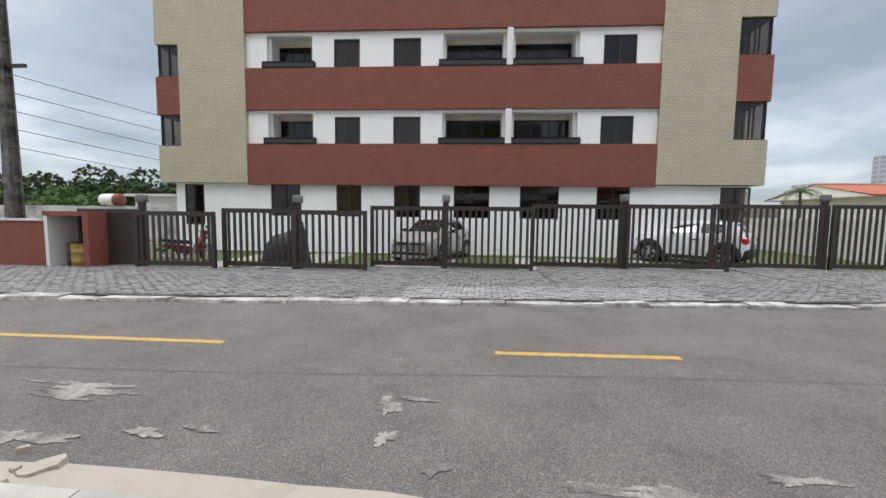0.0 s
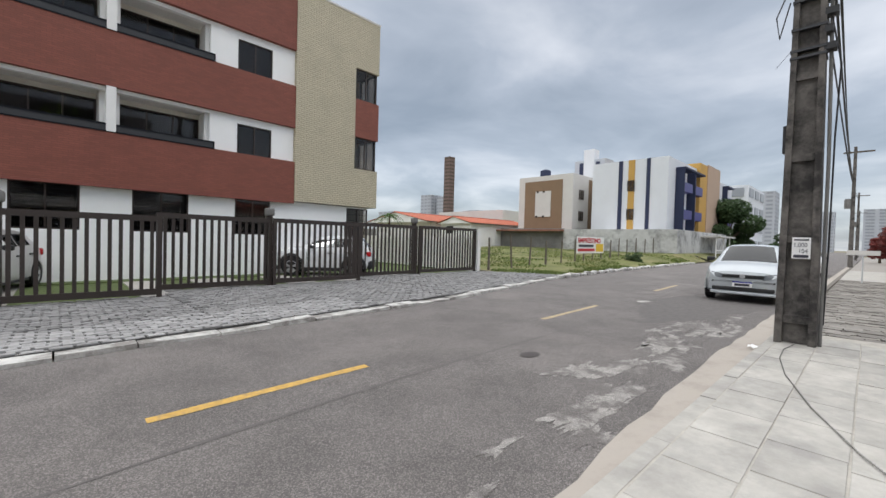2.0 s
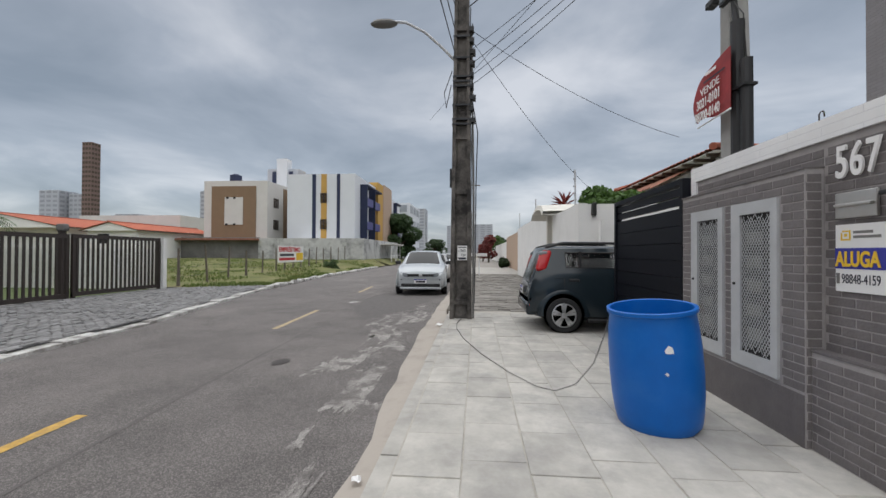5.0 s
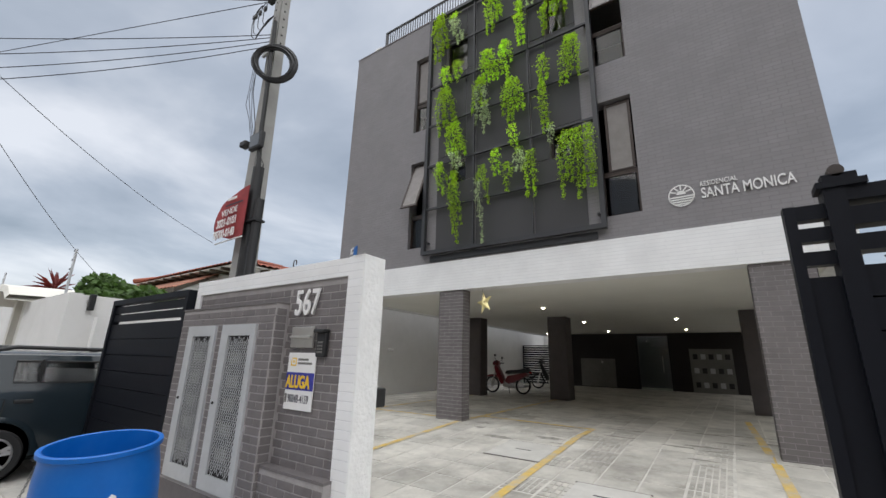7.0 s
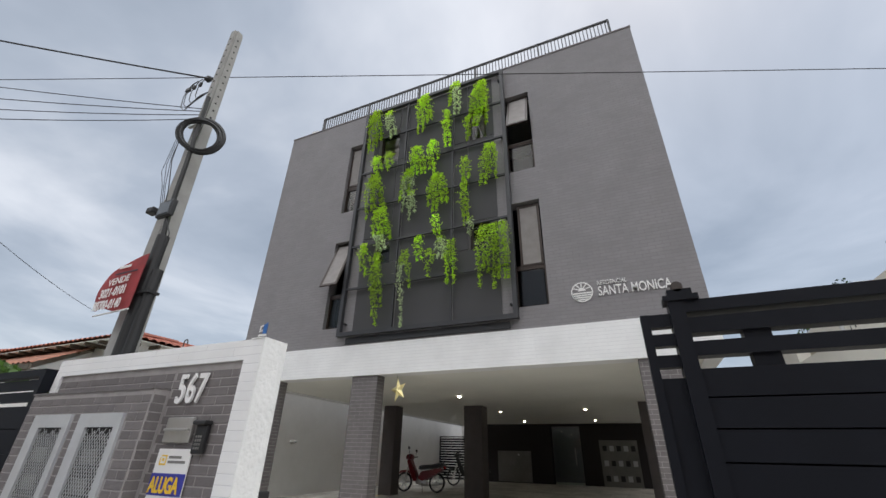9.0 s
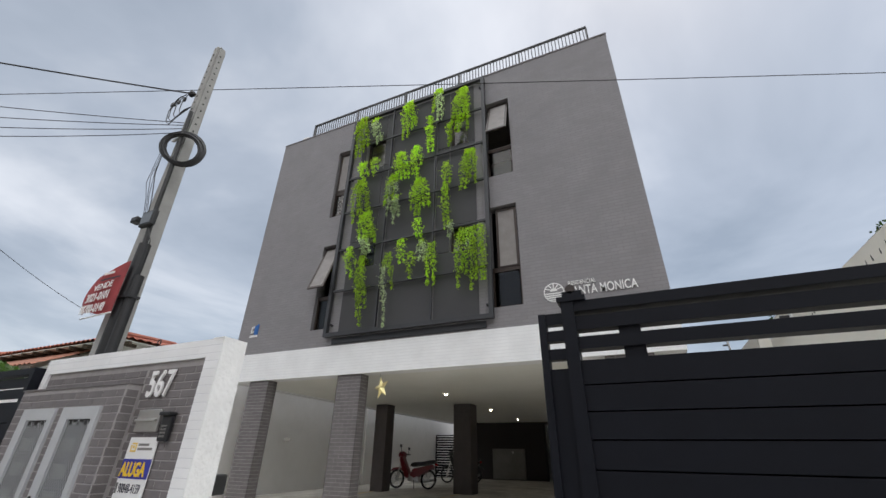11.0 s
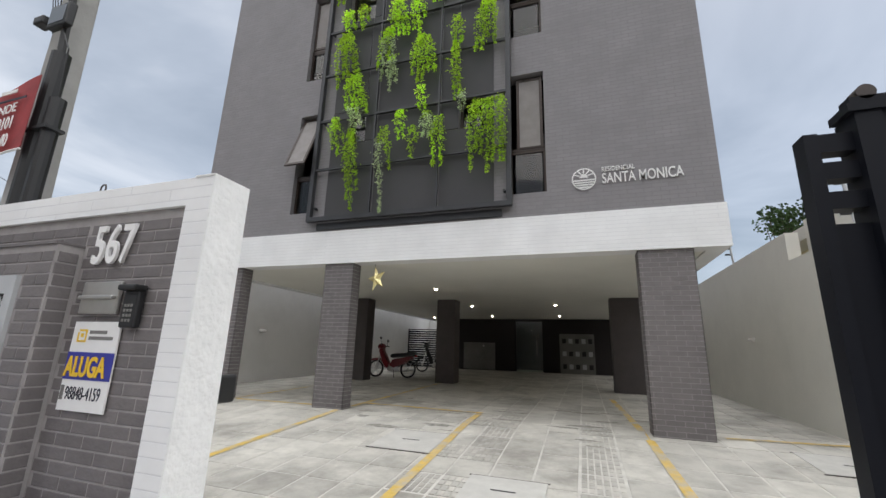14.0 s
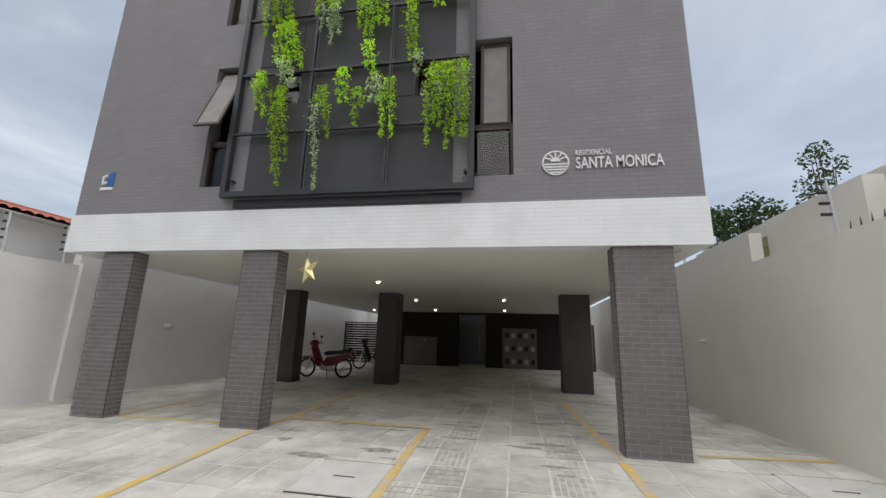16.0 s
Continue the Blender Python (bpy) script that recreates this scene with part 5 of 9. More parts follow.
def trailing_plant(x, z, xb, zb, w, pale, seed):
    random.seed(seed)
    p = thing("hanging_plant", pose(x, GY + 0.02, z), "bright green artificial trailing plant hung on the screen", "plant", "hanging plants on the screen")
    L = z - zb
    verts, faces, pv, pf, stems = [], [], [], [], bmesh.new()
    ns = max(2, round(w / 0.14))
    broad = w > 0.8
    for s in range(ns):
        f = (s + 0.5) / ns
        ln = L * random.uniform(0.66 if w > 0.6 else 0.45, 0.98)
        if s == ns // 2:
            ln = L
        sx = (f - 0.5) * w * 0.80 + random.uniform(-0.02, 0.02)
        top = -random.uniform(0.1, 0.5) * abs(2 * f - 1) * min(0.2 if broad else 0.5, L * 0.4)
        ln = min(ln, L + top)
        pts = []
        bow = random.uniform(0.03, 0.10)
        for k in range(7):
            g = k / 6
            pts.append((sx * min(1.0, (0.85 if broad else 0.4) + 1.6 * g) + (xb - x) * g + 0.015 * math.sin(4 * g + s), 0.05 + bow * math.sin(math.pi * min(1, g * 1.6)), top * min(1, 3 * g) - ln * g * (1 - 0.0 * g)))
        tube(stems, pts, 0.004, 4)
        ispale = random.random() < pale
        nl = int(ln / 0.0032)
        turn = random.uniform(0, 6.28)
        for k in range(nl):
            g = random.random()
            if random.random() < 0.75 * (0.5 + 0.5 * math.sin(g * ln / 0.030 + turn)) * min(1.0, 0.35 + g):
                continue
            i = min(5, int(g * 6)); q = g * 6 - i
            c = Vector(pts[i]).lerp(Vector(pts[i + 1]), q)
            fat = min(1.0, 0.6 + 2.0 * g) * min(1.0, 0.15 + 1.7 * (1 - g)) * (1.0 - 0.3 * math.sin(g * ln / 0.030 + turn))
            c += Vector((random.gauss(0, 0.033), random.gauss(0, 0.032), random.gauss(0, 0.018))) * fat
            a, el = random.uniform(-0.5, 3.64), random.uniform(-1.3, 0.1)
            d = Vector((math.cos(a) * math.cos(el), math.sin(a) * math.cos(el), math.sin(el)))
            sd = d.cross(Vector((0, 0, 1))).normalized()
            r = random.uniform(0.020, 0.036)
            V, F = (pv, pf) if (ispale and g > 0.2) else (verts, faces)
            b = len(V)
            up = d.cross(sd) * r * 0.25
            V += [tuple(c), tuple(c + d * r * 0.8 + sd * r * 0.6 - up), tuple(c + d * r * 1.7), tuple(c + d * r * 0.8 - sd * r * 0.6 - up)]
            F.append((b, b + 1, b + 2)); F.append((b, b + 2, b + 3))
    part("stem", stems, "leaf", p)
    for nm, V, F, mm in (("leaves", verts, faces, "leaf_bright"), ("blossom", pv, pf, "leaf_pale")):
        if F:
            me = bpy.data.meshes.new(nm)
            me.from_pydata(V, [], F)
            me.materials.append(M[mm])
            o = new(nm, me)
            o.parent = p
            o["kind"] = "stuff"
for i, q in enumerate(PLANTS_TOP + PLANTS_MID + PLANTS_LOW):
    trailing_plant(*q, 100 + i)

# building name sign
ns = thing("building_sign", pose(0, FY, 0), "white raised building name with a round sun emblem", "sign")
words("name_text", "SANTA MONICA", 0.25, pose(-0.70, 0.02, 4.205, *FLIP), "label_white", ns, 0.008, stretch=0.64, bold=0.002)
words("small_text", "RESIDENCIAL", 0.115, pose(-0.70, 0.02, 4.41, *FLIP), "label_white", ns, 0.01, stretch=0.74)
bm = bmesh.new()
cx, cz, R = -0.42, 4.31, 0.195
for k in range(40):                          # ring
    a0, a1 = 2 * math.pi * k / 40, 2 * math.pi * (k + 1) / 40
    q = [(cx + r * math.cos(a), 0.02, cz + r * math.sin(a)) for a, r in ((a0, R), (a1, R), (a1, R - 0.022), (a0, R - 0.022))]
    bm.faces.new([bm.verts.new(v) for v in q])
for k in range(4):                           # wave bars
    zz = cz - 0.02 - 0.042 * k
    hw = math.sqrt(max(0, (R - 0.01) ** 2 - (zz - cz) ** 2))
    box(bm, cx - hw, cx + hw, 0.004, 0.02, zz - 0.011, zz + 0.011)
for k in range(1, 6):                        # rays
    a = math.pi * k / 6
    p0, p1 = Vector((cx + 0.075 * math.cos(a), 0.02, cz + 0.02 + 0.075 * math.sin(a))), Vector((cx + 0.18 * math.cos(a), 0.02, cz + 0.17 * math.sin(a)))
    sd = Vector((-math.sin(a), 0, math.cos(a))) * 0.011
    bm.faces.new([bm.verts.new(v) for v in (p0 - sd, p1 - sd, p1 + sd, p0 + sd)])
r0 = [bm.verts.new((cx + 0.07 * math.cos(math.pi * k / 12), 0.02, cz + 0.02 + 0.07 * math.sin(math.pi * k / 12))) for k in range(13)]
bm.faces.new(r0)
part("emblem", bm, "label_white", ns, "white round emblem")
pl = thing("wall_plaque", pose(7.46, FY, 4.19), "blue and white building-shaped plaque on the facade", "sign")
bm = bmesh.new()
for q in (((0.14, 0.0), (-0.13, 0.0), (-0.13, 0.05), (0.12, 0.05)), ((0.12, 0.10), (0.12, 0.27), (0.02, 0.30), (0.02, 0.26), (0.09, 0.235), (0.09, 0.13)), ((0.09, 0.15), (0.02, 0.17), (0.02, 0.13), (0.09, 0.11))):
    lo, hi = [bm.verts.new((x, 0.0, z)) for x, z in q], [bm.verts.new((x, 0.02, z)) for x, z in q]
    bm.faces.new(hi)
    for k in range(len(q)):
        bm.faces.new((lo[k], lo[(k + 1) % len(q)], hi[(k + 1) % len(q)], hi[k]))
part("white_shape", bm, "label_white", pl, "white plate shape")
for k in range(3):
    part("blue_bar", boxes((-0.035 - 0.042 * k, -0.001 - 0.042 * k, 0.0, 0.022, 0.06, 0.30 + 0.02 * k)), "sign_light_blue", pl, "blue bar")

# foil star under the ceiling edge
st = thing("foil_star", pose(3.45, -6.3, 2.75, 0, 12, -20), "gold foil star hanging by a thread", "star ornament")
bm = bmesh.new()
ring = [bm.verts.new(((0.25 if k % 2 == 0 else 0.105) * math.sin(math.pi * k / 5), 0, (0.25 if k % 2 == 0 else 0.105) * math.cos(math.pi * k / 5))) for k in range(10)]
f, b = bm.verts.new((0, 0.06, 0)), bm.verts.new((0, -0.06, 0))
for k in range(10):
    bm.faces.new((f, ring[k], ring[(k + 1) % 10])); bm.faces.new((b, ring[(k + 1) % 10], ring[k]))
part("star", bm, "gold_foil", st)
part("thread", tube(bmesh.new(), [(0, 0, 0.2), (0, 0, 0.33)], 0.003, 4), "cable", st)

# ---- sliding gate beside the entrance ----
sgate = thing("sliding_gate", pose(-1.03, -1.10, 0.02), "black slatted metal sliding gate standing open", "gate")
def slatbox(name, *b):
    part(name, boxes(b), "black_metal", sgate)
slatbox("end_stile", -0.085, -0.042, -0.04, 0.04, 0, 2.246)
slatbox("end_rung", -0.19, -0.085, -0.03, 0.03, 2.176, 2.246)
slatbox("end_rung", -0.19, -0.085, -0.03, 0.03, 2.073, 2.137)
slatbox("end_rung", -0.19, -0.085, -0.03, 0.03, 1.963, 2.026)
slatbox("end_panel", -0.19, -0.085, -0.02, 0.02, 0.05, 1.91)
slatbox("main_stile", -0.265, -0.19, -0.06, 0.06, 0, 2.305)
slatbox("top_rail", -2.95, -0.265, -0.06, 0.05, 2.240, 2.305)
slatbox("slat", -2.95, -0.265, -0.055, 0.04, 2.129, 2.212)
slatbox("slat", -2.95, -0.265, -0.055, 0.04, 2.013, 2.086)
for xa in (-0.61, -2.1):
    slatbox("slat_support", xa, xa + 0.115, -0.05, 0.02, 2.086, 2.129)
    slatbox("slat_support", xa - 0.01, xa + 0.105, -0.05, 0.02, 1.952, 2.013)
for k in range(13):
    z = 1.812 - k * 0.14
    slatbox("panel_board", -2.95, -0.265, -0.03, 0.04, z + 0.004, z + 0.136)
slatbox("backing_sheet", -2.95, -0.265, -0.04, -0.032, 0.05, 1.90)
part("roller_bracket", boxes((-0.34, -0.17, -0.05, 0.07, 2.305, 2.335), (-0.32, -0.2, -0.03, 0.03, 2.335, 2.38)), "black_metal", sgate)
part("roller", lathe(bmesh.new(), [(0.03, -0.03), (0.03, 0.03)], 12, "y", (-0.255, 0.0, 2.395)), "steel_dark", sgate)

# ---- blue drum and its chain ----
bd = thing("plastic_drum", pose(2.77, 0.10, 0.0, -5.0, -3.0, 0) @ Matrix.Diagonal((1.13, 1.13, 1.07, 1)), "open blue plastic drum chained to the street pole", "drum")
prof = [(0.0, 0.0), (0.25, 0.0), (0.272, 0.03), (0.285, 0.10), (0.298, 0.25), (0.302, 0.42), (0.298, 0.60), (0.288, 0.74), (0.276, 0.83), (0.282, 0.855), (0.292, 0.86), (0.292, 0.885), (0.278, 0.89), (0.266, 0.885), (0.262, 0.80), (0.278, 0.5), (0.25, 0.03), (0.0, 0.03)]
part("shell", lathe(bmesh.new(), prof, 56), "blue_plastic", bd, smooth=True)
for a0, z0, s in ((175, 0.64, 0.034), (171, 0.48, 0.013)):
    a = radians(a0)
    bm = bmesh.new()
    random.seed(int(a0))
    tan = Vector((-math.sin(a), math.cos(a), 0))
    c = Vector((0.306 * math.cos(a), 0.306 * math.sin(a), z0))
    bm.faces.new([bm.verts.new(c + tan * s * math.cos(t) * random.uniform(0.5, 1.1) + Vector((0, 0, s * math.sin(t) * random.uniform(0.5, 1.1)))) for t in np.linspace(0, 5.6, 8)])
    part("sticker_scrap", bm, "label_white", bd, "torn white sticker remnant")
def chain(pts, step, r, mat_name, name, label):
    ob = thing(name, pose(*pts[0]), label, "chain")
    o = Vector(pts[0])
    P = [Vector(p) - o for p in pts]
    d, i = 0.0, 0
    bm = bmesh.new()
    dist = [0]
    for a, b in zip(P, P[1:]):
        dist.append(dist[-1] + (b - a).length)
    k = 0
    while d < dist[-1]:
        while dist[i + 1] < d:
            i += 1
        c = P[i].lerp(P[i + 1], (d - dist[i]) / (dist[i + 1] - dist[i]))
        t = (P[i + 1] - P[i]).normalized()
        s = t.orthogonal().normalized()
        u = t.cross(s)
        s, u = (s, u) if k % 2 else (u, s)
        rows = []
        for q in range(8):
            a = 2 * math.pi * q / 8
            cc = c + t * math.cos(a) * step * 0.68 + s * math.sin(a) * step * 0.42
            rd = (t * math.cos(a) + s * math.sin(a)).normalized()
            rows.append([bm.verts.new(cc + rd * r * math.cos(w) + u * r * math.sin(w)) for w in (0, 2.09, 4.19)])
        for q in range(8):
            for w in range(3):
                bm.faces.new((rows[q][w], rows[q][(w + 1) % 3], rows[(q + 1) % 8][(w + 1) % 3], rows[(q + 1) % 8][w]))
        d += step
        k += 1
    tagged(part("links", bm, mat_name, ob), kind="stuff")
CH = [(2.80, 0.47, 0.88), (2.84, 0.50, 0.7), (2.95, 0.56, 0.42), (3.1, 0.68, 0.18), (3.3, 0.82, 0.05), (3.5, 0.96, 0.02), (4.0, 1.2, 0.012), (4.8, 1.5, 0.012), (5.8, 1.78, 0.012), (6.6, 1.92, 0.012), (7.2, 1.95, 0.012), (7.7, 1.88, 0.02)]
chain(CH, 0.017, 0.0022, "grey_block", "chain", "thin steel chain from drum to street pole")


# ---- poles and wires ----
def sag(bm, a, b, drop, r=0.008, n=16, sides=5):
    a, b = Vector(a), Vector(b)
    tube(bm, [a.lerp(b, i / n) - Vector((0, 0, drop * 4 * (i / n) * (1 - i / n))) for i in range(n + 1)], r, sides)
def cable(a, b, drop, r=0.009, name="overhead_cable"):
    bm = bmesh.new()
    sag(bm, Vector(), Vector(b) - Vector(a), drop, r)
    solid(name, bm, "cable", "black overhead cable between poles", "cable", "overhead cables", m=pose(*a))

PA = (7.92, 1.90)
pa = thing("utility_pole", pose(PA[0], PA[1], 0), "tall weathered grey concrete street pole with recessed panels", "pole")
def hpole(bm, h, w0, w1, d0, d1):
    """Two flanges and a thinner web, tapering upward."""
    def ring(z):
        f = z / h
        return (w0 + (w1 - w0) * f) / 2, (d0 + (d1 - d0) * f) / 2
    def taper(x0, x1, y0, y1, za, zb):
        (wa, da), (wb, db) = ring(za), ring(zb)
        v = [bm.verts.new((sx * w, sy * d, z)) for (w, d, z) in ((wa, da, za), (wb, db, zb)) for (sx, sy) in ((x0, y0), (x1, y0), (x1, y1), (x0, y1))]
        for f in ((3, 2, 1, 0), (4, 5, 6, 7), (0, 1, 5, 4), (1, 2, 6, 5), (2, 3, 7, 6), (3, 0, 4, 7)):
            bm.faces.new([v[i] for i in f])
    taper(-1, 1, 0.62, 1, 0, h); taper(-1, 1, -1, -0.62, 0, h); taper(-0.45, 0.45, -0.62, 0.62, 0, h)
    z = 0.3
    while z < h - 0.2:
        taper(-0.86, 0.86, -0.62, 0.62, z, z + 0.1)
        z += 1.15
bm = bmesh.new()
hpole(bm, 10.5, 0.36, 0.2, 0.46, 0.22)
part("shaft", bm, "concrete_pole", pa, "stained concrete shaft")
pt = part("number_plate", boxes((-0.186, -0.178, -0.13, 0.07, 1.22, 1.52)), "label_white", pa, "white pole number plate")
words("plate_text", "1.000", 0.085, pose(-0.188, 0.055, 1.385, 90, 0, -90), "ink", pt, 0.001, stretch=0.8)
words("plate_text", "104", 0.085, pose(-0.188, -0.0, 1.30, 90, 0, -90), "ink", pt, 0.001, stretch=0.8)
part("plate_bar", boxes((-0.188, -0.186, -0.11, 0.05, 1.235, 1.275), (-0.188, -0.186, -0.11, 0.05, 1.475, 1.495)), "ink", pt)
for z in (4.05, 4.15, 4.45, 4.85, 4.95, 5.05, 5.45, 5.9, 7.4):
    w = 0.36 - 0.16 * z / 10.5; d = 0.46 - 0.24 * z / 10.5
    part("steel_strap", boxes((-w / 2 - 0.012, w / 2 + 0.012, -d / 2 - 0.012, d / 2 + 0.012, z, z + 0.035)), "frame_metal", pa)
for k in range(9):
    random.seed(k)
    z = 4.1 + k * 0.24
    part("cable_clamp", boxes((-0.15, 0.02, -0.24 - random.uniform(0, 0.06), -0.16, z, z + 0.09)), "black_plastic", pa)
part("riser_pipe", tube(bmesh.new(), [(-0.05, -0.26, 0), (-0.05, -0.26, 2.6), (-0.03, -0.2, 6.0)], 0.022, 8), "grey_block", pa)
part("junction_box", rounded(-0.06, 0.06, 0.19, 0.245, 2.75, 3.15, 0.012), "black_plastic", pa)
part("drop_loop", tube(bmesh.new(), [(-0.05, -0.22, 4.6), (-0.05, -0.34, 3.9), (-0.03, -0.31, 2.9), (0.0, -0.3, 1.4), (0.0, -0.28, 0.3)], 0.011, 6), "cable", pa)
part("drop_loop", tube(bmesh.new(), [(-0.1, 0.2, 5.2), (-0.18, 0.36, 4.7), (-0.15, 0.32, 4.4), (-0.1, 0.22, 4.9)], 0.009, 6), "cable", pa)
lampo = part("lamp_arm", tube(bmesh.new(), [(0, 0.18, 5.50), (0, 0.42, 5.75), (-0.05, 0.8, 6.08), (-0.1, 1.2, 6.27), (-0.12, 1.42, 6.28)], 0.03, 8), "grey_steel", pa)
hd = bmesh.new()
lathe(hd, [(0.0, -0.09), (0.07, -0.085), (0.12, -0.05), (0.135, 0.0), (0.11, 0.06), (0.05, 0.1), (0.0, 0.11)], 20)
bmesh.ops.scale(hd, vec=(1, 2.2, 0.8), verts=hd.verts[:])
bmesh.ops.translate(hd, vec=(-0.12, 1.66, 6.25), verts=hd.verts[:])
part("lamp_head", hd, "grey_block", pa, "grey oval street lamp head", smooth=True)

PB = (3.98, -1.27)
pb = thing("service_pole", pose(PB[0], PB[1], 0), "pale concrete service pole behind the front wall", "pole")
bm = bmesh.new()
def taperbox(bm, w0, d0, w1, d1, z0, z1):
    v = [bm.verts.new((sx * w / 2, sy * d / 2, z)) for (w, d, z) in ((w0, d0, z0), (w1, d1, z1)) for (sx, sy) in ((-1, -1), (1, -1), (1, 1), (-1, 1))]
    for f in ((3, 2, 1, 0), (4, 5, 6, 7), (0, 1, 5, 4), (1, 2, 6, 5), (2, 3, 7, 6), (3, 0, 4, 7)):
        bm.faces.new([v[i] for i in f])
taperbox(bm, 0.27, 0.27, 0.15, 0.15, 0, 7.85)
bmesh.ops.bevel(bm, geom=[e for e in bm.edges if abs(e.verts[0].co.z - e.verts[1].co.z) > 1], offset=0.03, segments=2, affect="EDGES")
for v in bm.verts:
    v.co.x += 0.022 * v.co.z
part("shaft", bm, "pale_pole", pb)
for k in range(13):
    z = 5.9 + 0.145 * k
    # holes are drawn as flat black discs, their inner shade in the colour
    part("bolt_hole", lathe(bmesh.new(), [(0.014, 0.0), (0.014, 0.006), (0, 0.006)], 8, "y", (0.022 * z, (0.27 - 0.12 * z / 7.85) / 2, z)), "void", pb)
    part("bolt_hole", lathe(bmesh.new(), [(0.014, 0.0), (0.014, -0.006), (0, -0.006)], 8, "x", (0.022 * z - (0.27 - 0.12 * z / 7.85) / 2, 0.0, z)), "void", pb)
for sx, zt, r in ((-0.29, 3.75, 0.065), (-0.43, 3.3, 0.055)):
    part("conduit", tube(bmesh.new(), [(sx, 0.19, 1.2), (sx * 0.97, 0.19, zt)], r, 12), "black_plastic", pb, "black plastic conduit")
part("conduit_strap", boxes((-0.49, -0.22, 0.13, 0.262, 3.02, 3.045)), "black_plastic", pb)
part("riser_cable", tube(bmesh.new(), [(-0.27, 0.19, 3.7), (-0.16, 0.17, 4.2), (-0.09, 0.15, 4.9), (0.0, 0.13, 5.6), (0.05, 0.12, 6.2)], 0.03, 6), "cable", pb)
part("loose_wire", tube(bmesh.new(), [(-0.1, 0.15, 4.5), (-0.22, 0.2, 4.0), (-0.42, 0.22, 3.75), (-0.43, 0.2, 3.3)], 0.006, 5), "cable", pb)
part("loose_wire", tube(bmesh.new(), [(0.2, 0.2, 5.5), (0.17, 0.2, 5.0), (0.02, 0.18, 4.5), (-0.05, 0.18, 4.2)], 0.006, 5), "cable", pb)
bm = bmesh.new()
random.seed(11)
U_, V_ = Vector((0.84, 0.36, 0.42)).normalized(), Vector((-0.1, -0.12, 0.98)).normalized()
for k in range(12):
    r = 0.37 + random.uniform(-0.05, 0.05)
    c = Vector((-0.11 + random.uniform(-0.03, 0.03), 0.12 + random.uniform(-0.025, 0.025), 5.40 + random.uniform(-0.03, 0.03)))
    sq = random.uniform(0.70, 0.80)
    tube(bm, [c + U_ * r * math.cos(a) + V_ * r * sq * math.sin(a) for a in np.linspace(0, 2 * math.pi, 34)], 0.014, 5)
tagged(part("cable_coil", bm, "cable", pb, "coiled spare black cable"), kind="stuff")
part("coil_bracket", boxes((-0.06, 0.24, 0.10, 0.14, 5.66, 5.70)), "grey_steel", pb)
for k, e in enumerate((1.0, 0.92, 0.72, 0.48)):
    loop = [(0.12, 0.12, 6.34), (0.12 + 0.20 * e, 0.15, 6.20 + 0.03 * k), (0.12 + 0.38 * e, 0.15, 6.09 + 0.05 * k), (0.12 + 0.50 * e, 0.15, 6.20 + 0.05 * k), (0.12 + 0.57 * e, 0.14, 6.45 + 0.03 * k), (0.12 + 0.58 * e, 0.12, 6.62), (0.12 + 0.54 * e, 0.11, 6.74), (0.12 + 0.46 * e, 0.10, 6.79)]
    wire = part("jumper_wire", tube(bmesh.new(), loop, 0.007, 5), "cable", pb)
    part("clamp", rounded(0.10 + 0.58 * e, 0.15 + 0.58 * e, 0.10, 0.14, 6.59, 6.66, 0.008), "black_plastic", wire)
for k in range(3):
    part("loose_wire", tube(bmesh.new(), [(0.30 + 0.05 * k, 0.14, 5.60), (0.27 + 0.05 * k, 0.17, 5.1 - 0.1 * k), (0.13 + 0.03 * k, 0.18, 4.6), (0.0, 0.17, 4.25 - 0.1 * k)], 0.004, 4), "cable", pb)
part("insulator", lathe(bmesh.new(), [(0.03, 0), (0.05, 0.03), (0.03, 0.05), (0.05, 0.08), (0.03, 0.1)], 12, "x", (0.24, 0.1, 6.72)), "black_plastic", pb)
fl = part("flood_lamp", rounded(-0.30, -0.04, 0.18, 0.24, 4.03, 4.25, 0.012), "black_plastic", pb, "black square flood lamp")
part("lamp_glass", boxes((-0.27, -0.07, 0.24, 0.246, 4.06, 4.22)), "lamp_clear", fl)
part("camera_bracket", rounded(0.16, 0.30, 0.1, 0.2, 4.2, 4.28, 0.015), "black_plastic", pb, "small black camera")

# faded sale banner on the service pole
bn = thing("sale_banner", pose(3.95, -1.0, 2.84), "faded red sale banner curling on the pole", "banner")
def cloth(u, v):
    """u runs from the free edge to the tied edge, v upward."""
    x = 0.36 - 0.68 * u + 0.10 * math.sin(math.pi * (1 - v)) * (1 - u) ** 2 - 0.06 * v * (1 - u) ** 2
    y = 0.018 * math.sin(5.0 * u + 1.5 * v) * (1 - u) - 0.035 * (1 - u) ** 3 + 0.03
    z = 0.63 * v - 0.14 * (1 - u) ** 1.6 * v + 0.05 * (1 - u) * (1 - v) + 0.02 * math.sin(7 * u) * (1 - v)
    return (x, y, z)
bm = bmesh.new()
quadstrip(bm, [[cloth(u, v) for u in np.linspace(0, 1, 19)] for v in np.linspace(0, 1, 13)])
quadstrip(bm, [[(p[0], p[1] - 0.004, p[2]) for p in (cloth(u, v) for u in np.linspace(1, 0, 19))] for v in np.linspace(0, 1, 13)])
part("cloth", bm, "banner_red", bn, smooth=True)
words("sale_text", "VENDE", 0.115, pose(0.19, 0.052, 0.30, 90, -4, 180), "label_white", bn, 0.002, stretch=1.0)
words("phone_text", "3021-0101", 0.15, pose(0.27, 0.052, 0.165, 90, -2, 180), "label_white", bn, 0.002, stretch=0.70, bold=0.002)
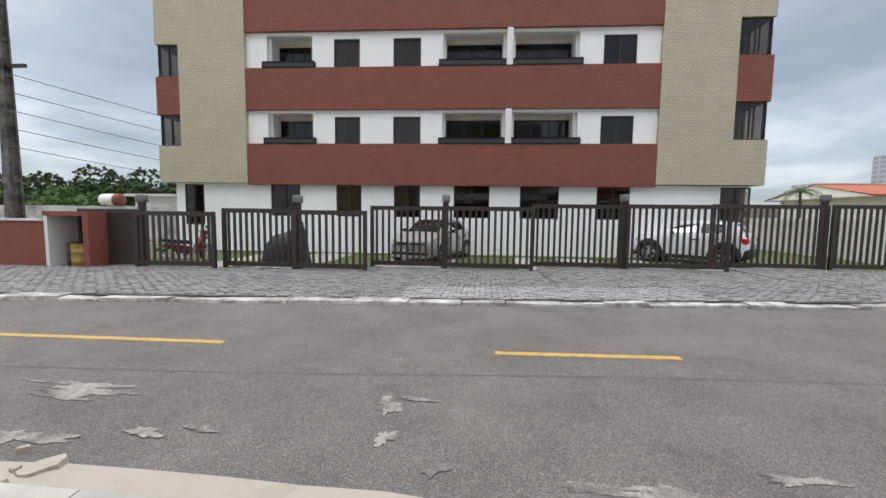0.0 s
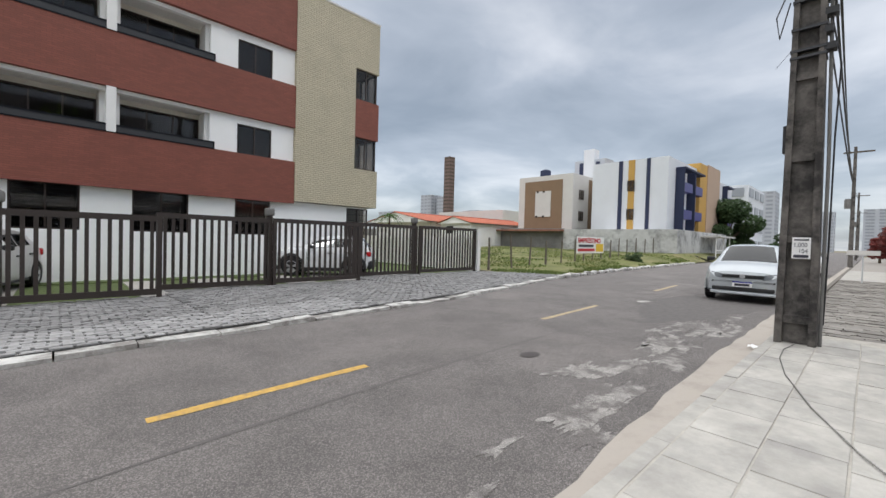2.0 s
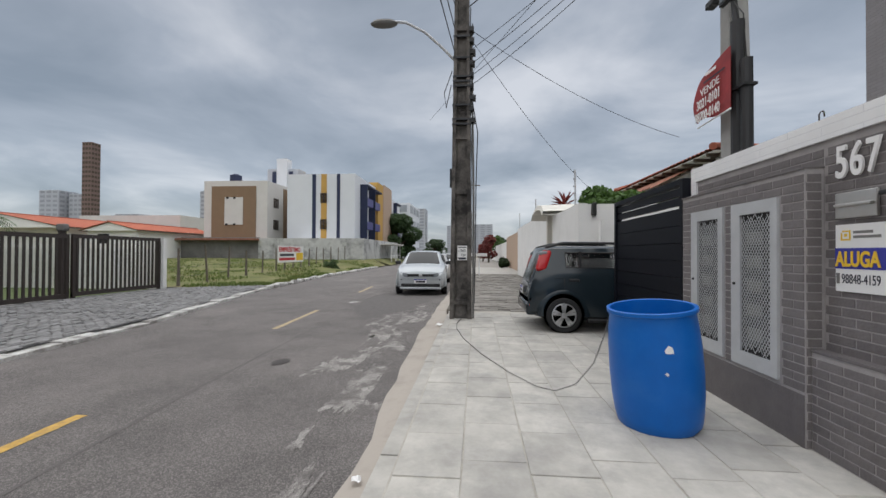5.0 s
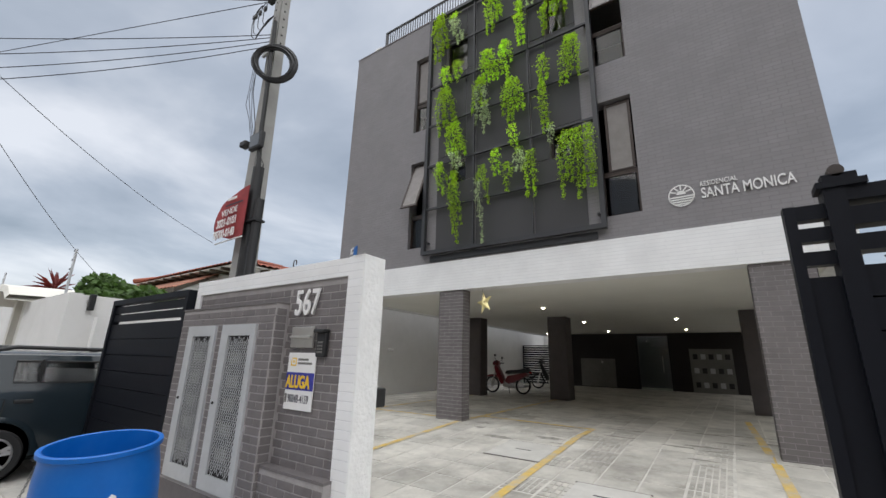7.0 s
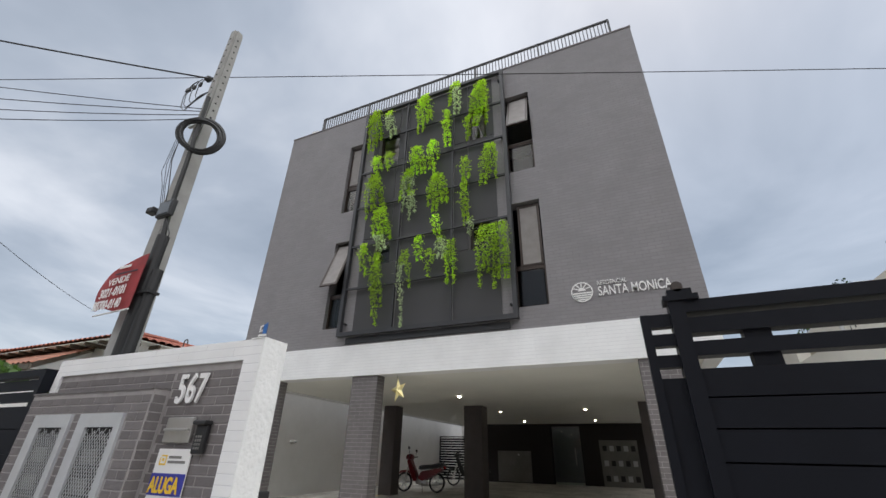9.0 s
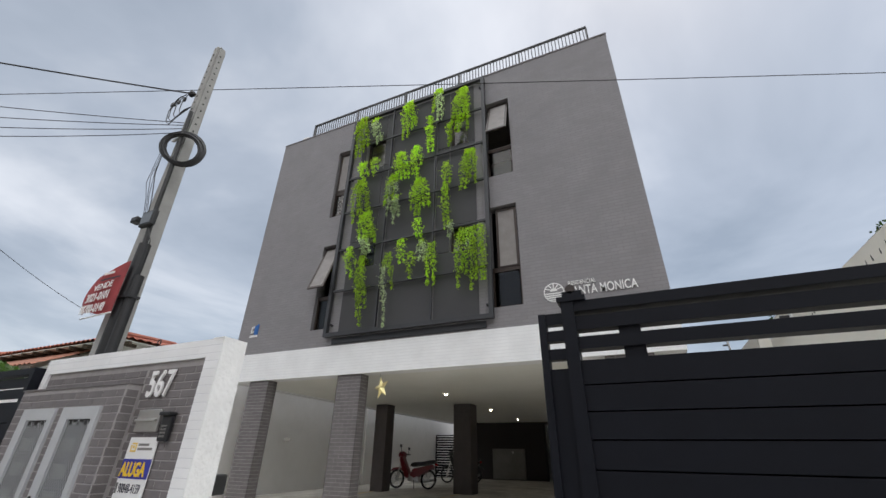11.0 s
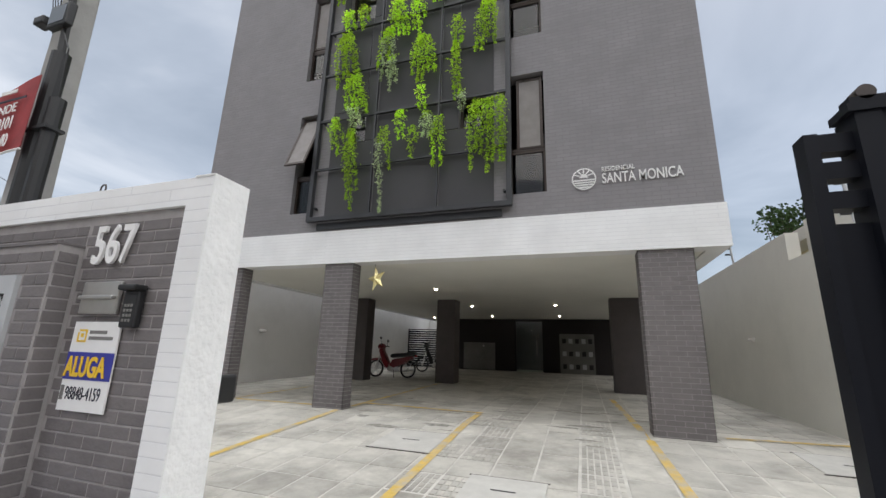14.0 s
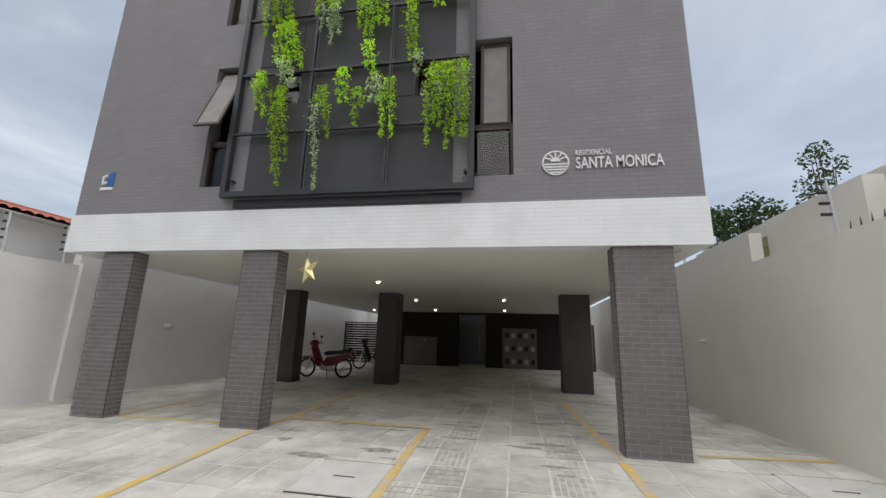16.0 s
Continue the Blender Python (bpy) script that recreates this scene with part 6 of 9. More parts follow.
words("phone_text", "98700-0140", 0.15, pose(0.31, 0.05, 0.03, 90, 0, 180), "label_white", bn, 0.002, stretch=0.66, bold=0.002)
part("logo_bar", boxes((-0.1, 0.10, 0.046, 0.052, 0.50, 0.53)), "label_white", bn)
part("logo_bar", boxes((-0.25, 0.13, 0.046, 0.052, 0.43, 0.445)), "ink", bn)
part("hem_rod", tube(bmesh.new(), [(0.34, 0.0, -0.005), (-0.32, 0.03, -0.005)], 0.009, 6), "label_white", bn)

A6 = (PA[0], PA[1], 0)
for i, (za, zb) in enumerate(((6.55, 6.62), (5.6, 6.0), (5.3, 5.95), (5.05, 5.88), (4.85, 5.8))):
    cable((PA[0] - 0.1, PA[1] - 0.15, za), (PB[0] + 0.12, PB[1] + 0.12, zb), 0.03 + 0.025 * i, 0.012 if i == 0 else 0.006)
cable((22, 4.2, 8.9), (-20, -11.6, 7.6), 0.15, 0.008)
cable((PA[0], PA[1] - 0.2, 6.1), (11.0, -4.0, 4.6), 0.25, 0.006)
cable((PA[0], PA[1] - 0.2, 5.9), (13.8, -2.6, 3.4), 0.25, 0.006)
FP = (47.0, 2.3)
for i in range(9):
    random.seed(i + 40)
    cable((PA[0] + 0.1, PA[1] - 0.22 + 0.04 * (i % 3), 4.2 + 0.35 * i), (FP[0], FP[1] - 0.3 + 0.08 * i, 5.6 + 0.35 * i + (1.2 if i > 6 else 0)), 0.5 + 0.1 * (i % 4), 0.011)
for i in range(3):
    cable((PA[0] - 0.1, PA[1] + 0.15, 5.6 + 0.5 * i), (-40, 5.5 + 0.4 * i, 7.2 + 0.5 * i), 0.8, 0.01)


# ---- vehicles ----
def wheel(parent, x, y, r, w, side, rim="alloy"):
    t = part("wheel", lathe(bmesh.new(), [(r * 0.70, -w / 2), (r * 0.93, -w / 2), (r, -w / 2 + 0.025), (r, w / 2 - 0.025), (r * 0.93, w / 2), (r * 0.70, w / 2)], 32, "y", (x, y, r), cap=False), "tyre", parent, "black tyre", smooth=True)
    o = y + side * (w / 2 - 0.012)
    bm = bmesh.new()
    lathe(bm, [(r * 0.73, -0.03 * side), (r * 0.71, 0.0), (r * 0.64, 0.006 * side), (r * 0.62, -0.03 * side)], 28, "y", (x, o, r), cap=False)
    lathe(bm, [(r * 0.16, -0.01 * side), (r * 0.16, 0.008 * side), (0.0, 0.012 * side)], 14, "y", (x, o, r))
    for k in range(5):
        a = 2 * math.pi * k / 5 + 0.3
        for da in (-0.16, 0.16):
            c0, c1 = (x + r * 0.14 * math.cos(a), r + r * 0.14 * math.sin(a)), (x + r * 0.66 * math.cos(a + da), r + r * 0.66 * math.sin(a + da))
            nx, nz = -math.sin(a) * r * 0.075, math.cos(a) * r * 0.075
            q = [(c0[0] - nx, c0[1] - nz), (c1[0] - nx, c1[1] - nz), (c1[0] + nx, c1[1] + nz), (c0[0] + nx, c0[1] + nz)]
            lo = [bm.verts.new((p[0], o - side * 0.015, p[1])) for p in q]
            hi = [bm.verts.new((p[0], o + side * 0.004, p[1])) for p in q]
            bm.faces.new(hi)
            for i in range(4):
                bm.faces.new((lo[i], lo[(i + 1) % 4], hi[(i + 1) % 4], hi[i]))
    part("rim", bm, rim, t, "silver rim")
    # flat black disc paints the shade behind the spokes
    part("rim_shade_disc", lathe(bmesh.new(), [(r * 0.70, -0.018 * side), (0.0, -0.018 * side)], 20, "y", (x, o, r)), "void", t)
    return t


def car(m, paint, W, stations, win, ends, wheels, label, style, clad=False, rails=False):
    """A hatchback. x runs from the nose (0) to the tail.
    stations: x, sill z, half width, belt z, belt half width, roof z, roof half width.
    win: pairs of station numbers between which a side window is open.
    ends: station numbers of cowl, roof front, roof rear, tail glass foot."""
    c = thing("car", m, label, "car", "parked cars")
    L = stations[-1][0]
    hw = W / 2
    def section(s):
        x, zb, w, zk, wk, zr, wr = s
        up = lambda t: (wk + (wr - wk) * t, zk + (zr - 0.05 - zk) * t)
        return [(0.0, zb), (w * 0.82, zb), (w * 0.965, zb + 0.07), (w, zb + 0.24), (w * 1.0, zb + (zk - zb) * 0.62), (wk + (w - wk) * 0.55, zk - 0.07), up(0.06), up(0.18), up(0.5), up(0.84), (wr - 0.015, zr - 0.035), (wr - 0.09, zr - 0.005), (wr * 0.5, zr + 0.012), (0.0, zr + 0.018)]
    half = [section(s) for s in stations]
    N = len(half[0])
    P = lambda i, j, s=1: Vector((stations[i][0], s * half[i][j][0], half[i][j][1]))
    bm = bmesh.new()
    vs = {}
    def vert(i, j, s):
        k = (i, j, 1 if j in (0, N - 1) else s)
        if k not in vs:
            vs[k] = bm.verts.new(P(i, j, s))
        return vs[k]
    cowl, rf, rr, tf = ends
    for i in range(len(stations) - 1):
        for j in range(N - 1):
            if any(a <= i < b for a, b in win) and j in (7, 8):
                continue
            for s in (1, -1):
                q = [vert(i, j, s), vert(i + 1, j, s), vert(i + 1, j + 1, s), vert(i, j + 1, s)]
                bm.faces.new(q if s > 0 else q[::-1])
    for i in (0, len(stations) - 1):
        for j in range(N - 1):
            a, b = vert(i, j, 1), vert(i, j + 1, 1)
            d, e = vert(i, j + 1, -1), vert(i, j, -1)
            f = list(dict.fromkeys((a, b, d, e)))
            if len(f) > 2:
                bm.faces.new(f)
    bmesh.ops.recalc_face_normals(bm, faces=bm.faces[:])
    me = bpy.data.meshes.new("body")
    bm.to_mesh(me); bm.free()
    me.materials.append(M[paint])
    for p in me.polygons:
        p.use_smooth = True
    me.set_sharp_from_angle(angle=radians(32))
    new("body", me).parent = c
    def skin(name, i0, i1, j0, j1, s, mm, lab="", proud=0.006, shrink=0.0, both=False):
        """A sheet that follows the body between two stations and two heights."""
        bm = bmesh.new()
        ids = list(range(i0, i1 + 1))
        js = list(range(j0, j1 + 1))
        rows = []
        for i in ids:
            row = [P(i, j, s) for j in js] + ([P(i, j, -s) for j in js[::-1][1 if js[-1] == N - 1 else 0:]] if both else [])
            rows.append(row)
        cen = sum((p for r in rows for p in r), Vector()) / sum(len(r) for r in rows)
        n = (rows[-1][0] - rows[0][0]).cross(rows[0][-1] - rows[0][0]).normalized()
        mid = Vector((L / 2, 0, 0.7))
        if n.dot(cen - mid) < 0:
            n = -n
        quadstrip(bm, [[p + n * proud + (cen - p) * shrink for p in r] for r in rows])
        g = bmesh.ops.extrude_face_region(bm, geom=bm.faces[:])
        for v in [v for v in g["geom"] if isinstance(v, bmesh.types.BMVert)]:
            v.co += n * 0.006
        return part(name, bm, mm, c, lab, smooth=True)
    skin("windscreen", cowl, rf, 9, N - 1, 1, "car_glass", "dark reflecting windscreen", 0.004, 0.05, True)
    skin("rear_window", rr, tf, 8, N - 1, 1, "car_glass", "dark rear window", 0.004, 0.10, True)
    zk = lambda x: float(np.interp(x, [q[0] for q in stations], [q[3] for q in stations]))
    xa, xb = stations[win[0][0]][0], stations[win[-1][1]][0]
    part("cabin_tub", rounded(xa - 0.25, xb + 0.5, -hw * 0.80, hw * 0.80, 0.5, zk(xa) - 0.02, 0.03), "black_plastic", c, "dark cabin lining")
    for s in (1, -1):
        for a, b in win:
            ring = [P(a, 7, s), P(b, 7, s), P(b, 8, s), P(b, 9, s), P(a, 9, s), P(a, 8, s)]
            bm = bmesh.new()
            q0 = [bm.verts.new(p - Vector((0, s * 0.010, 0))) for p in ring]
            q1 = [bm.verts.new(p - Vector((0, s * 0.016, 0))) for p in ring]
            bm.faces.new(q0); bm.faces.new(q1[::-1])
            part("side_window", bm, "car_side_glass", c, "clear side window")
            part("window_seal", tube(bmesh.new(), [p for p in ring] + ring[:1], 0.013, 6), "black_plastic", c, "black window seal")
        for xs_ in (xa + 0.42, xb - 0.25):
            z = zk(xs_)
            part("seat_back", rounded(xs_, xs_ + 0.13, s * 0.16, s * 0.60, z - 0.2, z + 0.16, 0.04, 2), "black_plastic", c)
            part("headrest", rounded(xs_ + 0.02, xs_ + 0.11, s * 0.28, s * 0.48, z + 0.17, z + 0.32, 0.03, 2), "black_plastic", c)
        mx = stations[cowl][0] + 0.42
        part("wing_mirror", rounded(mx, mx + 0.11, s * hw * 0.97, s * (hw + 0.17), zk(mx) + 0.02, zk(mx) + 0.15, 0.035, 2), "black_plastic", c, smooth=True)
        for xh in [stations[b][0] - 0.13 for a, b in win]:
            part("door_handle", rounded(xh - 0.09, xh + 0.09, s * (hw * 0.965), s * (hw * 0.965 + 0.03), zk(xh) - 0.175, zk(xh) - 0.13, 0.012), "black_plastic", c, "dark door handle")
        for xd in [stations[win[0][0]][0] - 0.12] + [stations[b][0] + 0.04 for a, b in win]:
            part("door_gap", boxes((xd - 0.005, xd + 0.005, s * hw * 0.96, s * (hw + 0.003), 0.34, zk(xd) - 0.12)), "void", c)
        part("sill", rounded(wheels[0] + 0.4, wheels[1] - 0.4, s * hw * 0.93, s * (hw + 0.006), 0.19, 0.32 if clad else 0.25, 0.02), "black_plastic", c)
        if rails:
            za, xr0, xr1 = stations[rf + 1][5], stations[rf + 1][0], stations[rr][0]
            wr = stations[rf + 1][6] - 0.05
            part("roof_rail", tube(bmesh.new(), [(xr0, s * wr, za - 0.01), (xr0 + 0.12, s * wr, za + 0.05), (xr1 - 0.35, s * wr, za + 0.055), (xr1 - 0.05, s * wr, za - 0.02)], 0.026, 8), "black_plastic", c, "thick black roof rail", smooth=True)
        for xw in wheels[:2]:
            r = wheels[2]
            bm = bmesh.new()
            quadstrip(bm, [[(xw + q * math.cos(a), s * (hw - 0.006 + o), r + 0.03 + q * math.sin(a)) for q, o in ((r + 0.15, -0.02), (r + 0.09, 0.016), (r + 0.05, 0.018), (r + 0.045, -0.03))] for a in np.linspace(-0.12, math.pi + 0.12, 28)])
            part("wheel_arch", bm, "black_plastic" if clad else paint, c, smooth=True)
            # body is not cut out: a black disc stands for the shaded wheel recess
            part("wheel_shade_disc", lathe(bmesh.new(), [(r + 0.045, 0.0), (0.0, 0.0)], 28, "y", (xw, s * (hw + 0.002), r + 0.03)), "void", c)
            wheel(c, xw, s * (hw - 0.068), r, 0.19, s)
        if style["tall_lamps"]:
            for nm, mm, za, zb, xo in (("tail_light", "lamp_red", 1.06, 1.42, 0.0), ("lamp_insert", "lamp_clear", 1.33, 1.41, 0.008)):
                bm = rounded(L - 0.33 + 8 * xo, L - 0.13 + xo, s * 0.54, s * (0.752 + xo * 0.3), za, zb, 0.05 if xo == 0 else 0.03, 3)
                for v in bm.verts:
                    h = v.co.z - 1.06
                    v.co.y -= s * h * 0.30
                    v.co.x -= h * 0.30
                part(nm, bm, mm, c, "tall red tail light" if xo == 0 else "pale lamp insert", smooth=True)
            part("quarter_bar", boxes((stations[win[-1][1]][0] - 0.26, stations[win[-1][1]][0] - 0.235, s * 0.60, s * 0.765, zk(3.0) + 0.07, 1.40)), "black_plastic", c)
            part("reflector", rounded(L - 0.12, L - 0.02, s * hw * 0.78, s * hw * 0.90, 0.42, 0.50, 0.01), "lamp_red", c)
            part("fuel_flap", rounded(L - 0.62, L - 0.44, s * hw * 0.955, s * (hw * 0.982), 0.80, 0.96, 0.01), paint, c)
        else:
            part("tail_light", rounded(L - 0.20, L - 0.015, s * hw * 0.62, s * hw * 0.93, 0.76, 0.96, 0.05, 3), "lamp_red", c, "red tail light", smooth=True)
        # swept headlight on the nose corner
        bm = bmesh.new()
        zl = style["lamp_z"]
        q = [(-0.012, 0.40, zl), (0.03, 0.62, zl + 0.02), (0.17, 0.745, zl + 0.07), (0.30, 0.775, zl + 0.165), (0.10, 0.68, zl + 0.15), (0.02, 0.44, zl + 0.115)]
        k = hw / 0.83
        bm.faces.new([bm.verts.new((x - 0.012, s * y * k, z)) for x, y, z in q])
        g = bmesh.ops.extrude_face_region(bm, geom=bm.faces[:])
        for v in [v for v in g["geom"] if isinstance(v, bmesh.types.BMVert)]:
            v.co += Vector((0.10, -s * 0.05, -0.01))
        part("headlight", bm, "lamp_clear", c, "swept clear headlight")
    zl = style["lamp_z"]
    part("grille", rounded(-0.032, 0.08, -0.42 * hw / 0.83, 0.42 * hw / 0.83, zl + 0.02, zl + 0.10, 0.012), "black_plastic", c, "black grille")
    part("badge", lathe(bmesh.new(), [(0.056, -0.046), (0.050, -0.040), (0.0, -0.040)], 20, "x", (0, 0, zl + 0.06)), "alloy", c)
    part("air_intake", rounded(-0.024, 0.10, -hw * 0.76, hw * 0.76, 0.29, 0.39, 0.03), "black_plastic", c, "black lower intake")
    part("front_lip", rounded(-0.03, 0.10, -hw * 0.80, hw * 0.80, 0.20, 0.275, 0.03), "black_plastic" if clad else paint, c, smooth=True)
    part("wiper", tube(bmesh.new(), [(stations[cowl][0] + 0.06, -0.5, stations[cowl][5] + 0.035), (stations[cowl][0] + 0.13, 0.35, stations[cowl][5] + 0.075)], 0.009, 5), "black_plastic", c)
    part("rear_bumper", rounded(L - 0.16, L + 0.03, -hw * 0.90, hw * 0.90, 0.28, 0.60 if clad else 0.50, 0.05, 3), "black_plastic" if clad else paint, c, smooth=True)
    for xp, face, zp in ((-0.050, -1, 0.40), (L + 0.034, 1, 0.62)):
        p = part("licence_plate", boxes((xp - 0.004, xp + 0.004, -0.2, 0.2, zp, zp + 0.13)), "label_white", c, "white licence plate")
        part("plate_band", boxes((xp + face * 0.004, xp + face * 0.006, -0.2, 0.2, zp + 0.10, zp + 0.13)), "sign_blue", p)
        part("plate_bar", boxes((xp + face * 0.004, xp + face * 0.006, -0.15, 0.15, zp + 0.025, zp + 0.08)), "ink", p)
    return c


LOW = [(0.0, 0.30, 0.60, 0.62, 0.58, 0.64, 0.50), (0.05, 0.24, 0.71, 0.73, 0.69, 0.76, 0.60), (0.30, 0.19, 0.80, 0.84, 0.76, 0.885, 0.66), (0.65, 0.18, 0.83, 0.91, 0.78, 0.955, 0.69), (1.0, 0.18, 0.83, 0.95, 0.785, 0.99, 0.70),
       (1.42, 0.18, 0.83, 0.955, 0.79, 1.26, 0.63), (1.72, 0.18, 0.83, 0.96, 0.79, 1.41, 0.58), (2.35, 0.18, 0.83, 0.97, 0.79, 1.455, 0.575), (2.43, 0.18, 0.83, 0.975, 0.79, 1.455, 0.575), (3.05, 0.18, 0.83, 1.0, 0.785, 1.43, 0.565),
       (3.42, 0.20, 0.81, 1.02, 0.76, 1.37, 0.545), (3.72, 0.24, 0.77, 1.0, 0.72, 1.06, 0.62), (3.83, 0.28, 0.73, 0.86, 0.69, 0.90, 0.60), (3.87, 0.34, 0.68, 0.70, 0.64, 0.74, 0.56)]
TALL = [(0.0, 0.32, 0.60, 0.68, 0.58, 0.70, 0.50), (0.06, 0.24, 0.71, 0.80, 0.69, 0.83, 0.60), (0.30, 0.20, 0.78, 0.90, 0.75, 0.94, 0.66), (0.55, 0.20, 0.81, 0.96, 0.77, 1.0, 0.69), (0.80, 0.20, 0.82, 1.0, 0.775, 1.04, 0.70),
        (1.12, 0.20, 0.82, 1.02, 0.78, 1.28, 0.65), (1.42, 0.20, 0.82, 1.03, 0.78, 1.44, 0.62), (1.98, 0.20, 0.82, 1.04, 0.78, 1.495, 0.62), (2.06, 0.20, 0.82, 1.04, 0.78, 1.495, 0.62), (3.12, 0.20, 0.82, 1.06, 0.78, 1.49, 0.615),
        (3.32, 0.21, 0.82, 1.06, 0.775, 1.485, 0.61), (3.50, 0.23, 0.81, 1.04, 0.755, 1.455, 0.59), (3.655, 0.27, 0.785, 0.98, 0.73, 1.04, 0.66), (3.72, 0.29, 0.765, 0.80, 0.73, 0.88, 0.66), (3.77, 0.34, 0.73, 0.60, 0.70, 0.66, 0.62)]
LOW_WIN, LOW_ENDS, LOW_STYLE = [(5, 7), (8, 9)], (4, 6, 10, 11), {"tall_lamps": False, "lamp_z": 0.60}
TALL_WIN, TALL_ENDS, TALL_STYLE = [(5, 7), (8, 9)], (4, 6, 11, 12), {"tall_lamps": True, "lamp_z": 0.68}
# silver-white hatchback at the kerb, nose towards the walker
car(pose(13.4, 3.52, -0.12, 0, 0, 4) @ Matrix.Scale(1.08, 4), "car_pale", 1.66, LOW, LOW_WIN, LOW_ENDS, (0.70, 3.16, 0.30), "pale silver hatchback parked at the kerb", LOW_STYLE)
car(pose(19.2, 3.7, -0.12, 0, 0, 3), "car_silver", 1.66, LOW, LOW_WIN, LOW_ENDS, (0.70, 3.16, 0.30), "grey hatchback parked further along the kerb", LOW_STYLE)
car(pose(29.5, 3.7, -0.12, 0, 0, 2), "car_white", 1.66, LOW, LOW_WIN, LOW_ENDS, (0.70, 3.16, 0.30), "white car far along the kerb", LOW_STYLE)
# tall slate-coloured hatchback half inside the neighbour's gateway, tail to the street
car(pose(7.30, -3.10, 0.0, 0, 0, 90), "car_slate", 1.64, TALL, TALL_WIN, TALL_ENDS, (0.79, 3.17, 0.30), "dark slate hatchback backing out of the neighbour's gateway", TALL_STYLE, rails=True)
# grey car in the yard opposite, nose to the gates
car(pose(-2.05, 13.95, -0.22, 0, 0, 74) @ Matrix.Scale(1.05, 4), "car_silver", 1.70, LOW, LOW_WIN, LOW_ENDS, (0.70, 3.16, 0.30), "silver hatchback parked behind the gates facing out", LOW_STYLE)
# white small crossover in the yard, tail to the street
CROSS = [(a * 0.93, b + 0.06, w, zk + 0.05, wk, zr + 0.06, wr) for a, b, w, zk, wk, zr, wr in LOW]
car(pose(6.85, 17.95, -0.22, 0, 0, -40) @ Matrix.Scale(1.05, 4), "car_white", 1.68, CROSS, LOW_WIN, LOW_ENDS, (0.64, 2.94, 0.33), "white small crossover parked behind the gates", {"tall_lamps": False, "lamp_z": 0.68}, clad=True)


def motorbike(m, paint, label):
    b = thing("motorbike", m, label, "motorbike", "motorbikes in the garage")
    for x in (-0.6, 0.6):
        w = part("wheel", lathe(bmesh.new(), [(0.235, -0.035), (0.28, -0.03), (0.29, 0.0), (0.28, 0.03), (0.235, 0.035)], 28, "y", (x, 0, 0.29), cap=False), "tyre", b, smooth=True)
        bm = bmesh.new()
        for k in range(6):
            a = math.pi * k / 3
            tube(bm, [(x, 0, 0.29), (x + 0.235 * math.cos(a), 0, 0.29 + 0.235 * math.sin(a))], 0.012, 5)
        part("spoke", bm, "alloy", w)
        part("hub", lathe(bmesh.new(), [(0.05, -0.05), (0.05, 0.05)], 12, "y", (x, 0, 0.29)), "steel", w)
    part("fork", tube(bmesh.new(), [(0.6, 0.06, 0.29), (0.40, 0.06, 0.92)], 0.022, 8), "steel", b)
    part("fork", tube(bmesh.new(), [(0.6, -0.06, 0.29), (0.40, -0.06, 0.92)], 0.022, 8), "steel", b)
    def hull(name, pts, hw, mm):
        bm = bmesh.new()
        A = [bm.verts.new((x, -hw, z)) for x, z in pts]; B = [bm.verts.new((x, hw, z)) for x, z in pts]
        n = len(pts)
        bm.faces.new(A); bm.faces.new(B[::-1])
        for k in range(n):
            bm.faces.new((A[k], A[(k + 1) % n], B[(k + 1) % n], B[k]))
        bmesh.ops.recalc_face_normals(bm, faces=bm.faces[:])
        bmesh.ops.bevel(bm, geom=bm.edges[:], offset=0.018, segments=2, affect="EDGES")
        part(name, bm, mm, b, smooth=True)
    hull("leg_shield", [(0.50, 0.90), (0.40, 0.98), (0.16, 0.55), (0.08, 0.34), (0.20, 0.30), (0.34, 0.52)], 0.15, paint)
    hull("front_mudguard", [(0.88, 0.50), (0.74, 0.62), (0.48, 0.64), (0.36, 0.50), (0.46, 0.57), (0.72, 0.56)], 0.06, paint)
    hull("head_cowl", [(0.56, 0.95), (0.52, 1.10), (0.36, 1.12), (0.34, 0.96)], 0.12, paint)
    hull("body_side", [(0.08, 0.38), (-0.04, 0.60), (-0.76, 0.73), (-0.82, 0.66), (-0.45, 0.46), (-0.1, 0.30)], 0.115, paint)
    hull("seat", [(0.06, 0.66), (0.03, 0.76), (-0.10, 0.79), (-0.45, 0.81), (-0.62, 0.85), (-0.86, 0.87), (-0.88, 0.80), (-0.45, 0.71)], 0.135, "black_plastic")
    hull("engine", [(0.14, 0.22), (0.16, 0.42), (-0.2, 0.44), (-0.26, 0.24)], 0.10, "steel")
    hull("rear_mudguard", [(-0.70, 0.62), (-0.95, 0.56), (-0.97, 0.46), (-0.86, 0.56)], 0.06, "black_plastic")
    part("exhaust", tube(bmesh.new(), [(0.05, -0.13, 0.22), (-0.4, -0.16, 0.24), (-0.85, -0.17, 0.32)], 0.035, 10, 0.045), "steel", b)
    part("handlebar", tube(bmesh.new(), [(0.32, -0.34, 1.08), (0.42, -0.12, 1.04), (0.42, 0.12, 1.04), (0.32, 0.34, 1.08)], 0.016, 8), "black_plastic", b)
    for s in (-1, 1):
        part("mirror", tube(bmesh.new(), [(0.36, s * 0.24, 1.07), (0.38, s * 0.30, 1.24)], 0.007, 6), "black_plastic", b)
        part("mirror_head", rounded(0.36, 0.39, s * 0.25, s * 0.37, 1.23, 1.31, 0.012), "black_plastic", b)
    part("headlamp", lathe(bmesh.new(), [(0.0, 0.60), (0.06, 0.585), (0.075, 0.55)], 14, "x", (0, 0, 1.02)), "lamp_clear", b)
    part("tail_lamp", rounded(-0.90, -0.84, -0.07, 0.07, 0.70, 0.77, 0.015), "lamp_red", b)
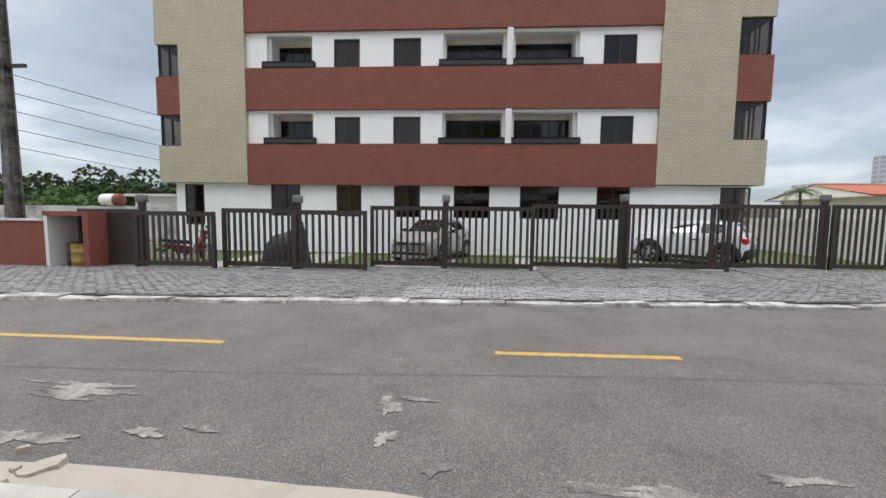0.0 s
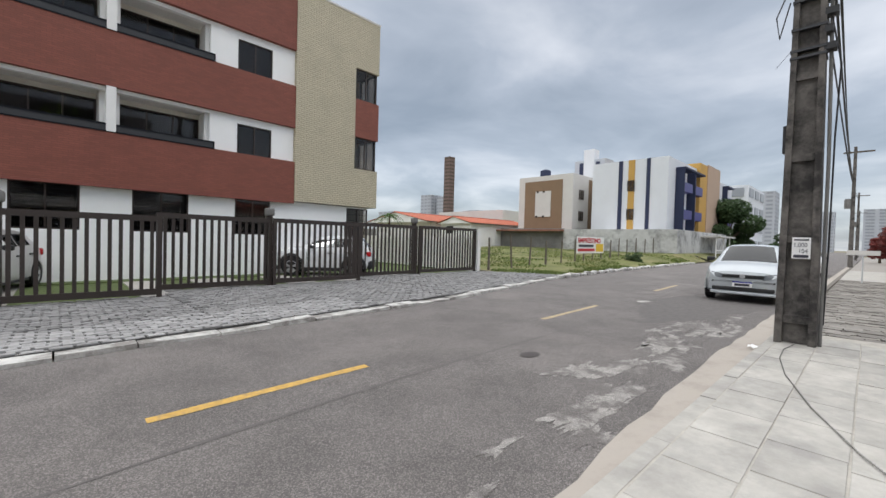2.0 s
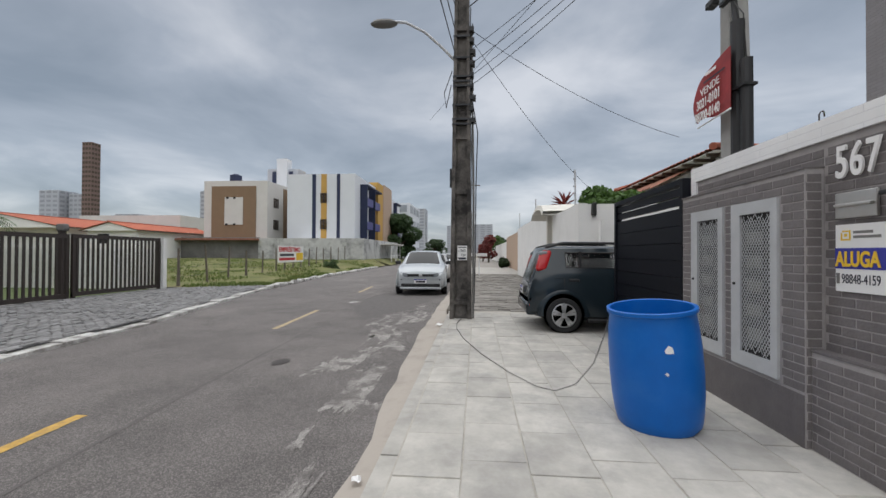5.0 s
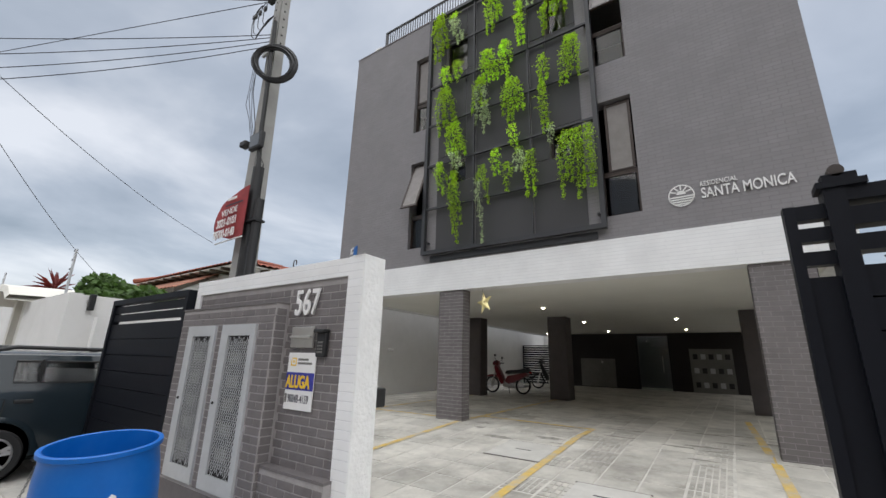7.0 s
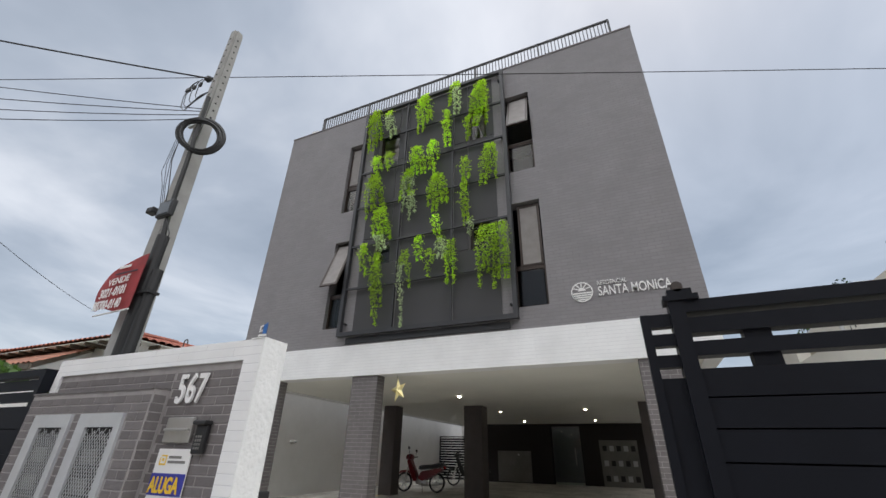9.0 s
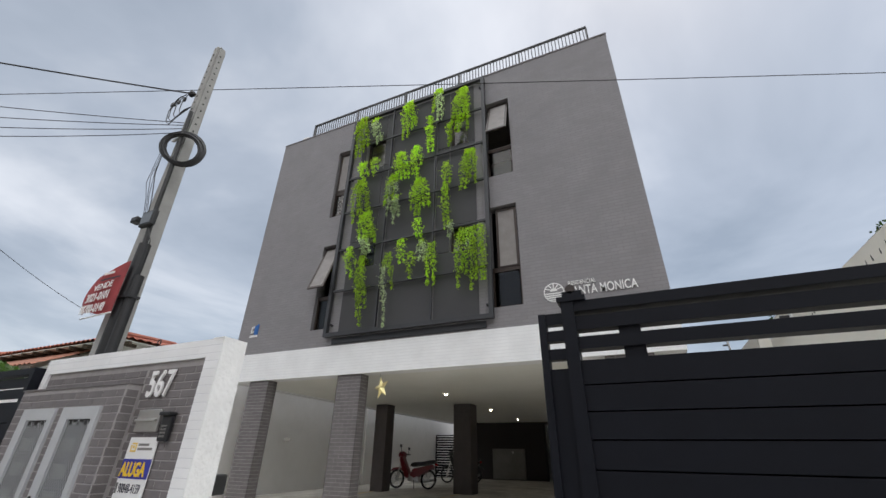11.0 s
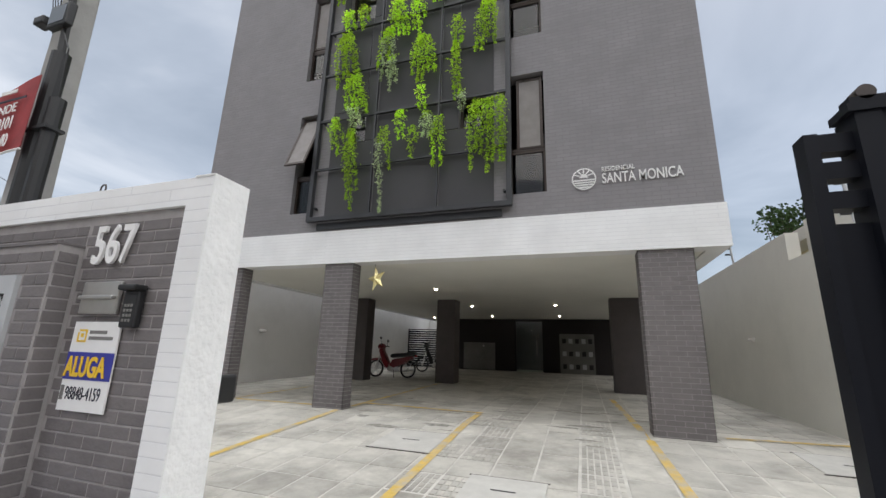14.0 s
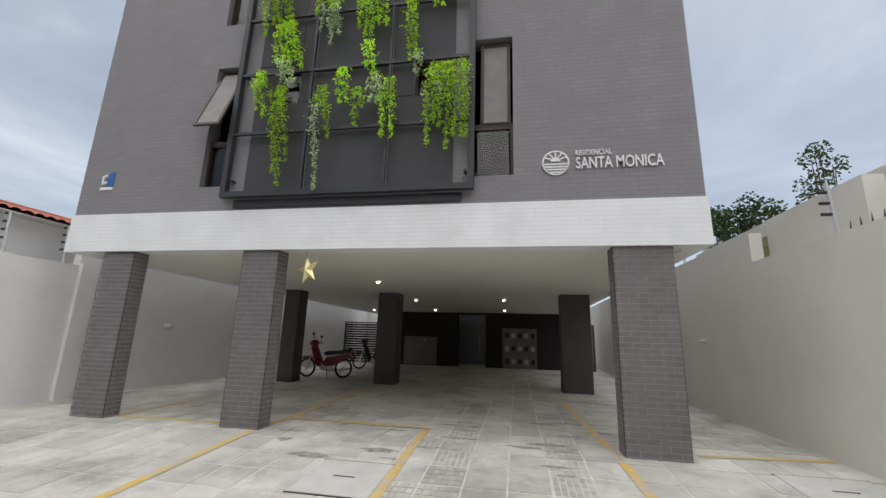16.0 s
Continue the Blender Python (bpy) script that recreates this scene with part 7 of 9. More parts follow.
    part("stand", tube(bmesh.new(), [(-0.1, 0.1, 0.25), (-0.18, 0.2, 0.0)], 0.012, 6), "steel_dark", b)
    return b


motorbike(pose(6.32, -13.2, floor_z(-13.2), 6, 0, 8) @ Matrix.Diagonal((1.0, 1.35, 1.05, 1)), "red_metal", "red underbone motorbike parked in the garage")
motorbike(pose(6.0, -17.0, floor_z(-17.0), 6, 0, 15) @ Matrix.Diagonal((1.0, 1.35, 1.1, 1)), "black_plastic", "black motorbike parked near the back wall")
motorbike(pose(-9.3, 12.9, -0.26, 6, 0, 60), "red_metal", "small red motorbike behind the gates of the flats")
# motorbike under a black cover in the yard opposite
tb = thing("covered_motorbike", pose(-6.0, 13.1, -0.26, 0, 0, 35) @ Matrix.Diagonal((0.78, 1.0, 1.18, 1)), "motorbike under a black tarpaulin in the front yard", "tarpaulin")
bm = bmesh.new()
random.seed(31)
rows = []
for k, (x, h, w) in enumerate(((-1.0, 0.05, 0.25), (-0.85, 0.55, 0.28), (-0.5, 0.85, 0.33), (-0.1, 0.88, 0.33), (0.25, 1.0, 0.36), (0.5, 1.28, 0.38), (0.66, 1.22, 0.34), (0.85, 0.7, 0.28), (0.98, 0.05, 0.24))):
    rows.append([(x + random.uniform(-0.02, 0.02), w * math.cos(a) * (1.15 - 0.35 * math.sin(a)), max(0.0, h * math.sin(a) ** 0.7 + random.uniform(-0.02, 0.02))) for a in np.linspace(0.0, math.pi, 11)])
quadstrip(bm, rows)
part("cover", bm, "tarp", tb, smooth=True)


# ---- next door on the near side ----
ng = thing("driveway_gate", pose(4.14, -0.80, 0.02) @ Matrix.Diagonal((1, 1, 0.972, 1)), "black slatted metal driveway gate of the neighbour", "gate")
w = 2.28
part("top_rail", boxes((0, w, -0.05, 0.05, 2.20, 2.27)), "black_metal", ng)
part("stile", boxes((w - 0.07, w, -0.05, 0.05, 0, 2.20)), "black_metal", ng)
part("stile", boxes((0, 0.07, -0.05, 0.05, 0, 2.20)), "black_metal", ng)
for k in range(2):
    part("slat", boxes((0.07, w - 0.07, -0.02, 0.02, 2.08 - k * 0.115, 2.175 - k * 0.115)), "black_metal", ng)
for k in range(9):
    part("panel_board", boxes((0.07, w - 0.07, -0.025, 0.025, 0.06 + k * 0.208, 0.06 + k * 0.208 + 0.2)), "black_metal", ng)
part("backing_sheet", boxes((0.07, w - 0.07, -0.034, -0.027, 0.06, 1.93)), "black_metal", ng)

nw = thing("wall_neighbour", pose(0, 0, 0), "white rendered garden wall with a roofed side gate", "wall", kind="structure")
part("front_wall", boxes((9.62, 13.0, -1.15, -0.95, 0, 2.62), (14.6, 26.5, -1.35, -1.15, 0, 3.0)), "white", nw)
part("return_wall", boxes((9.62, 9.82, -4.5, -1.15, 0, 2.60)), "white", nw)
part("portico_pier", boxes((13.0, 13.25, -2.0, -0.95, 0, 2.75), (14.35, 14.6, -2.0, -1.0, 0, 2.75)), "cream", nw)
part("portico_door", boxes((13.25, 14.35, -1.75, -1.68, 0.0, 2.3)), "pale_paint", nw)
bm = bmesh.new()
quadstrip(bm, [[(12.5, -2.2, 2.78), (12.9, -2.2, 3.0), (13.8, -2.2, 3.12), (14.7, -2.2, 3.0), (15.1, -2.2, 2.78)], [(12.5, -0.55, 2.72), (12.9, -0.55, 2.94), (13.8, -0.55, 3.06), (14.7, -0.55, 2.94), (15.1, -0.55, 2.72)], [(12.5, -0.5, 2.60), (12.9, -0.5, 2.80), (13.8, -0.5, 2.88), (14.7, -0.5, 2.80), (15.1, -0.5, 2.60)], [(12.5, -2.2, 2.62), (12.9, -2.2, 2.80), (13.8, -2.2, 2.86), (14.7, -2.2, 2.80), (15.1, -2.2, 2.62)]])
part("portico_roof", bm, "cream", nw)
part("meter_plate", boxes((9.6, 9.62, -1.62, -1.46, 1.05, 1.2)), "grey_block", nw, "grey metal plate")
part("wall_lamp", rounded(9.5, 9.62, -1.35, -1.25, 2.3, 2.62, 0.02), "black_plastic", nw, "black wall lamp")
wall_pink = solid("wall_pink", boxes((26.5, 44, -1.9, -1.7, 0, 3.1)), "pink_wall", "terracotta-beige rendered boundary wall", "wall", kind="structure")
wall_far = solid("wall_far", boxes((44, 130, -2.3, -2.1, 0, 2.8)), "white", "pale boundary walls further along the street", "wall", kind="structure")

def electric_fence(x, y, z, h):
    e = thing("electric_fence_post", pose(x, y, z), "grey metal electric fence post with insulators", "post", "electric fence posts")
    part("post", tube(bmesh.new(), [(0, 0, 0), (0.05, 0, h)], 0.025, 8), "grey_steel", e)
    for k in range(4):
        part("insulator", rounded(0.03, 0.16, -0.02, 0.02, h * (0.35 + 0.2 * k), h * (0.35 + 0.2 * k) + 0.04, 0.01), "black_plastic", e)
electric_fence(10.4, -1.05, 2.62, 1.0)
electric_fence(19.0, -1.25, 3.0, 1.0)
electric_fence(26.2, -1.25, 3.0, 1.0)
for x, y, z in ((-3.9, -6.2, 3.17), (-3.9, -11.0, 3.68), (9.1, -5.9, 3.0), (9.1, -6.9, 3.0)):
    electric_fence(x, y, z, 0.75)

def tiled_roof(name, x0, x1, y0, y1, ze, zr, label, mat_name="old_tile", hip=False):
    """A gable roof, ridge along x, of rows of half-round tiles."""
    r = thing(name, pose(0, 0, 0), label, "roof", kind="structure")
    ym = (y0 + y1) / 2
    for sgn, ya in ((1, y1), (-1, y0)):
        bm = bmesh.new()
        n = int((x1 - x0) / 0.22)
        rows = []
        for i in range(n * 4 + 1):
            x = x0 + (x1 - x0) * i / (n * 4)
            hgt = 0.05 * abs(math.sin(math.pi * i / 4))
            rows.append([(x, ya + (ym - ya) * t, ze + (zr - ze) * t + hgt + 0.02 * ((t * 8) % 1)) for t in np.linspace(0, 1, 17)])
        quadstrip(bm, rows)
        part("tile_slope", bm, mat_name, r)
    part("ridge", tube(bmesh.new(), [(x0, ym, zr + 0.04), (x1, ym, zr + 0.04)], 0.10, 8), mat_name, r)
    part("eave_board", boxes((x0, x1, y1 - 0.04, y1, ze - 0.14, ze - 0.02), (x0, x1, y0, y0 + 0.04, ze - 0.14, ze - 0.02)), "wood", r)
    bm = bmesh.new()
    for x in (x0 + 0.2, x1 - 0.2):
        bm.faces.new([bm.verts.new(p) for p in ((x, y0 + 0.1, ze - 0.1), (x, y1 - 0.1, ze - 0.1), (x, ym, zr - 0.05))])
    part("gable", bm, "white", r)
    return r
hse = thing("neighbour_house", pose(0, 0, 0), "white rendered bungalow next door", "house", kind="structure")
part("wall", boxes((9.9, 16.0, -13.0, -4.6, 0, 3.9)), "white", hse)
def hip_roof(name, x0, x1, y0, y1, ze, zr, label, mat_name):
    """A hipped roof of rows of half-round tiles with rafters under its eaves."""
    r = thing(name, pose(0, 0, 0), label, "roof", kind="structure")
    xm, k = (x0 + x1) / 2, (x1 - x0) / 2
    A, B = (xm, y1 - k, zr), (xm, y0 + k, zr)
    for e0, e1, r0, r1 in (((x0, y1), (x0, y0), A, B), ((x1, y0), (x1, y1), B, A), ((x1, y1), (x0, y1), A, A), ((x0, y0), (x1, y0), B, B)):
        n = int(math.hypot(e1[0] - e0[0], e1[1] - e0[1]) / 0.2) * 4
        rows = []
        for i in range(n + 1):
            f = i / n
            hgt = 0.05 * abs(math.sin(math.pi * i / 4))
            ex, ey = e0[0] + (e1[0] - e0[0]) * f, e0[1] + (e1[1] - e0[1]) * f
            rx, ry = r0[0] + (r1[0] - r0[0]) * f, r0[1] + (r1[1] - r0[1]) * f
            rows.append([(ex + (rx - ex) * t, ey + (ry - ey) * t, ze + (zr - ze) * t + hgt + 0.025 * ((t * 12) % 1)) for t in np.linspace(0, 1, 25)])
        bm = bmesh.new()
        quadstrip(bm, rows)
        part("tile_slope", bm, mat_name, r)
    part("ridge", tube(bmesh.new(), [A, B], 0.11, 8), mat_name, r)
    for c in ((x0, y1), (x1, y1)):
        part("hip_ridge", tube(bmesh.new(), [(*c, ze + 0.06), (A[0], A[1], zr + 0.05)], 0.09, 8), mat_name, r)
    part("soffit", boxes((x0 + 0.05, x1 - 0.05, y0 + 0.05, y1 - 0.05, ze - 0.05, ze - 0.025)), "cream", r)
    y = y1 - 0.3
    while y > y1 - 1.0:
        part("rafter", boxes((x0 + 0.02, x0 + 0.6, y - 0.03, y + 0.03, ze - 0.13, ze - 0.05)), "bark", r)
        y -= 0.6
    x = x0 + 0.3
    while x < x1 - 0.3:
        part("rafter", boxes((x - 0.03, x + 0.03, y1 - 0.6, y1 - 0.02, ze - 0.13, ze - 0.05)), "bark", r)
        x += 0.6
    return r
hip_roof("roof_neighbour", 9.5, 16.4, -13.4, -4.05, 3.9, 4.75, "terracotta tile roof with wooden rafters", "roof_tile")
tiled_roof("roof_porch", 11.4, 22.0, -7.0, -3.4, 3.25, 4.15, "low red clay tile roof beyond the garden wall")

# ---- tree and shrub makers ----
def leaf_cloud(name, parent, blobs, n, size, mat_name, seed, flat=0.8):
    random.seed(seed)
    V, F = [], []
    for k in range(n):
        bx, by, bz, br = random.choice(blobs)
        a, u = random.uniform(0, 6.283), random.uniform(-1, 1)
        rr = br * random.uniform(0.55, 1.05) ** 0.6
        s = math.sqrt(1 - u * u)
        c = Vector((bx + rr * s * math.cos(a), by + rr * s * math.sin(a), bz + rr * u * flat))
        d = Vector((random.gauss(0, 1), random.gauss(0, 1), random.gauss(0, 0.6))).normalized()
        sd = d.orthogonal().normalized() * size * random.uniform(0.3, 0.5)
        d = d * size * random.uniform(0.6, 1.3)
        b = len(V)
        V += [tuple(c - d * 0.5), tuple(c + sd), tuple(c + d * 0.5), tuple(c - sd)]
        F += [(b, b + 1, b + 2), (b, b + 2, b + 3)]
    me = bpy.data.meshes.new(name)
    me.from_pydata(V, [], F)
    me.materials.append(M[mat_name])
    o = new(name, me)
    o.parent = parent
    o["kind"] = "stuff"
    return o
def tree(x, y, z, h, r, label, mat_name="leaf_dark", n=5000, leaf=0.22, seed=1, trunk=0.3, name="tree"):
    t = thing(name, pose(x, y, z), label, "tree" if name == "tree" else "shrub", "street trees" if name == "tree" else "")
    random.seed(seed)
    bm = bmesh.new()
    tube(bm, [(0, 0, 0), (0.05 * r, 0, h * 0.25), (0, 0.05 * r, h * 0.55)], r * 0.09, 8, r * 0.05)
    blobs = []
    for k in range(14):
        a, f = random.uniform(0, 6.28), random.uniform(0.2, 0.75)
        zz = h * random.uniform(trunk + 0.08, 0.88)
        br = r * random.uniform(0.28, 0.46)
        k2 = 1 - 0.5 * max(0, (zz / h - 0.6) / 0.4)
        c = (r * f * math.cos(a) * k2, r * f * math.sin(a) * k2, zz)
        blobs.append((*c, br))
        tube(bm, [(0, 0, h * 0.3), (c[0] * 0.5, c[1] * 0.5, (h * 0.3 + zz) / 2), c], r * 0.035, 5, r * 0.012)
    part("trunk", bm, "bark", t)
    leaf_cloud("crown", t, blobs, n, leaf, mat_name, seed + 50)
    return t
tree(11.6, -2.25, 0, 3.35, 1.4, "leafy green bush behind the white garden wall", "leaf", 7500, 0.16, 3, 0.5, "bush")
def spiky(x, y, z, n, L, mat_name, label, seed):
    random.seed(seed)
    s = thing("spiky_plant", pose(x, y, z), label, "plant")
    bm = bmesh.new()
    tube(bm, [(0, 0, -3.3), (0, 0, 0)], 0.05, 6)
    part("stem", bm, "bark", s)
    for k in range(n):
        a, e = random.uniform(0, 6.28), random.uniform(-0.2, 1.3)
        d = Vector((math.cos(a) * math.cos(e), math.sin(a) * math.cos(e), math.sin(e)))
        sd = d.cross(Vector((0, 0, 1))).normalized() * 0.05
        bm = bmesh.new()
        p = [Vector((0, 0, 0)), d * L * 0.5 + Vector((0, 0, 0.02)), d * L - Vector((0, 0, 0.12 * L))]
        q = [bm.verts.new(v) for v in (p[0] - sd * 0.4, p[0] + sd * 0.4, p[1] + sd, p[2], p[1] - sd)]
        bm.faces.new(q)
        part("leaf", bm, mat_name, s)
spiky(16.2, -2.0, 3.35, 30, 0.75, "leaf_red", "dark red spiky cordyline above the wall", 5)
spiky(30.0, -3.2, 2.95, 26, 1.2, "leaf", "green palm-like plant behind the wall", 6)
for x, y, h, r, mm, sd in ((62, -0.3, 4.4, 1.7, "leaf_red", 11), (70, 0.4, 3.4, 1.5, "leaf_red", 12), (52, -3.6, 4.4, 1.2, "leaf", 13), (78, -2.4, 5, 2.0, "leaf", 14), (38.5, -0.9, 0.9, 0.7, "leaf_dark", 15)):
    tree(x, y, 0, h, r, {"leaf_red": "red-flowering street shrub along the pavement", "leaf": "green shrub over the boundary wall", "leaf_dark": "low dark bush on the pavement"}[mm], mm, 1500, 0.3, sd, 0.15, "bush")
tree(66, 14.6, 0, 7.6, 3.9, "dense round dark green street tree", "leaf_dark", 15000, 0.36, 21, 0.12)
for x, y, h, r, sd in ((150, -6, 8, 5, 23), (170, 19, 7, 5, 24)):
    tree(x, y, 0, h, r, "distant green street tree", "leaf_dark", 2200, 0.9, sd, 0.12)

# far street pole with a cross-arm
for fx, fy in ((47.0, 2.3), (84.0, 2.6), (122.0, 3.0)):
    fp = thing("utility_pole", pose(fx, fy, 0), "distant grey street pole with a cross-arm", "pole")
    part("shaft", tube(bmesh.new(), [(0, 0, 0), (0, 0, 9.8)], 0.16, 8, 0.1), "concrete_pole", fp)
    part("cross_arm", boxes((-0.05, 0.05, -1.1, 0.7, 9.3, 9.42)), "wood", fp)
    part("transformer", lathe(bmesh.new(), [(0.2, 4.8), (0.22, 5.0), (0.22, 5.5), (0.18, 5.6)], 12, "z", (0, 0.3, 0)), "grey_block", fp)
bs = thing("pavement_sign", pose(25.0, 1.4, -0.02), "thin grey metal stand on the pavement", "stand")
part("post", tube(bmesh.new(), [(0, 0, 0), (0.1, 0, 1.3)], 0.025, 6), "grey_steel", bs)
part("board", boxes((-0.02, 0.02, -0.5, 0.5, 1.2, 1.4)), "pale_paint", bs)

# ---- vacant lot opposite ----
def lot_z(x):
    return -0.17 + 0.028 * max(0, x - 17)
bm = bmesh.new()
lx = list(np.arange(15.9, 46.1, 1.0))
quadstrip(bm, [[(x, max(far_kerb(x) + 0.25, 10.1 if x < 17 else 0), -0.06 if x > 17 else -0.12), (x, 13.6, lot_z(x) + 0.02), (x, 18, lot_z(x)), (x, 30, lot_z(x) + 0.1), (x, 60, lot_z(x) + 0.2)] for x in lx])
quadstrip(bm, [[(46, 11.6, -0.06), (46, 13.6, lot_z(46)), (46, 60, lot_z(46) + 0.2)], [(120, 15.4, -0.06), (120, 18, lot_z(46)), (120, 60, lot_z(46))]])
lot = solid("ground_lot", bm, "grass_soil", "vacant grassy lot with bare sandy patches", "ground", kind="structure")
random.seed(77)
V, F = [], []
for k in range(26000):
    x = 16 + 28 * random.random() ** 1.5
    y = far_kerb(x) + 0.5 + 22 * random.random() ** 1.6
    if noise.noise(Vector((x * 0.35, y * 0.35, 0))) < -0.15:
        continue
    z = np.interp(y, [far_kerb(x), 13.6], [-0.06, lot_z(x)]) if y < 13.6 else lot_z(x) + (0.1 * min(1, (y - 18) / 12) if y > 18 else 0)
    h = random.uniform(0.05, 0.16)
    a = random.uniform(0, 6.28)
    s = Vector((math.cos(a), math.sin(a), 0)) * random.uniform(0.015, 0.04)
    b = len(V)
    V += [(x - s.x, y - s.y, z - 0.01), (x + s.x, y + s.y, z - 0.01), (x + random.uniform(-0.06, 0.06), y + random.uniform(-0.06, 0.06), z + h)]
    F.append((b, b + 1, b + 2))
me = bpy.data.meshes.new("grass")
me.from_pydata(V, [], F)
me.materials.append(M["grass"])
tagged(new("grass", me), "tufts of rough green and dry grass on the lot", "grass", kind="stuff")
random.seed(5)
for k in range(40):                         # whitewashed kerb stones
    x = 15.2 + k * 0.62
    s = solid("kerb_stone", rounded(-0.26, 0.26, -0.12, 0.12, -0.1, random.uniform(0.05, 0.12), 0.05, 2), "kerb", "rough whitewashed kerb stone by the lot", "stone", "kerb stones of the lot", m=pose(x, far_kerb(x) + 0.05, -0.06, random.uniform(-6, 6), random.uniform(-6, 6), 6 + random.uniform(-8, 8)))
POSTS = [(16.3, 14.75, 1.75, 0), (18.4, 14.85, 1.95, -6), (20.3, 15.0, 1.8, 4), (22.2, 15.1, 1.55, 0), (24.2, 15.2, 1.5, 2), (26.3, 15.35, 1.6, -2), (27.6, 15.4, 1.3, 3), (29.2, 15.5, 1.7, 0), (30.8, 15.6, 1.6, -2), (32.6, 15.7, 1.5, 3), (34.4, 15.8, 1.6, 4), (36.4, 15.9, 1.5, -3), (38.6, 16.0, 1.6, 0), (41.0, 16.1, 1.5, 2), (43.5, 16.2, 1.6, 0)]
for i, (x, y, h, lean) in enumerate(POSTS):
    p = solid("fence_post", tube(bmesh.new(), [(0, 0, 0), (0.02, 0.01, h * 0.5), (0, 0, h)], 0.055 + 0.02 * (i % 3 == 0), 7, 0.045), "wood", "grey weathered wooden fence post on the lot", "post", "lot fence posts", m=pose(x, y, lot_z(x) - 0.05, 0, lean, 0))
for j in range(3):
    bm = bmesh.new()
    for (xa, ya, ha, _), (xb, yb, hb, _) in zip(POSTS, POSTS[1:]):
        sag(bm, (xa, ya, lot_z(xa) + 0.45 + 0.42 * j), (xb, yb, lot_z(xb) + 0.45 + 0.42 * j), 0.03, 0.006, 4, 3)
    solid("fence_wire", bm, "frame_metal", "thin wire strand between the lot fence posts", "wire", "lot fence wires")
ad = thing("advert_banner", pose(24.3, 15.12, lot_z(24) + 0.55), "white advert banner with red and yellow print on the fence", "banner")
ad.matrix_world = pose(26.0, 15.1, 0.66, 0, 0, 1.5) @ Matrix.Diagonal((2.08, 1, 1.24, 1))
part("sheet", boxes((0, 2.1, -0.006, 0.006, 0, 0.95)), "label_white", ad)
words("advert_text", "EMPRÉSTIMO", 0.36, pose(0.08, -0.012, 0.62, 90, 0, 0), "print_red", ad, 0.003, stretch=0.83, bold=0.012)
part("text_bar", boxes((0.15, 1.25, -0.01, -0.006, 0.36, 0.50)), "ink", ad)
part("text_bar", boxes((0.1, 1.35, -0.01, -0.006, 0.12, 0.27)), "print_red", ad)
part("yellow_patch", boxes((1.45, 2.05, -0.01, -0.006, 0.1, 0.56)), "sign_yellow", ad)
tree(31.0, 13.2, -0.02, 0.9, 0.75, "small low green bush at the road edge", "leaf", 900, 0.13, 41, 0.05, "bush")

wall_block = solid("wall_block", boxes((44.0, 44.25, 26.5, 75, 0.2, 3.1)), "grey_block", "grey concrete block wall at the back of the lot", "wall", kind="structure")
wall_stained = solid("wall_stained", boxes((43.9, 44.15, 14.2, 26.5, 0.2, 3.0), (44.15, 75, 14.2, 14.45, 0.2, 3.0)), "stained_white", "peeling black-stained white wall", "wall", kind="structure")
sh2 = thing("bus_shelter", pose(52, 12.7, -0.05), "white metal roadside shelter frame", "shelter")
for x in (0, 3, 6):
    part("post", boxes((x, x + 0.1, 0, 0.1, 0, 2.5)), "label_white", sh2)
part("roof", boxes((-0.3, 6.4, -0.4, 1.4, 2.5, 2.65)), "pale_paint", sh2)
part("rail", boxes((0.1, 6.0, 0.02, 0.08, 1.0, 1.1)), "label_white", sh2)

# brown-panelled block
bb = thing("apartment_block", pose(0, 0, 0), "pale grey flats with a large brown panel", "building", kind="structure")
part("wall", boxes((46, 62, 26.6, 34.6, 3.0, 10.0), (46.4, 46.7, 26.8, 34.4, 0, 3.0)), "pale_paint", bb)
part("panel", boxes((45.92, 46.0, 28.0, 33.6, 3.15, 9.35)), "tan_paint", bb, "large brown wall panel")
part("panel", boxes((45.86, 45.92, 29.6, 31.9, 4.7, 8.0)), "pale_paint", bb)
part("notch", boxes((45.84, 45.86, 30.5, 30.8, 7.8, 8.05), (45.84, 45.86, 31.4, 31.7, 7.8, 8.05), (45.84, 45.86, 30.5, 30.8, 4.6, 4.85), (45.84, 45.86, 31.5, 31.8, 4.6, 4.85)), "void", bb)
part("side_panel", boxes((50, 62, 26.52, 26.6, 3.1, 9.6)), "tan_paint", bb)
for z in (4.2, 6.9):
    for x in (47.5,):
        window(bb, x, x + 1.2, z, z + 1.2, 26.58, panes=2)
part("porch_roof", boxes((43.0, 46.5, 26.4, 36.8, 2.75, 2.95)), "old_tile", bb)
part("roof_tank", lathe(bmesh.new(), [(0.7, 10.0), (0.7, 10.9), (0.3, 11.1)], 16, "z", (47.5, 31.5, 0)), "navy", bb)
bt = thing("stair_tower", pose(58, 30, 0), "white and grey stair tower on a roof", "tower")
part("core", boxes((0, 1.6, 0, 1.6, 0, 15.5)), "blue_white", bt)
part("wing", boxes((0.3, 3, -1.6, 0, 0, 14.0), (0.3, 3, 1.6, 3.2, 0, 14.0)), "far_grey", bt)
part("slot", boxes((0.2, 0.3, -0.8, -0.2, 10, 13.6), (0.2, 0.3, 1.8, 2.4, 10, 13.6)), "navy", bt)

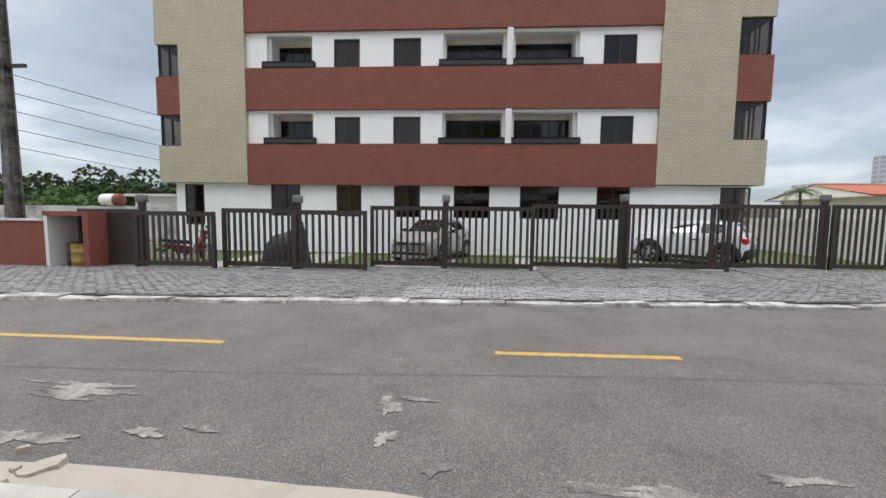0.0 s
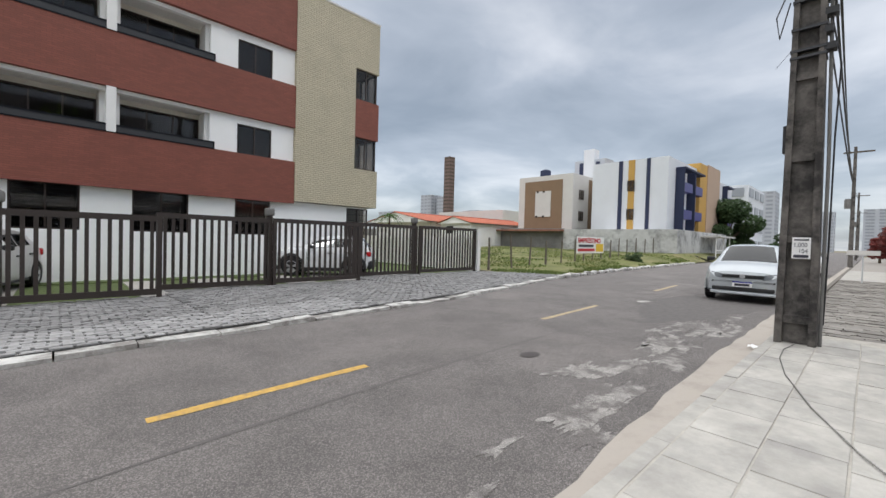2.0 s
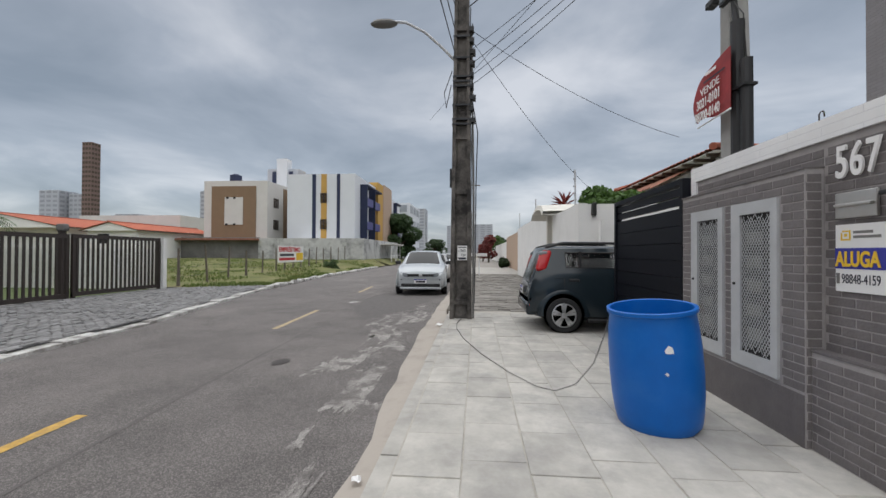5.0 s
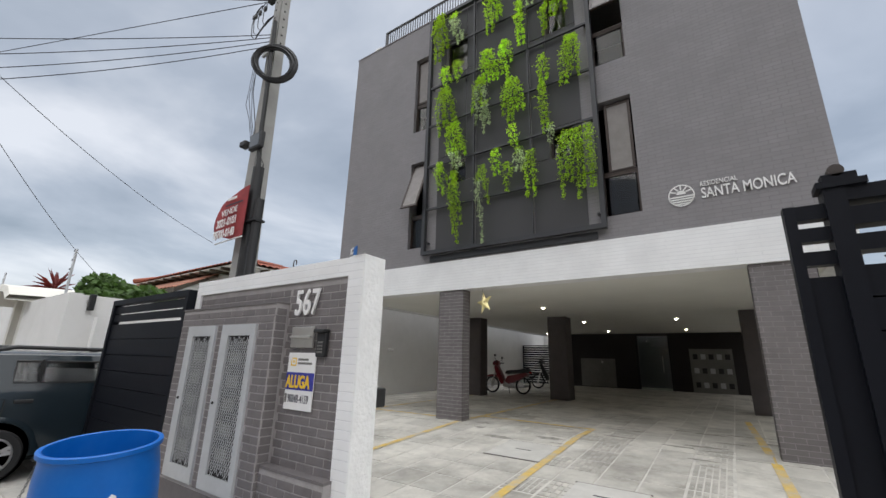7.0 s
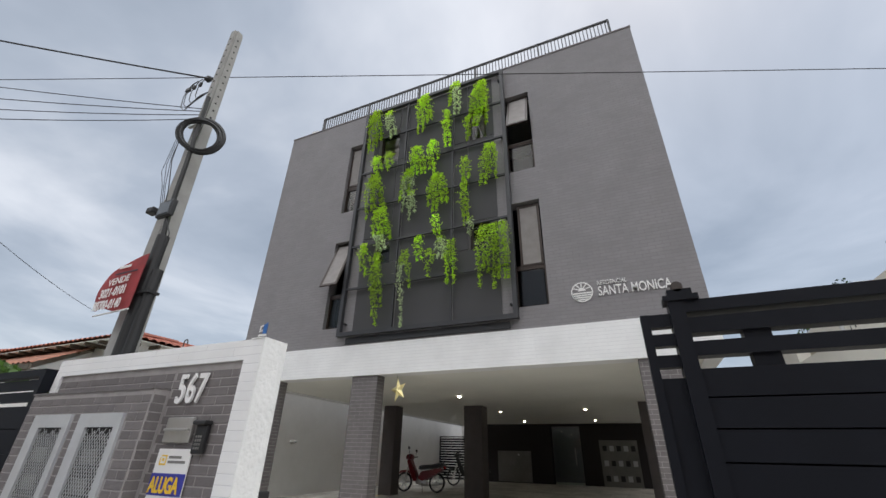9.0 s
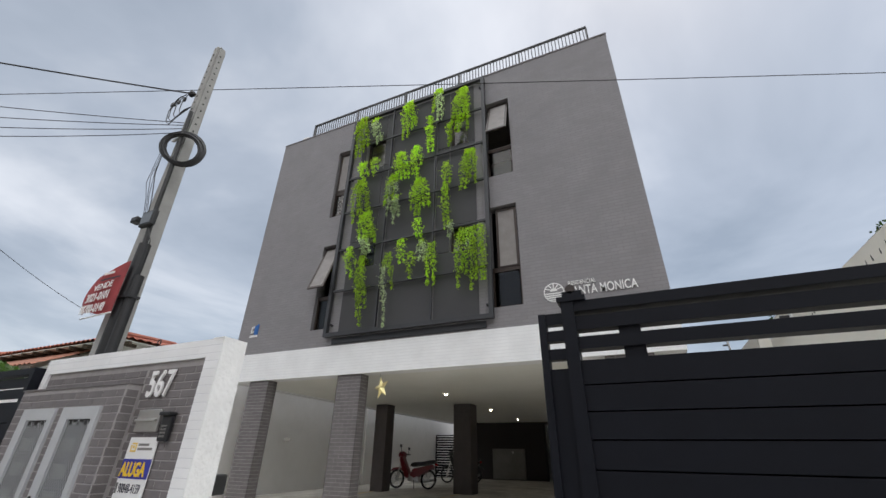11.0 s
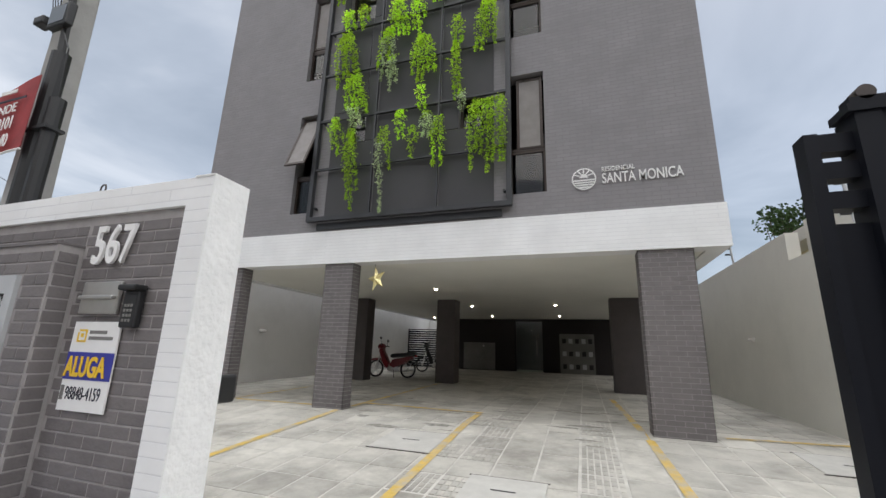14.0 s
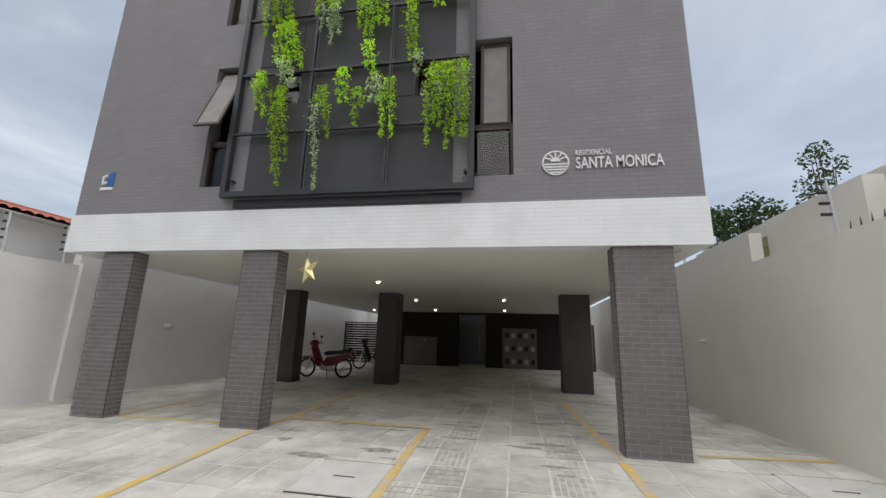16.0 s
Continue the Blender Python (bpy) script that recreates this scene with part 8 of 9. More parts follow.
# white block with navy and mustard stripes
wb = thing("apartment_block", pose(0, 0, 0), "white flats with navy and mustard vertical stripes", "building", kind="structure")
part("wall", boxes((47, 64, 16.2, 24.6, 0, 10.9)), "blue_white", wb)
part("stripe", boxes((46.95, 47, 21.0, 21.45, 0, 10.9)), "navy", wb)
part("stripe", boxes((46.95, 47, 18.0, 18.4, 0, 10.9)), "navy", wb)
part("stripe", boxes((46.94, 47, 19.65, 20.35, 0, 10.9)), "mustard", wb)
for z in (4.2, 7.4):
    window(wb, 0, 0.8, z, z + 1.2, 0, panes=2).matrix_basis = pose(46.92, 19.62, 0, 0, 0, 90)
part("awning", boxes((44.4, 47, 17.5, 23.0, 2.8, 3.0)), "pale_paint", wb)
part("stair_block", boxes((57, 66, 15.8, 24.6, 0, 11.6)), "mustard", wb)
part("stair_face", boxes((60, 66, 15.72, 15.8, 0, 11.8)), "pink_wall", wb)
part("end_block", boxes((66, 74, 15.9, 24.0, 0, 10.4)), "blue_white", wb)
for x in (49.5, 53.5, 68.5):
    for z in (1.2, 4.4, 7.4):
        b = part("balcony", boxes((x, x + 3.2, 15.4, 16.2, z, z + 1.0)), "violet", wb, "violet-blue balcony front")
        part("balcony_door", boxes((x + 0.3, x + 2.9, 16.16, 16.2, z, z + 2.3)), "void", wb)
    part("balcony_post", boxes((x - 0.15, x, 15.3, 16.2, 0, 10.0), (x - 0.2, x + 3.4, 15.2, 16.2, 9.8, 10.0)), "navy", wb)

# houses and towers beyond
hs = thing("house", pose(0, 0, 0), "white house with an orange tile roof", "house", kind="structure")
part("wall", boxes((40, 60, 46, 60, 0, 4.0), (38, 50, 36, 41.6, 0, 3.6)), "white", hs)
part("window", boxes((37.95, 38.0, 39.2, 40.4, 2.2, 3.2)), "void", hs)
tiled_roof("roof_orange", 38.5, 61, 45.0, 61.0, 4.0, 5.5, "orange clay tile roof beyond the lot", "roof_tile")
tiled_roof("roof_orange", 37.4, 50.6, 35.6, 42.0, 3.6, 4.4, "small orange clay tile roof", "roof_tile")
solid("rooftop_block", boxes((62, 72, 50, 68, 0, 7.4)), "pale_paint", "pale flat-roofed block behind the houses", "building", kind="structure")
def palm(x, y, z, h, seed):
    random.seed(seed)
    p = thing("palm_tree", pose(x, y, z), "coconut palm with drooping green fronds", "palm")
    part("trunk", tube(bmesh.new(), [(0, 0, 0), (0.1, 0, h * 0.5), (0, 0, h)], 0.16, 8, 0.1), "bark", p)
    for k in range(13):
        a = 2 * math.pi * k / 13 + random.uniform(-0.2, 0.2)
        e = random.uniform(0.1, 1.0)
        bm = bmesh.new()
        pts = []
        for t in np.linspace(0, 1, 8):
            pts.append(Vector((math.cos(a) * 2.0 * t * math.cos(e * (1 - t * 0.3)), math.sin(a) * 2.0 * t * math.cos(e * (1 - t * 0.3)), 2.0 * math.sin(e) * t - 1.7 * t * t)))
        tube(bm, pts, 0.02, 4, 0.006)
        sd = Vector((-math.sin(a), math.cos(a), 0))
        for q in range(1, 8):
            for u in (0.0, 0.5):
                c = pts[q - 1].lerp(pts[q], u)
                for s in (-1, 1):
                    tip = c + sd * s * 0.5 * math.sin(math.pi * (q + u) / 9) + (pts[q] - pts[q - 1]) * 0.9 - Vector((0, 0, 0.22))
                    d = (pts[q] - pts[q - 1]).normalized() * 0.04
                    bm.faces.new([bm.verts.new(v) for v in (c - d, c + d, tip)])
        o = part("frond", bm, "leaf", p)
        o.location = (0, 0, h)
palm(30.0, 42.5, -0.2, 4.3, 3)
def tower(x, y, w, d, h, mm, floors, label, strip="far_glass"):
    t = thing("tower_block", pose(x, y, 0), label, "tower", kind="structure")
    part("shaft", boxes((-w / 2, w / 2, -d / 2, d / 2, 0, h)), mm, t)
    bm = bmesh.new()
    for k in range(floors):
        z = h * (k + 0.35) / floors
        for s in (-0.33, 0.0, 0.33):
            box(bm, -w / 2 - 0.15, -w / 2, s * d - d * 0.11, s * d + d * 0.11, z, z + h / floors * 0.5)
            box(bm, s * w - w * 0.11, s * w + w * 0.11, -d / 2 - 0.15, -d / 2, z, z + h / floors * 0.5)
    part("window_rows", bm, strip, t)
tower(250, 259, 6.6, 6.6, 74, "far_brown", 24, "tall brown apartment tower on the skyline", "bark")
tower(252, 284, 14, 14, 42, "far_grey", 14, "pale apartment tower on the skyline")
tower(255, 270, 10, 10, 40, "far_grey", 13, "pale apartment tower on the skyline")
tower(240, 312, 40, 22, 26, "far_grey", 8, "pale low apartment block on the skyline")
tower(300, 205, 16, 14, 48, "far_grey", 15, "pale apartment tower beyond the flats")
tower(300, 46, 16, 14, 34, "far_grey", 15, "pale apartment tower along the street")
tower(420, 26, 12, 12, 30, "far_grey", 12, "pale apartment tower at the street's end")
tower(380, -4, 22, 18, 28, "far_grey", 14, "pale distant tower block")
tower(100, 22, 16, 10, 13, "blue_white", 4, "white flats further along the street")
tower(300, 265, 30, 20, 30, "far_grey", 9, "pale far apartment block")

# ---- behind the flats, far left ----
ut = thing("utility_house", pose(-19.8, 24, -0.9), "small white flat-roofed building behind the gates", "building", kind="structure")
part("wall", boxes((-1.8, 1.6, 0, 3.2, 0, 3.3)), "white", ut)
part("roof", boxes((-2.2, 2.0, -0.4, 3.6, 3.3, 3.45)), "pale_paint", ut)
part("door", boxes((0.5, 1.3, -0.03, 0.0, 1.0, 2.9)), "pale_paint", ut)
wl_ = solid("wall_side_lot", boxes((-45, -15.0, 22.0, 22.2, -0.3, 1.75)), "stained_white", "long weathered white wall at the back left", "wall", kind="structure")
tk = thing("water_tank", pose(-21.2, 22.1, 1.75), "white and red water tank on the wall", "tank")
part("tank", lathe(bmesh.new(), [(0.3, -0.7), (0.35, -0.6), (0.35, 0.2), (0.3, 0.25)], 18, "x", (0, 0, 0.36)), "label_white", tk, smooth=True)
part("end_cap", lathe(bmesh.new(), [(0.36, 0.2), (0.36, 0.5), (0.2, 0.6)], 18, "x", (0, 0, 0.36)), "red_paint", tk, smooth=True)
part("cradle", boxes((-0.5, -0.4, -0.2, 0.2, 0, 0.1)), "steel_dark", tk)
part("cradle", boxes((0.3, 0.4, -0.2, 0.2, 0, 0.1)), "steel_dark", tk)
random.seed(88)
blobs = []
for k in range(210):
    x = random.uniform(-125, -25)
    y = random.uniform(55, 85)
    blobs.append((x, y, random.uniform(0.3, 4.6) + (2.0 if random.random() < 0.3 else 0), random.uniform(2.2, 3.6)))
wood = thing("far_wood", pose(0, 0, -0.2), "dense dark green wooded hillside", "woods", kind="stuff")
leaf_cloud("foliage", wood, blobs, 62000, 0.75, "leaf_dark", 89)
leaf_cloud("foliage", wood, [(b[0], b[1] - 6, b[2] * 0.45, b[3] * 0.9) for b in blobs[::2]], 26000, 0.8, "leaf", 90)
fpl = thing("utility_pole", pose(-15.5, 12.7, -0.2), "dark concrete street pole beside the shelter", "pole")
bm = bmesh.new(); hpole(bm, 10.0, 0.34, 0.2, 0.42, 0.22)
part("shaft", bm, "concrete_pole", fpl)
part("cross_arm", boxes((-0.8, 0.8, -0.05, 0.05, 6.35, 6.45)), "steel_dark", fpl)
for i in range(5):
    cable((-15.5, 12.6, 3.6 + 0.6 * i), (-15.0 + i, 45, 3.2 + 0.9 * i), 0.4, 0.012)
cable((-16.3, 12.5, 6.6), (-60, 6.0, 8.0), 0.8, 0.014)

# ---- house and trees over the right wall ----
yh = thing("house", pose(0, 0, 0), "pale yellow house with a white roof slab behind the wall", "house", kind="structure")
part("wall", boxes((-14, -5.4, -12.5, -4.4, -0.2, 4.0)), "yellow_house", yh)
part("roof_slab", boxes((-14.5, -4.9, -12.8, -4.3, 4.0, 4.28)), "cream", yh)
part("balcony_post", lathe(bmesh.new(), [(0.1, 3.0), (0.16, 3.3), (0.1, 3.7), (0.1, 4.2)], 12, "z", (-5.1, -5.6, 0)), "yellow_house", yh)
for k in range(26):
    solid("wall_spike", tube(bmesh.new(), [(0, 0, 0), (random.uniform(-0.03, 0.03), random.uniform(-0.03, 0.03), 0.14)], 0.012, 4, 0.003), "frame_metal", "thin steel spike on the wall top", "spike", "wall spikes", m=pose(-3.9, -2.0 - 0.16 * k, 3.17))
for x, y, h, r, sd in ((-7.7, -16.0, 8.3, 1.25, 61), (-10.6, -16.0, 9.8, 1.2, 62), (-8.8, -16.5, 7.6, 1.1, 63), (-6.9, -15.6, 7.4, 0.9, 64)):
    tree(x, y, 0, h, r, "thin-crowned tree behind the boundary wall", "leaf_dark", 1100, 0.11, sd, 0.55)
for k, (x, y) in enumerate(((-3.9, -10.1), (9.0, -9.5))):
    wl2 = thing("wall_lamp", pose(x, y, 1.85), "small white wall light on the boundary wall", "lamp", "boundary wall lights")
    s = 1 if x < 0 else -1
    part("base", lathe(bmesh.new(), [(0.06, 0.1 * s if x < 0 else 0.0), (0.06, 0.13 * s), (0.03, 0.16 * s), (0.03, 0.22 * s), (0.0, 0.24 * s)], 14, "x"), "pale_paint", wl2)


# ---- floor markings and covers in the garage ----
def strip(name, pts, w, mm, parent, lift=0.006):
    bm = bmesh.new()
    rows = []
    for i, (x, y) in enumerate(pts):
        a, b = pts[max(0, i - 1)], pts[min(len(pts) - 1, i + 1)]
        d = Vector((b[0] - a[0], b[1] - a[1], 0)).normalized()
        s = Vector((-d.y, d.x, 0)) * w / 2
        rows.append([(x - s.x, y - s.y, floor_z(y - s.y) + lift), (x + s.x, y + s.y, floor_z(y + s.y) + lift)])
    quadstrip(bm, rows)
    return part(name, bm, mm, parent)
def line(xa, ya, xb, yb, n=12):
    return [(xa + (xb - xa) * i / n, ya + (yb - ya) * i / n) for i in range(n + 1)]
for q in ((1.47, -1.7, 1.54, -6.9), (-1.22, -2.6, -0.85, -10.5), (4.0, -2.2, 3.95, -6.1), (-2.1, -6.5, -3.75, -6.7), (6.5, -6.35, 3.9, -6.45), (1.5, -7.0, 3.9, -7.1), (6.6, -6.4, 6.9, -12.2), (3.95, -6.6, 4.1, -12.2)):
    strip("floor_marking", line(*q), 0.11, "yellow_floor", floor, 0.007)
for xa, xb, ya, yb in ((1.57, 2.40, -4.42, -5.28), (0.12, 0.90, -3.28, -3.93), (-3.55, -2.65, -5.2, -5.95)):
    c = thing("inspection_cover", pose((xa + xb) / 2, (ya + yb) / 2, floor_z((ya + yb) / 2) + 0.004, -math.degrees(math.atan(0.36 / 4.9)) if ya > -6 else 0), "square pale concrete inspection cover in the floor", "cover", "inspection covers")
    w, d = (xb - xa) / 2, abs(yb - ya) / 2
    part("lid", rounded(-w, w, -d, d, -0.03, 0.008, 0.004, 1), "cover", c)
    # slot is a thin black strip that paints its inner shade
    part("handle_slot", boxes((-0.12, 0.12, -0.012, 0.012, 0.008, 0.010)), "void", c)
    part("rim", boxes((-w - 0.02, w + 0.02, -d - 0.02, -d - 0.004, -0.03, 0.004)), "steel_dark", c)
    part("rim", boxes((-w - 0.02, w + 0.02, d + 0.004, d + 0.02, -0.03, 0.004)), "steel_dark", c)

random.seed(61)
for k in range(26):                          # dark tyre and damp streaks on the slabs
    x, y = random.uniform(-1.6, 3.6), random.uniform(-8.2, -5.2)
    n, rx, ry = 18, random.uniform(0.12, 0.40), random.uniform(0.03, 0.10)
    bm = bmesh.new()
    ring = [(x + rx * random.uniform(0.5, 1.2) * math.cos(2 * math.pi * i / n), y + ry * random.uniform(0.5, 1.2) * math.sin(2 * math.pi * i / n)) for i in range(n)]
    bm.faces.new([bm.verts.new((px, py, floor_z(y) + 0.003 + (y - py) * (0.36 / 4.9 if y > -6.1 else 0.0086))) for px, py in ring])
    part("floor_stain", bm, "floor_grime", floor)

# ---- paving pieces ----
def slab_mesh(w, d, h, mm, bev=0.006):
    """A thin slab centred on its top face, with a chamfered rim."""
    bm = bmesh.new()
    lo = [bm.verts.new((sx * w / 2, sy * d / 2, -h)) for sx, sy in ((-1, -1), (1, -1), (1, 1), (-1, 1))]
    mi = [bm.verts.new((sx * w / 2, sy * d / 2, -bev)) for sx, sy in ((-1, -1), (1, -1), (1, 1), (-1, 1))]
    hi = [bm.verts.new((sx * (w / 2 - bev), sy * (d / 2 - bev), 0)) for sx, sy in ((-1, -1), (1, -1), (1, 1), (-1, 1))]
    bm.faces.new(hi)
    for a, b in ((lo, mi), (mi, hi)):
        for k in range(4):
            bm.faces.new((a[k], a[(k + 1) % 4], b[(k + 1) % 4], b[k]))
    return finish(bm, "slab", mm)

random.seed(51)
SW, SD = 0.60, 0.425
variants = [slab_mesh(SW - g, SD - g, 0.03, "slab", 0.003) for g in (0.008, 0.011, 0.015)]
for i in range(21):
    for j in range(7):
        x = -3.6 + SW * (i + 0.5) + (0.0, 0.22, 0.08, 0.30, 0.12, 0.26, 0.03)[j]
        y = 2.09 - SD * (j + 0.5)
        if x > 8.7 or (y < -0.7 and 1.2 < x < 4.3):
            continue
        piece("slab", random.choice(variants), pose(x, y, random.uniform(-0.003, 0.003), random.uniform(-0.25, 0.25), random.uniform(-0.25, 0.25), random.uniform(-0.3, 0.3)), pavement)

# garage floor: long strips of slabs
random.seed(52)
FW, FD = 0.45, 0.52
fv = [slab_mesh(FW - g, FD - g, 0.03, "floor_slab", 0.004) for g in (0.018, 0.026)]
n_near = 0
gbm = bmesh.new()
for a in range(6):                           # slotted drainage slab: rows of small raised pads
    for b in range(4):
        cx, cy = -0.212 + 0.0707 * (a + 0.5), -0.247 + 0.1235 * (b + 0.5)
        box(gbm, cx - 0.027, cx + 0.027, cy - 0.052, cy + 0.052, -0.006, 0.0)
box(gbm, -0.213, 0.213, -0.248, 0.248, -0.03, -0.006)
gv = finish(gbm, "slotted_slab", "floor_slab")
Vr, Fr = [], []
for j in range(44):
    y = -1.25 - FD * (j + 0.5)
    sl = -math.degrees(math.atan2(floor_z(y - 0.2) - floor_z(y + 0.2), 0.4))
    for i in range(29):
        x = -3.77 + FW * (i + 0.5)
        if x > 8.85:
            continue
        z = floor_z(y) + random.uniform(-0.002, 0.002)
        if y > -11.0 and n_near < 300:
            piece("slab", gv if (-0.75 < x < -0.15 or 0.7 < x < 1.45) and random.random() < 0.75 else random.choice(fv), pose(x, y, z, sl, 0, 0), floor)
            n_near += 1
        else:
            b = len(Vr)
            h, d = FW / 2 - 0.012, FD / 2 - 0.012
            Vr += [(x - h, y - d, floor_z(y - d)), (x + h, y - d, floor_z(y - d)), (x + h, y + d, floor_z(y + d)), (x - h, y + d, floor_z(y + d))]
            Vr += [(p[0], p[1], p[2] - 0.02) for p in Vr[b:b + 4]]
            Fr += [(b, b + 1, b + 2, b + 3)] + [(b + k, b + 4 + k, b + 4 + (k + 1) % 4, b + (k + 1) % 4) for k in range(4)]
me = bpy.data.meshes.new("slab_field")
me.from_pydata(Vr, [], Fr)
me.materials.append(M["floor_slab"])
o = new("slab_field", me); o.parent = floor; o["kind"] = "stuff"

# cobbles of the apron
random.seed(53)
cm = []
for k in range(6):
    w, d = random.uniform(0.185, 0.222), random.uniform(0.088, 0.106)
    cm.append(slab_mesh(w, d, 0.05, "cobble", 0.007))
Vr, Fr = [], []
count = 0
CW, CD = 0.235, 0.122
x = APRON_X[0]
for i in range(int((APRON_X[1] - APRON_X[0]) / CW)):
    x = APRON_X[0] + CW * (i + 0.5)
    for j in range(64):
        xx = x + (CW / 2 if j % 2 else 0)
        y = far_kerb(xx) + 0.36 + CD * j
        if y > gate_y(xx) + 0.25:
            break
        z = apron_z(xx, y) + random.uniform(-0.012, 0.008)
        w, d = random.uniform(0.185, 0.222) / 2, random.uniform(0.088, 0.106) / 2
        if -1.0 < xx < 5.3 and j < 12 and count < 300:
            piece("cobble", random.choice(cm), pose(xx, y, z, random.uniform(-3, 3), random.uniform(-2, 2), 6 + random.uniform(-3, 3)), apron)
            count += 1
            continue
        b = len(Vr)
        t0, t1 = random.uniform(-0.006, 0.006), random.uniform(-0.004, 0.004)
        for s, zz in ((1.0, -0.05), (1.0, -0.008), (0.93, 0.0)):
            for sx, sy in ((-1, -1), (1, -1), (1, 1), (-1, 1)):
                Vr.append((xx + sx * w * (s if s < 1 else 1), y + sy * d * (s if s < 1 else 1) + 0.1 * sx * w, z + zz + sx * t0 + sy * t1))
        Fr.append((b + 8, b + 9, b + 10, b + 11))
        for q in (0, 4):
            for k in range(4):
                Fr.append((b + q + k, b + q + (k + 1) % 4, b + q + 4 + (k + 1) % 4, b + q + 4 + k))
me = bpy.data.meshes.new("cobble_field")
me.from_pydata(Vr, [], Fr)
me.materials.append(M["cobble"])
o = new("cobble_field", me); o.parent = apron; o["kind"] = "stuff"

# rough stones in front of the white wall
random.seed(54)
Vr, Fr = [], []
x = 9.03
while x < 26.4:
    d = random.uniform(0.13, 0.26)
    y = -0.9 + random.uniform(0, 0.3)
    while y < 2.08:
        L = random.uniform(0.22, 0.62)
        b = len(Vr)
        z = random.uniform(-0.018, 0.006)
        e = [random.uniform(-0.035, 0.035) for _ in range(12)]
        y1 = min(y + L, 2.12)
        top = [(x + 0.012 + e[0], y + 0.012 + e[1] * 0.5), (x + d * 0.5 + e[8], y + 0.004 + e[9] * 0.5), (x + d - 0.012 + e[2], y + 0.012 + e[3] * 0.5), (x + d - 0.012 + e[4], y1 - 0.012 + e[5] * 0.5), (x + d * 0.5 + e[10], y1 - 0.004 + e[11] * 0.5), (x + 0.012 + e[6], y1 - 0.012 + e[7] * 0.5)]
        Vr += [(p[0], p[1], z - 0.06) for p in top] + [(p[0], p[1], z + random.uniform(-0.004, 0.004)) for p in top]
        Fr.append(tuple(b + 6 + k for k in range(6)))
        for k in range(6):
            Fr.append((b + k, b + (k + 1) % 6, b + 6 + (k + 1) % 6, b + 6 + k))
        y += L
    x += d
me = bpy.data.meshes.new("stone_field")
me.from_pydata(Vr, [], Fr)
me.materials.append(M["rubble_stone"])
o = new("stone_field", me); o.parent = pavement_stone; o["kind"] = "stuff"

# bricks of the front wall
random.seed(55)
BL, BH = 0.205, 0.0645
def brick_mesh(w, h=BH - 0.009):
    bm = bmesh.new()
    b = 0.003
    back = [bm.verts.new((sx * w / 2, 0, sz * h / 2)) for sx, sz in ((-1, -1), (1, -1), (1, 1), (-1, 1))]
    mid = [bm.verts.new((sx * w / 2, 0.002, sz * h / 2)) for sx, sz in ((-1, -1), (1, -1), (1, 1), (-1, 1))]
    fro = [bm.verts.new((sx * (w / 2 - b), 0.004, sz * (h / 2 - b))) for sx, sz in ((-1, -1), (1, -1), (1, 1), (-1, 1))]
    bm.faces.new(fro)
    for a, c in ((back, mid), (mid, fro)):
        for k in range(4):
            bm.faces.new((a[k], a[(k + 1) % 4], c[(k + 1) % 4], c[k]))
    return finish(bm, "brick", "grey_piece")
cache = {}
def lay(x0, x1, z0, z1, yf, skip=(), rot=0.0, ox=0.0):
    r = 0
    z = z0 + BH / 2
    while z < z1 - 0.02:
        x = x0 - (BL / 2 if r % 2 else 0)
        while x < x1 - 0.02:
            spans = [(max(x, x0), min(x + BL, x1))]
            for s in skip:
                if s[2] < z < s[3]:
                    spans = [q for u, v in spans for q in ((u, min(v, s[0])), (max(u, s[1]), v)) if q[1] - q[0] > 0.0]
            for a, b in spans:
                w = round(b - a - 0.009, 3)
                if w > 0.02:
                    if w not in cache:
                        cache[w] = brick_mesh(w)
                    c = (a + b) / 2
                    piece("brick", cache[w], pose(c, yf, z) if not rot else pose(ox, c, z, 0, 0, rot), num)
            x += BL
        z += BH
        r += 1
lay(1.645, 2.385, 0.69, 2.155, WY - 0.012)
lay(2.39, 4.015, 1.98, 2.155, WY - 0.012)
lay(1.625, 2.385, 0.0, 0.67, -0.765)
lay(2.395, 4.075, 0.0, 1.965, -0.728, skip=((2.615, 3.205, 0.38, 1.82), (3.305, 3.885, 0.38, 1.82), (2.39, 4.08, -1, 0.36)))
lay(-0.84, -0.73, 0.0, 1.965, 0, rot=90, ox=2.39)
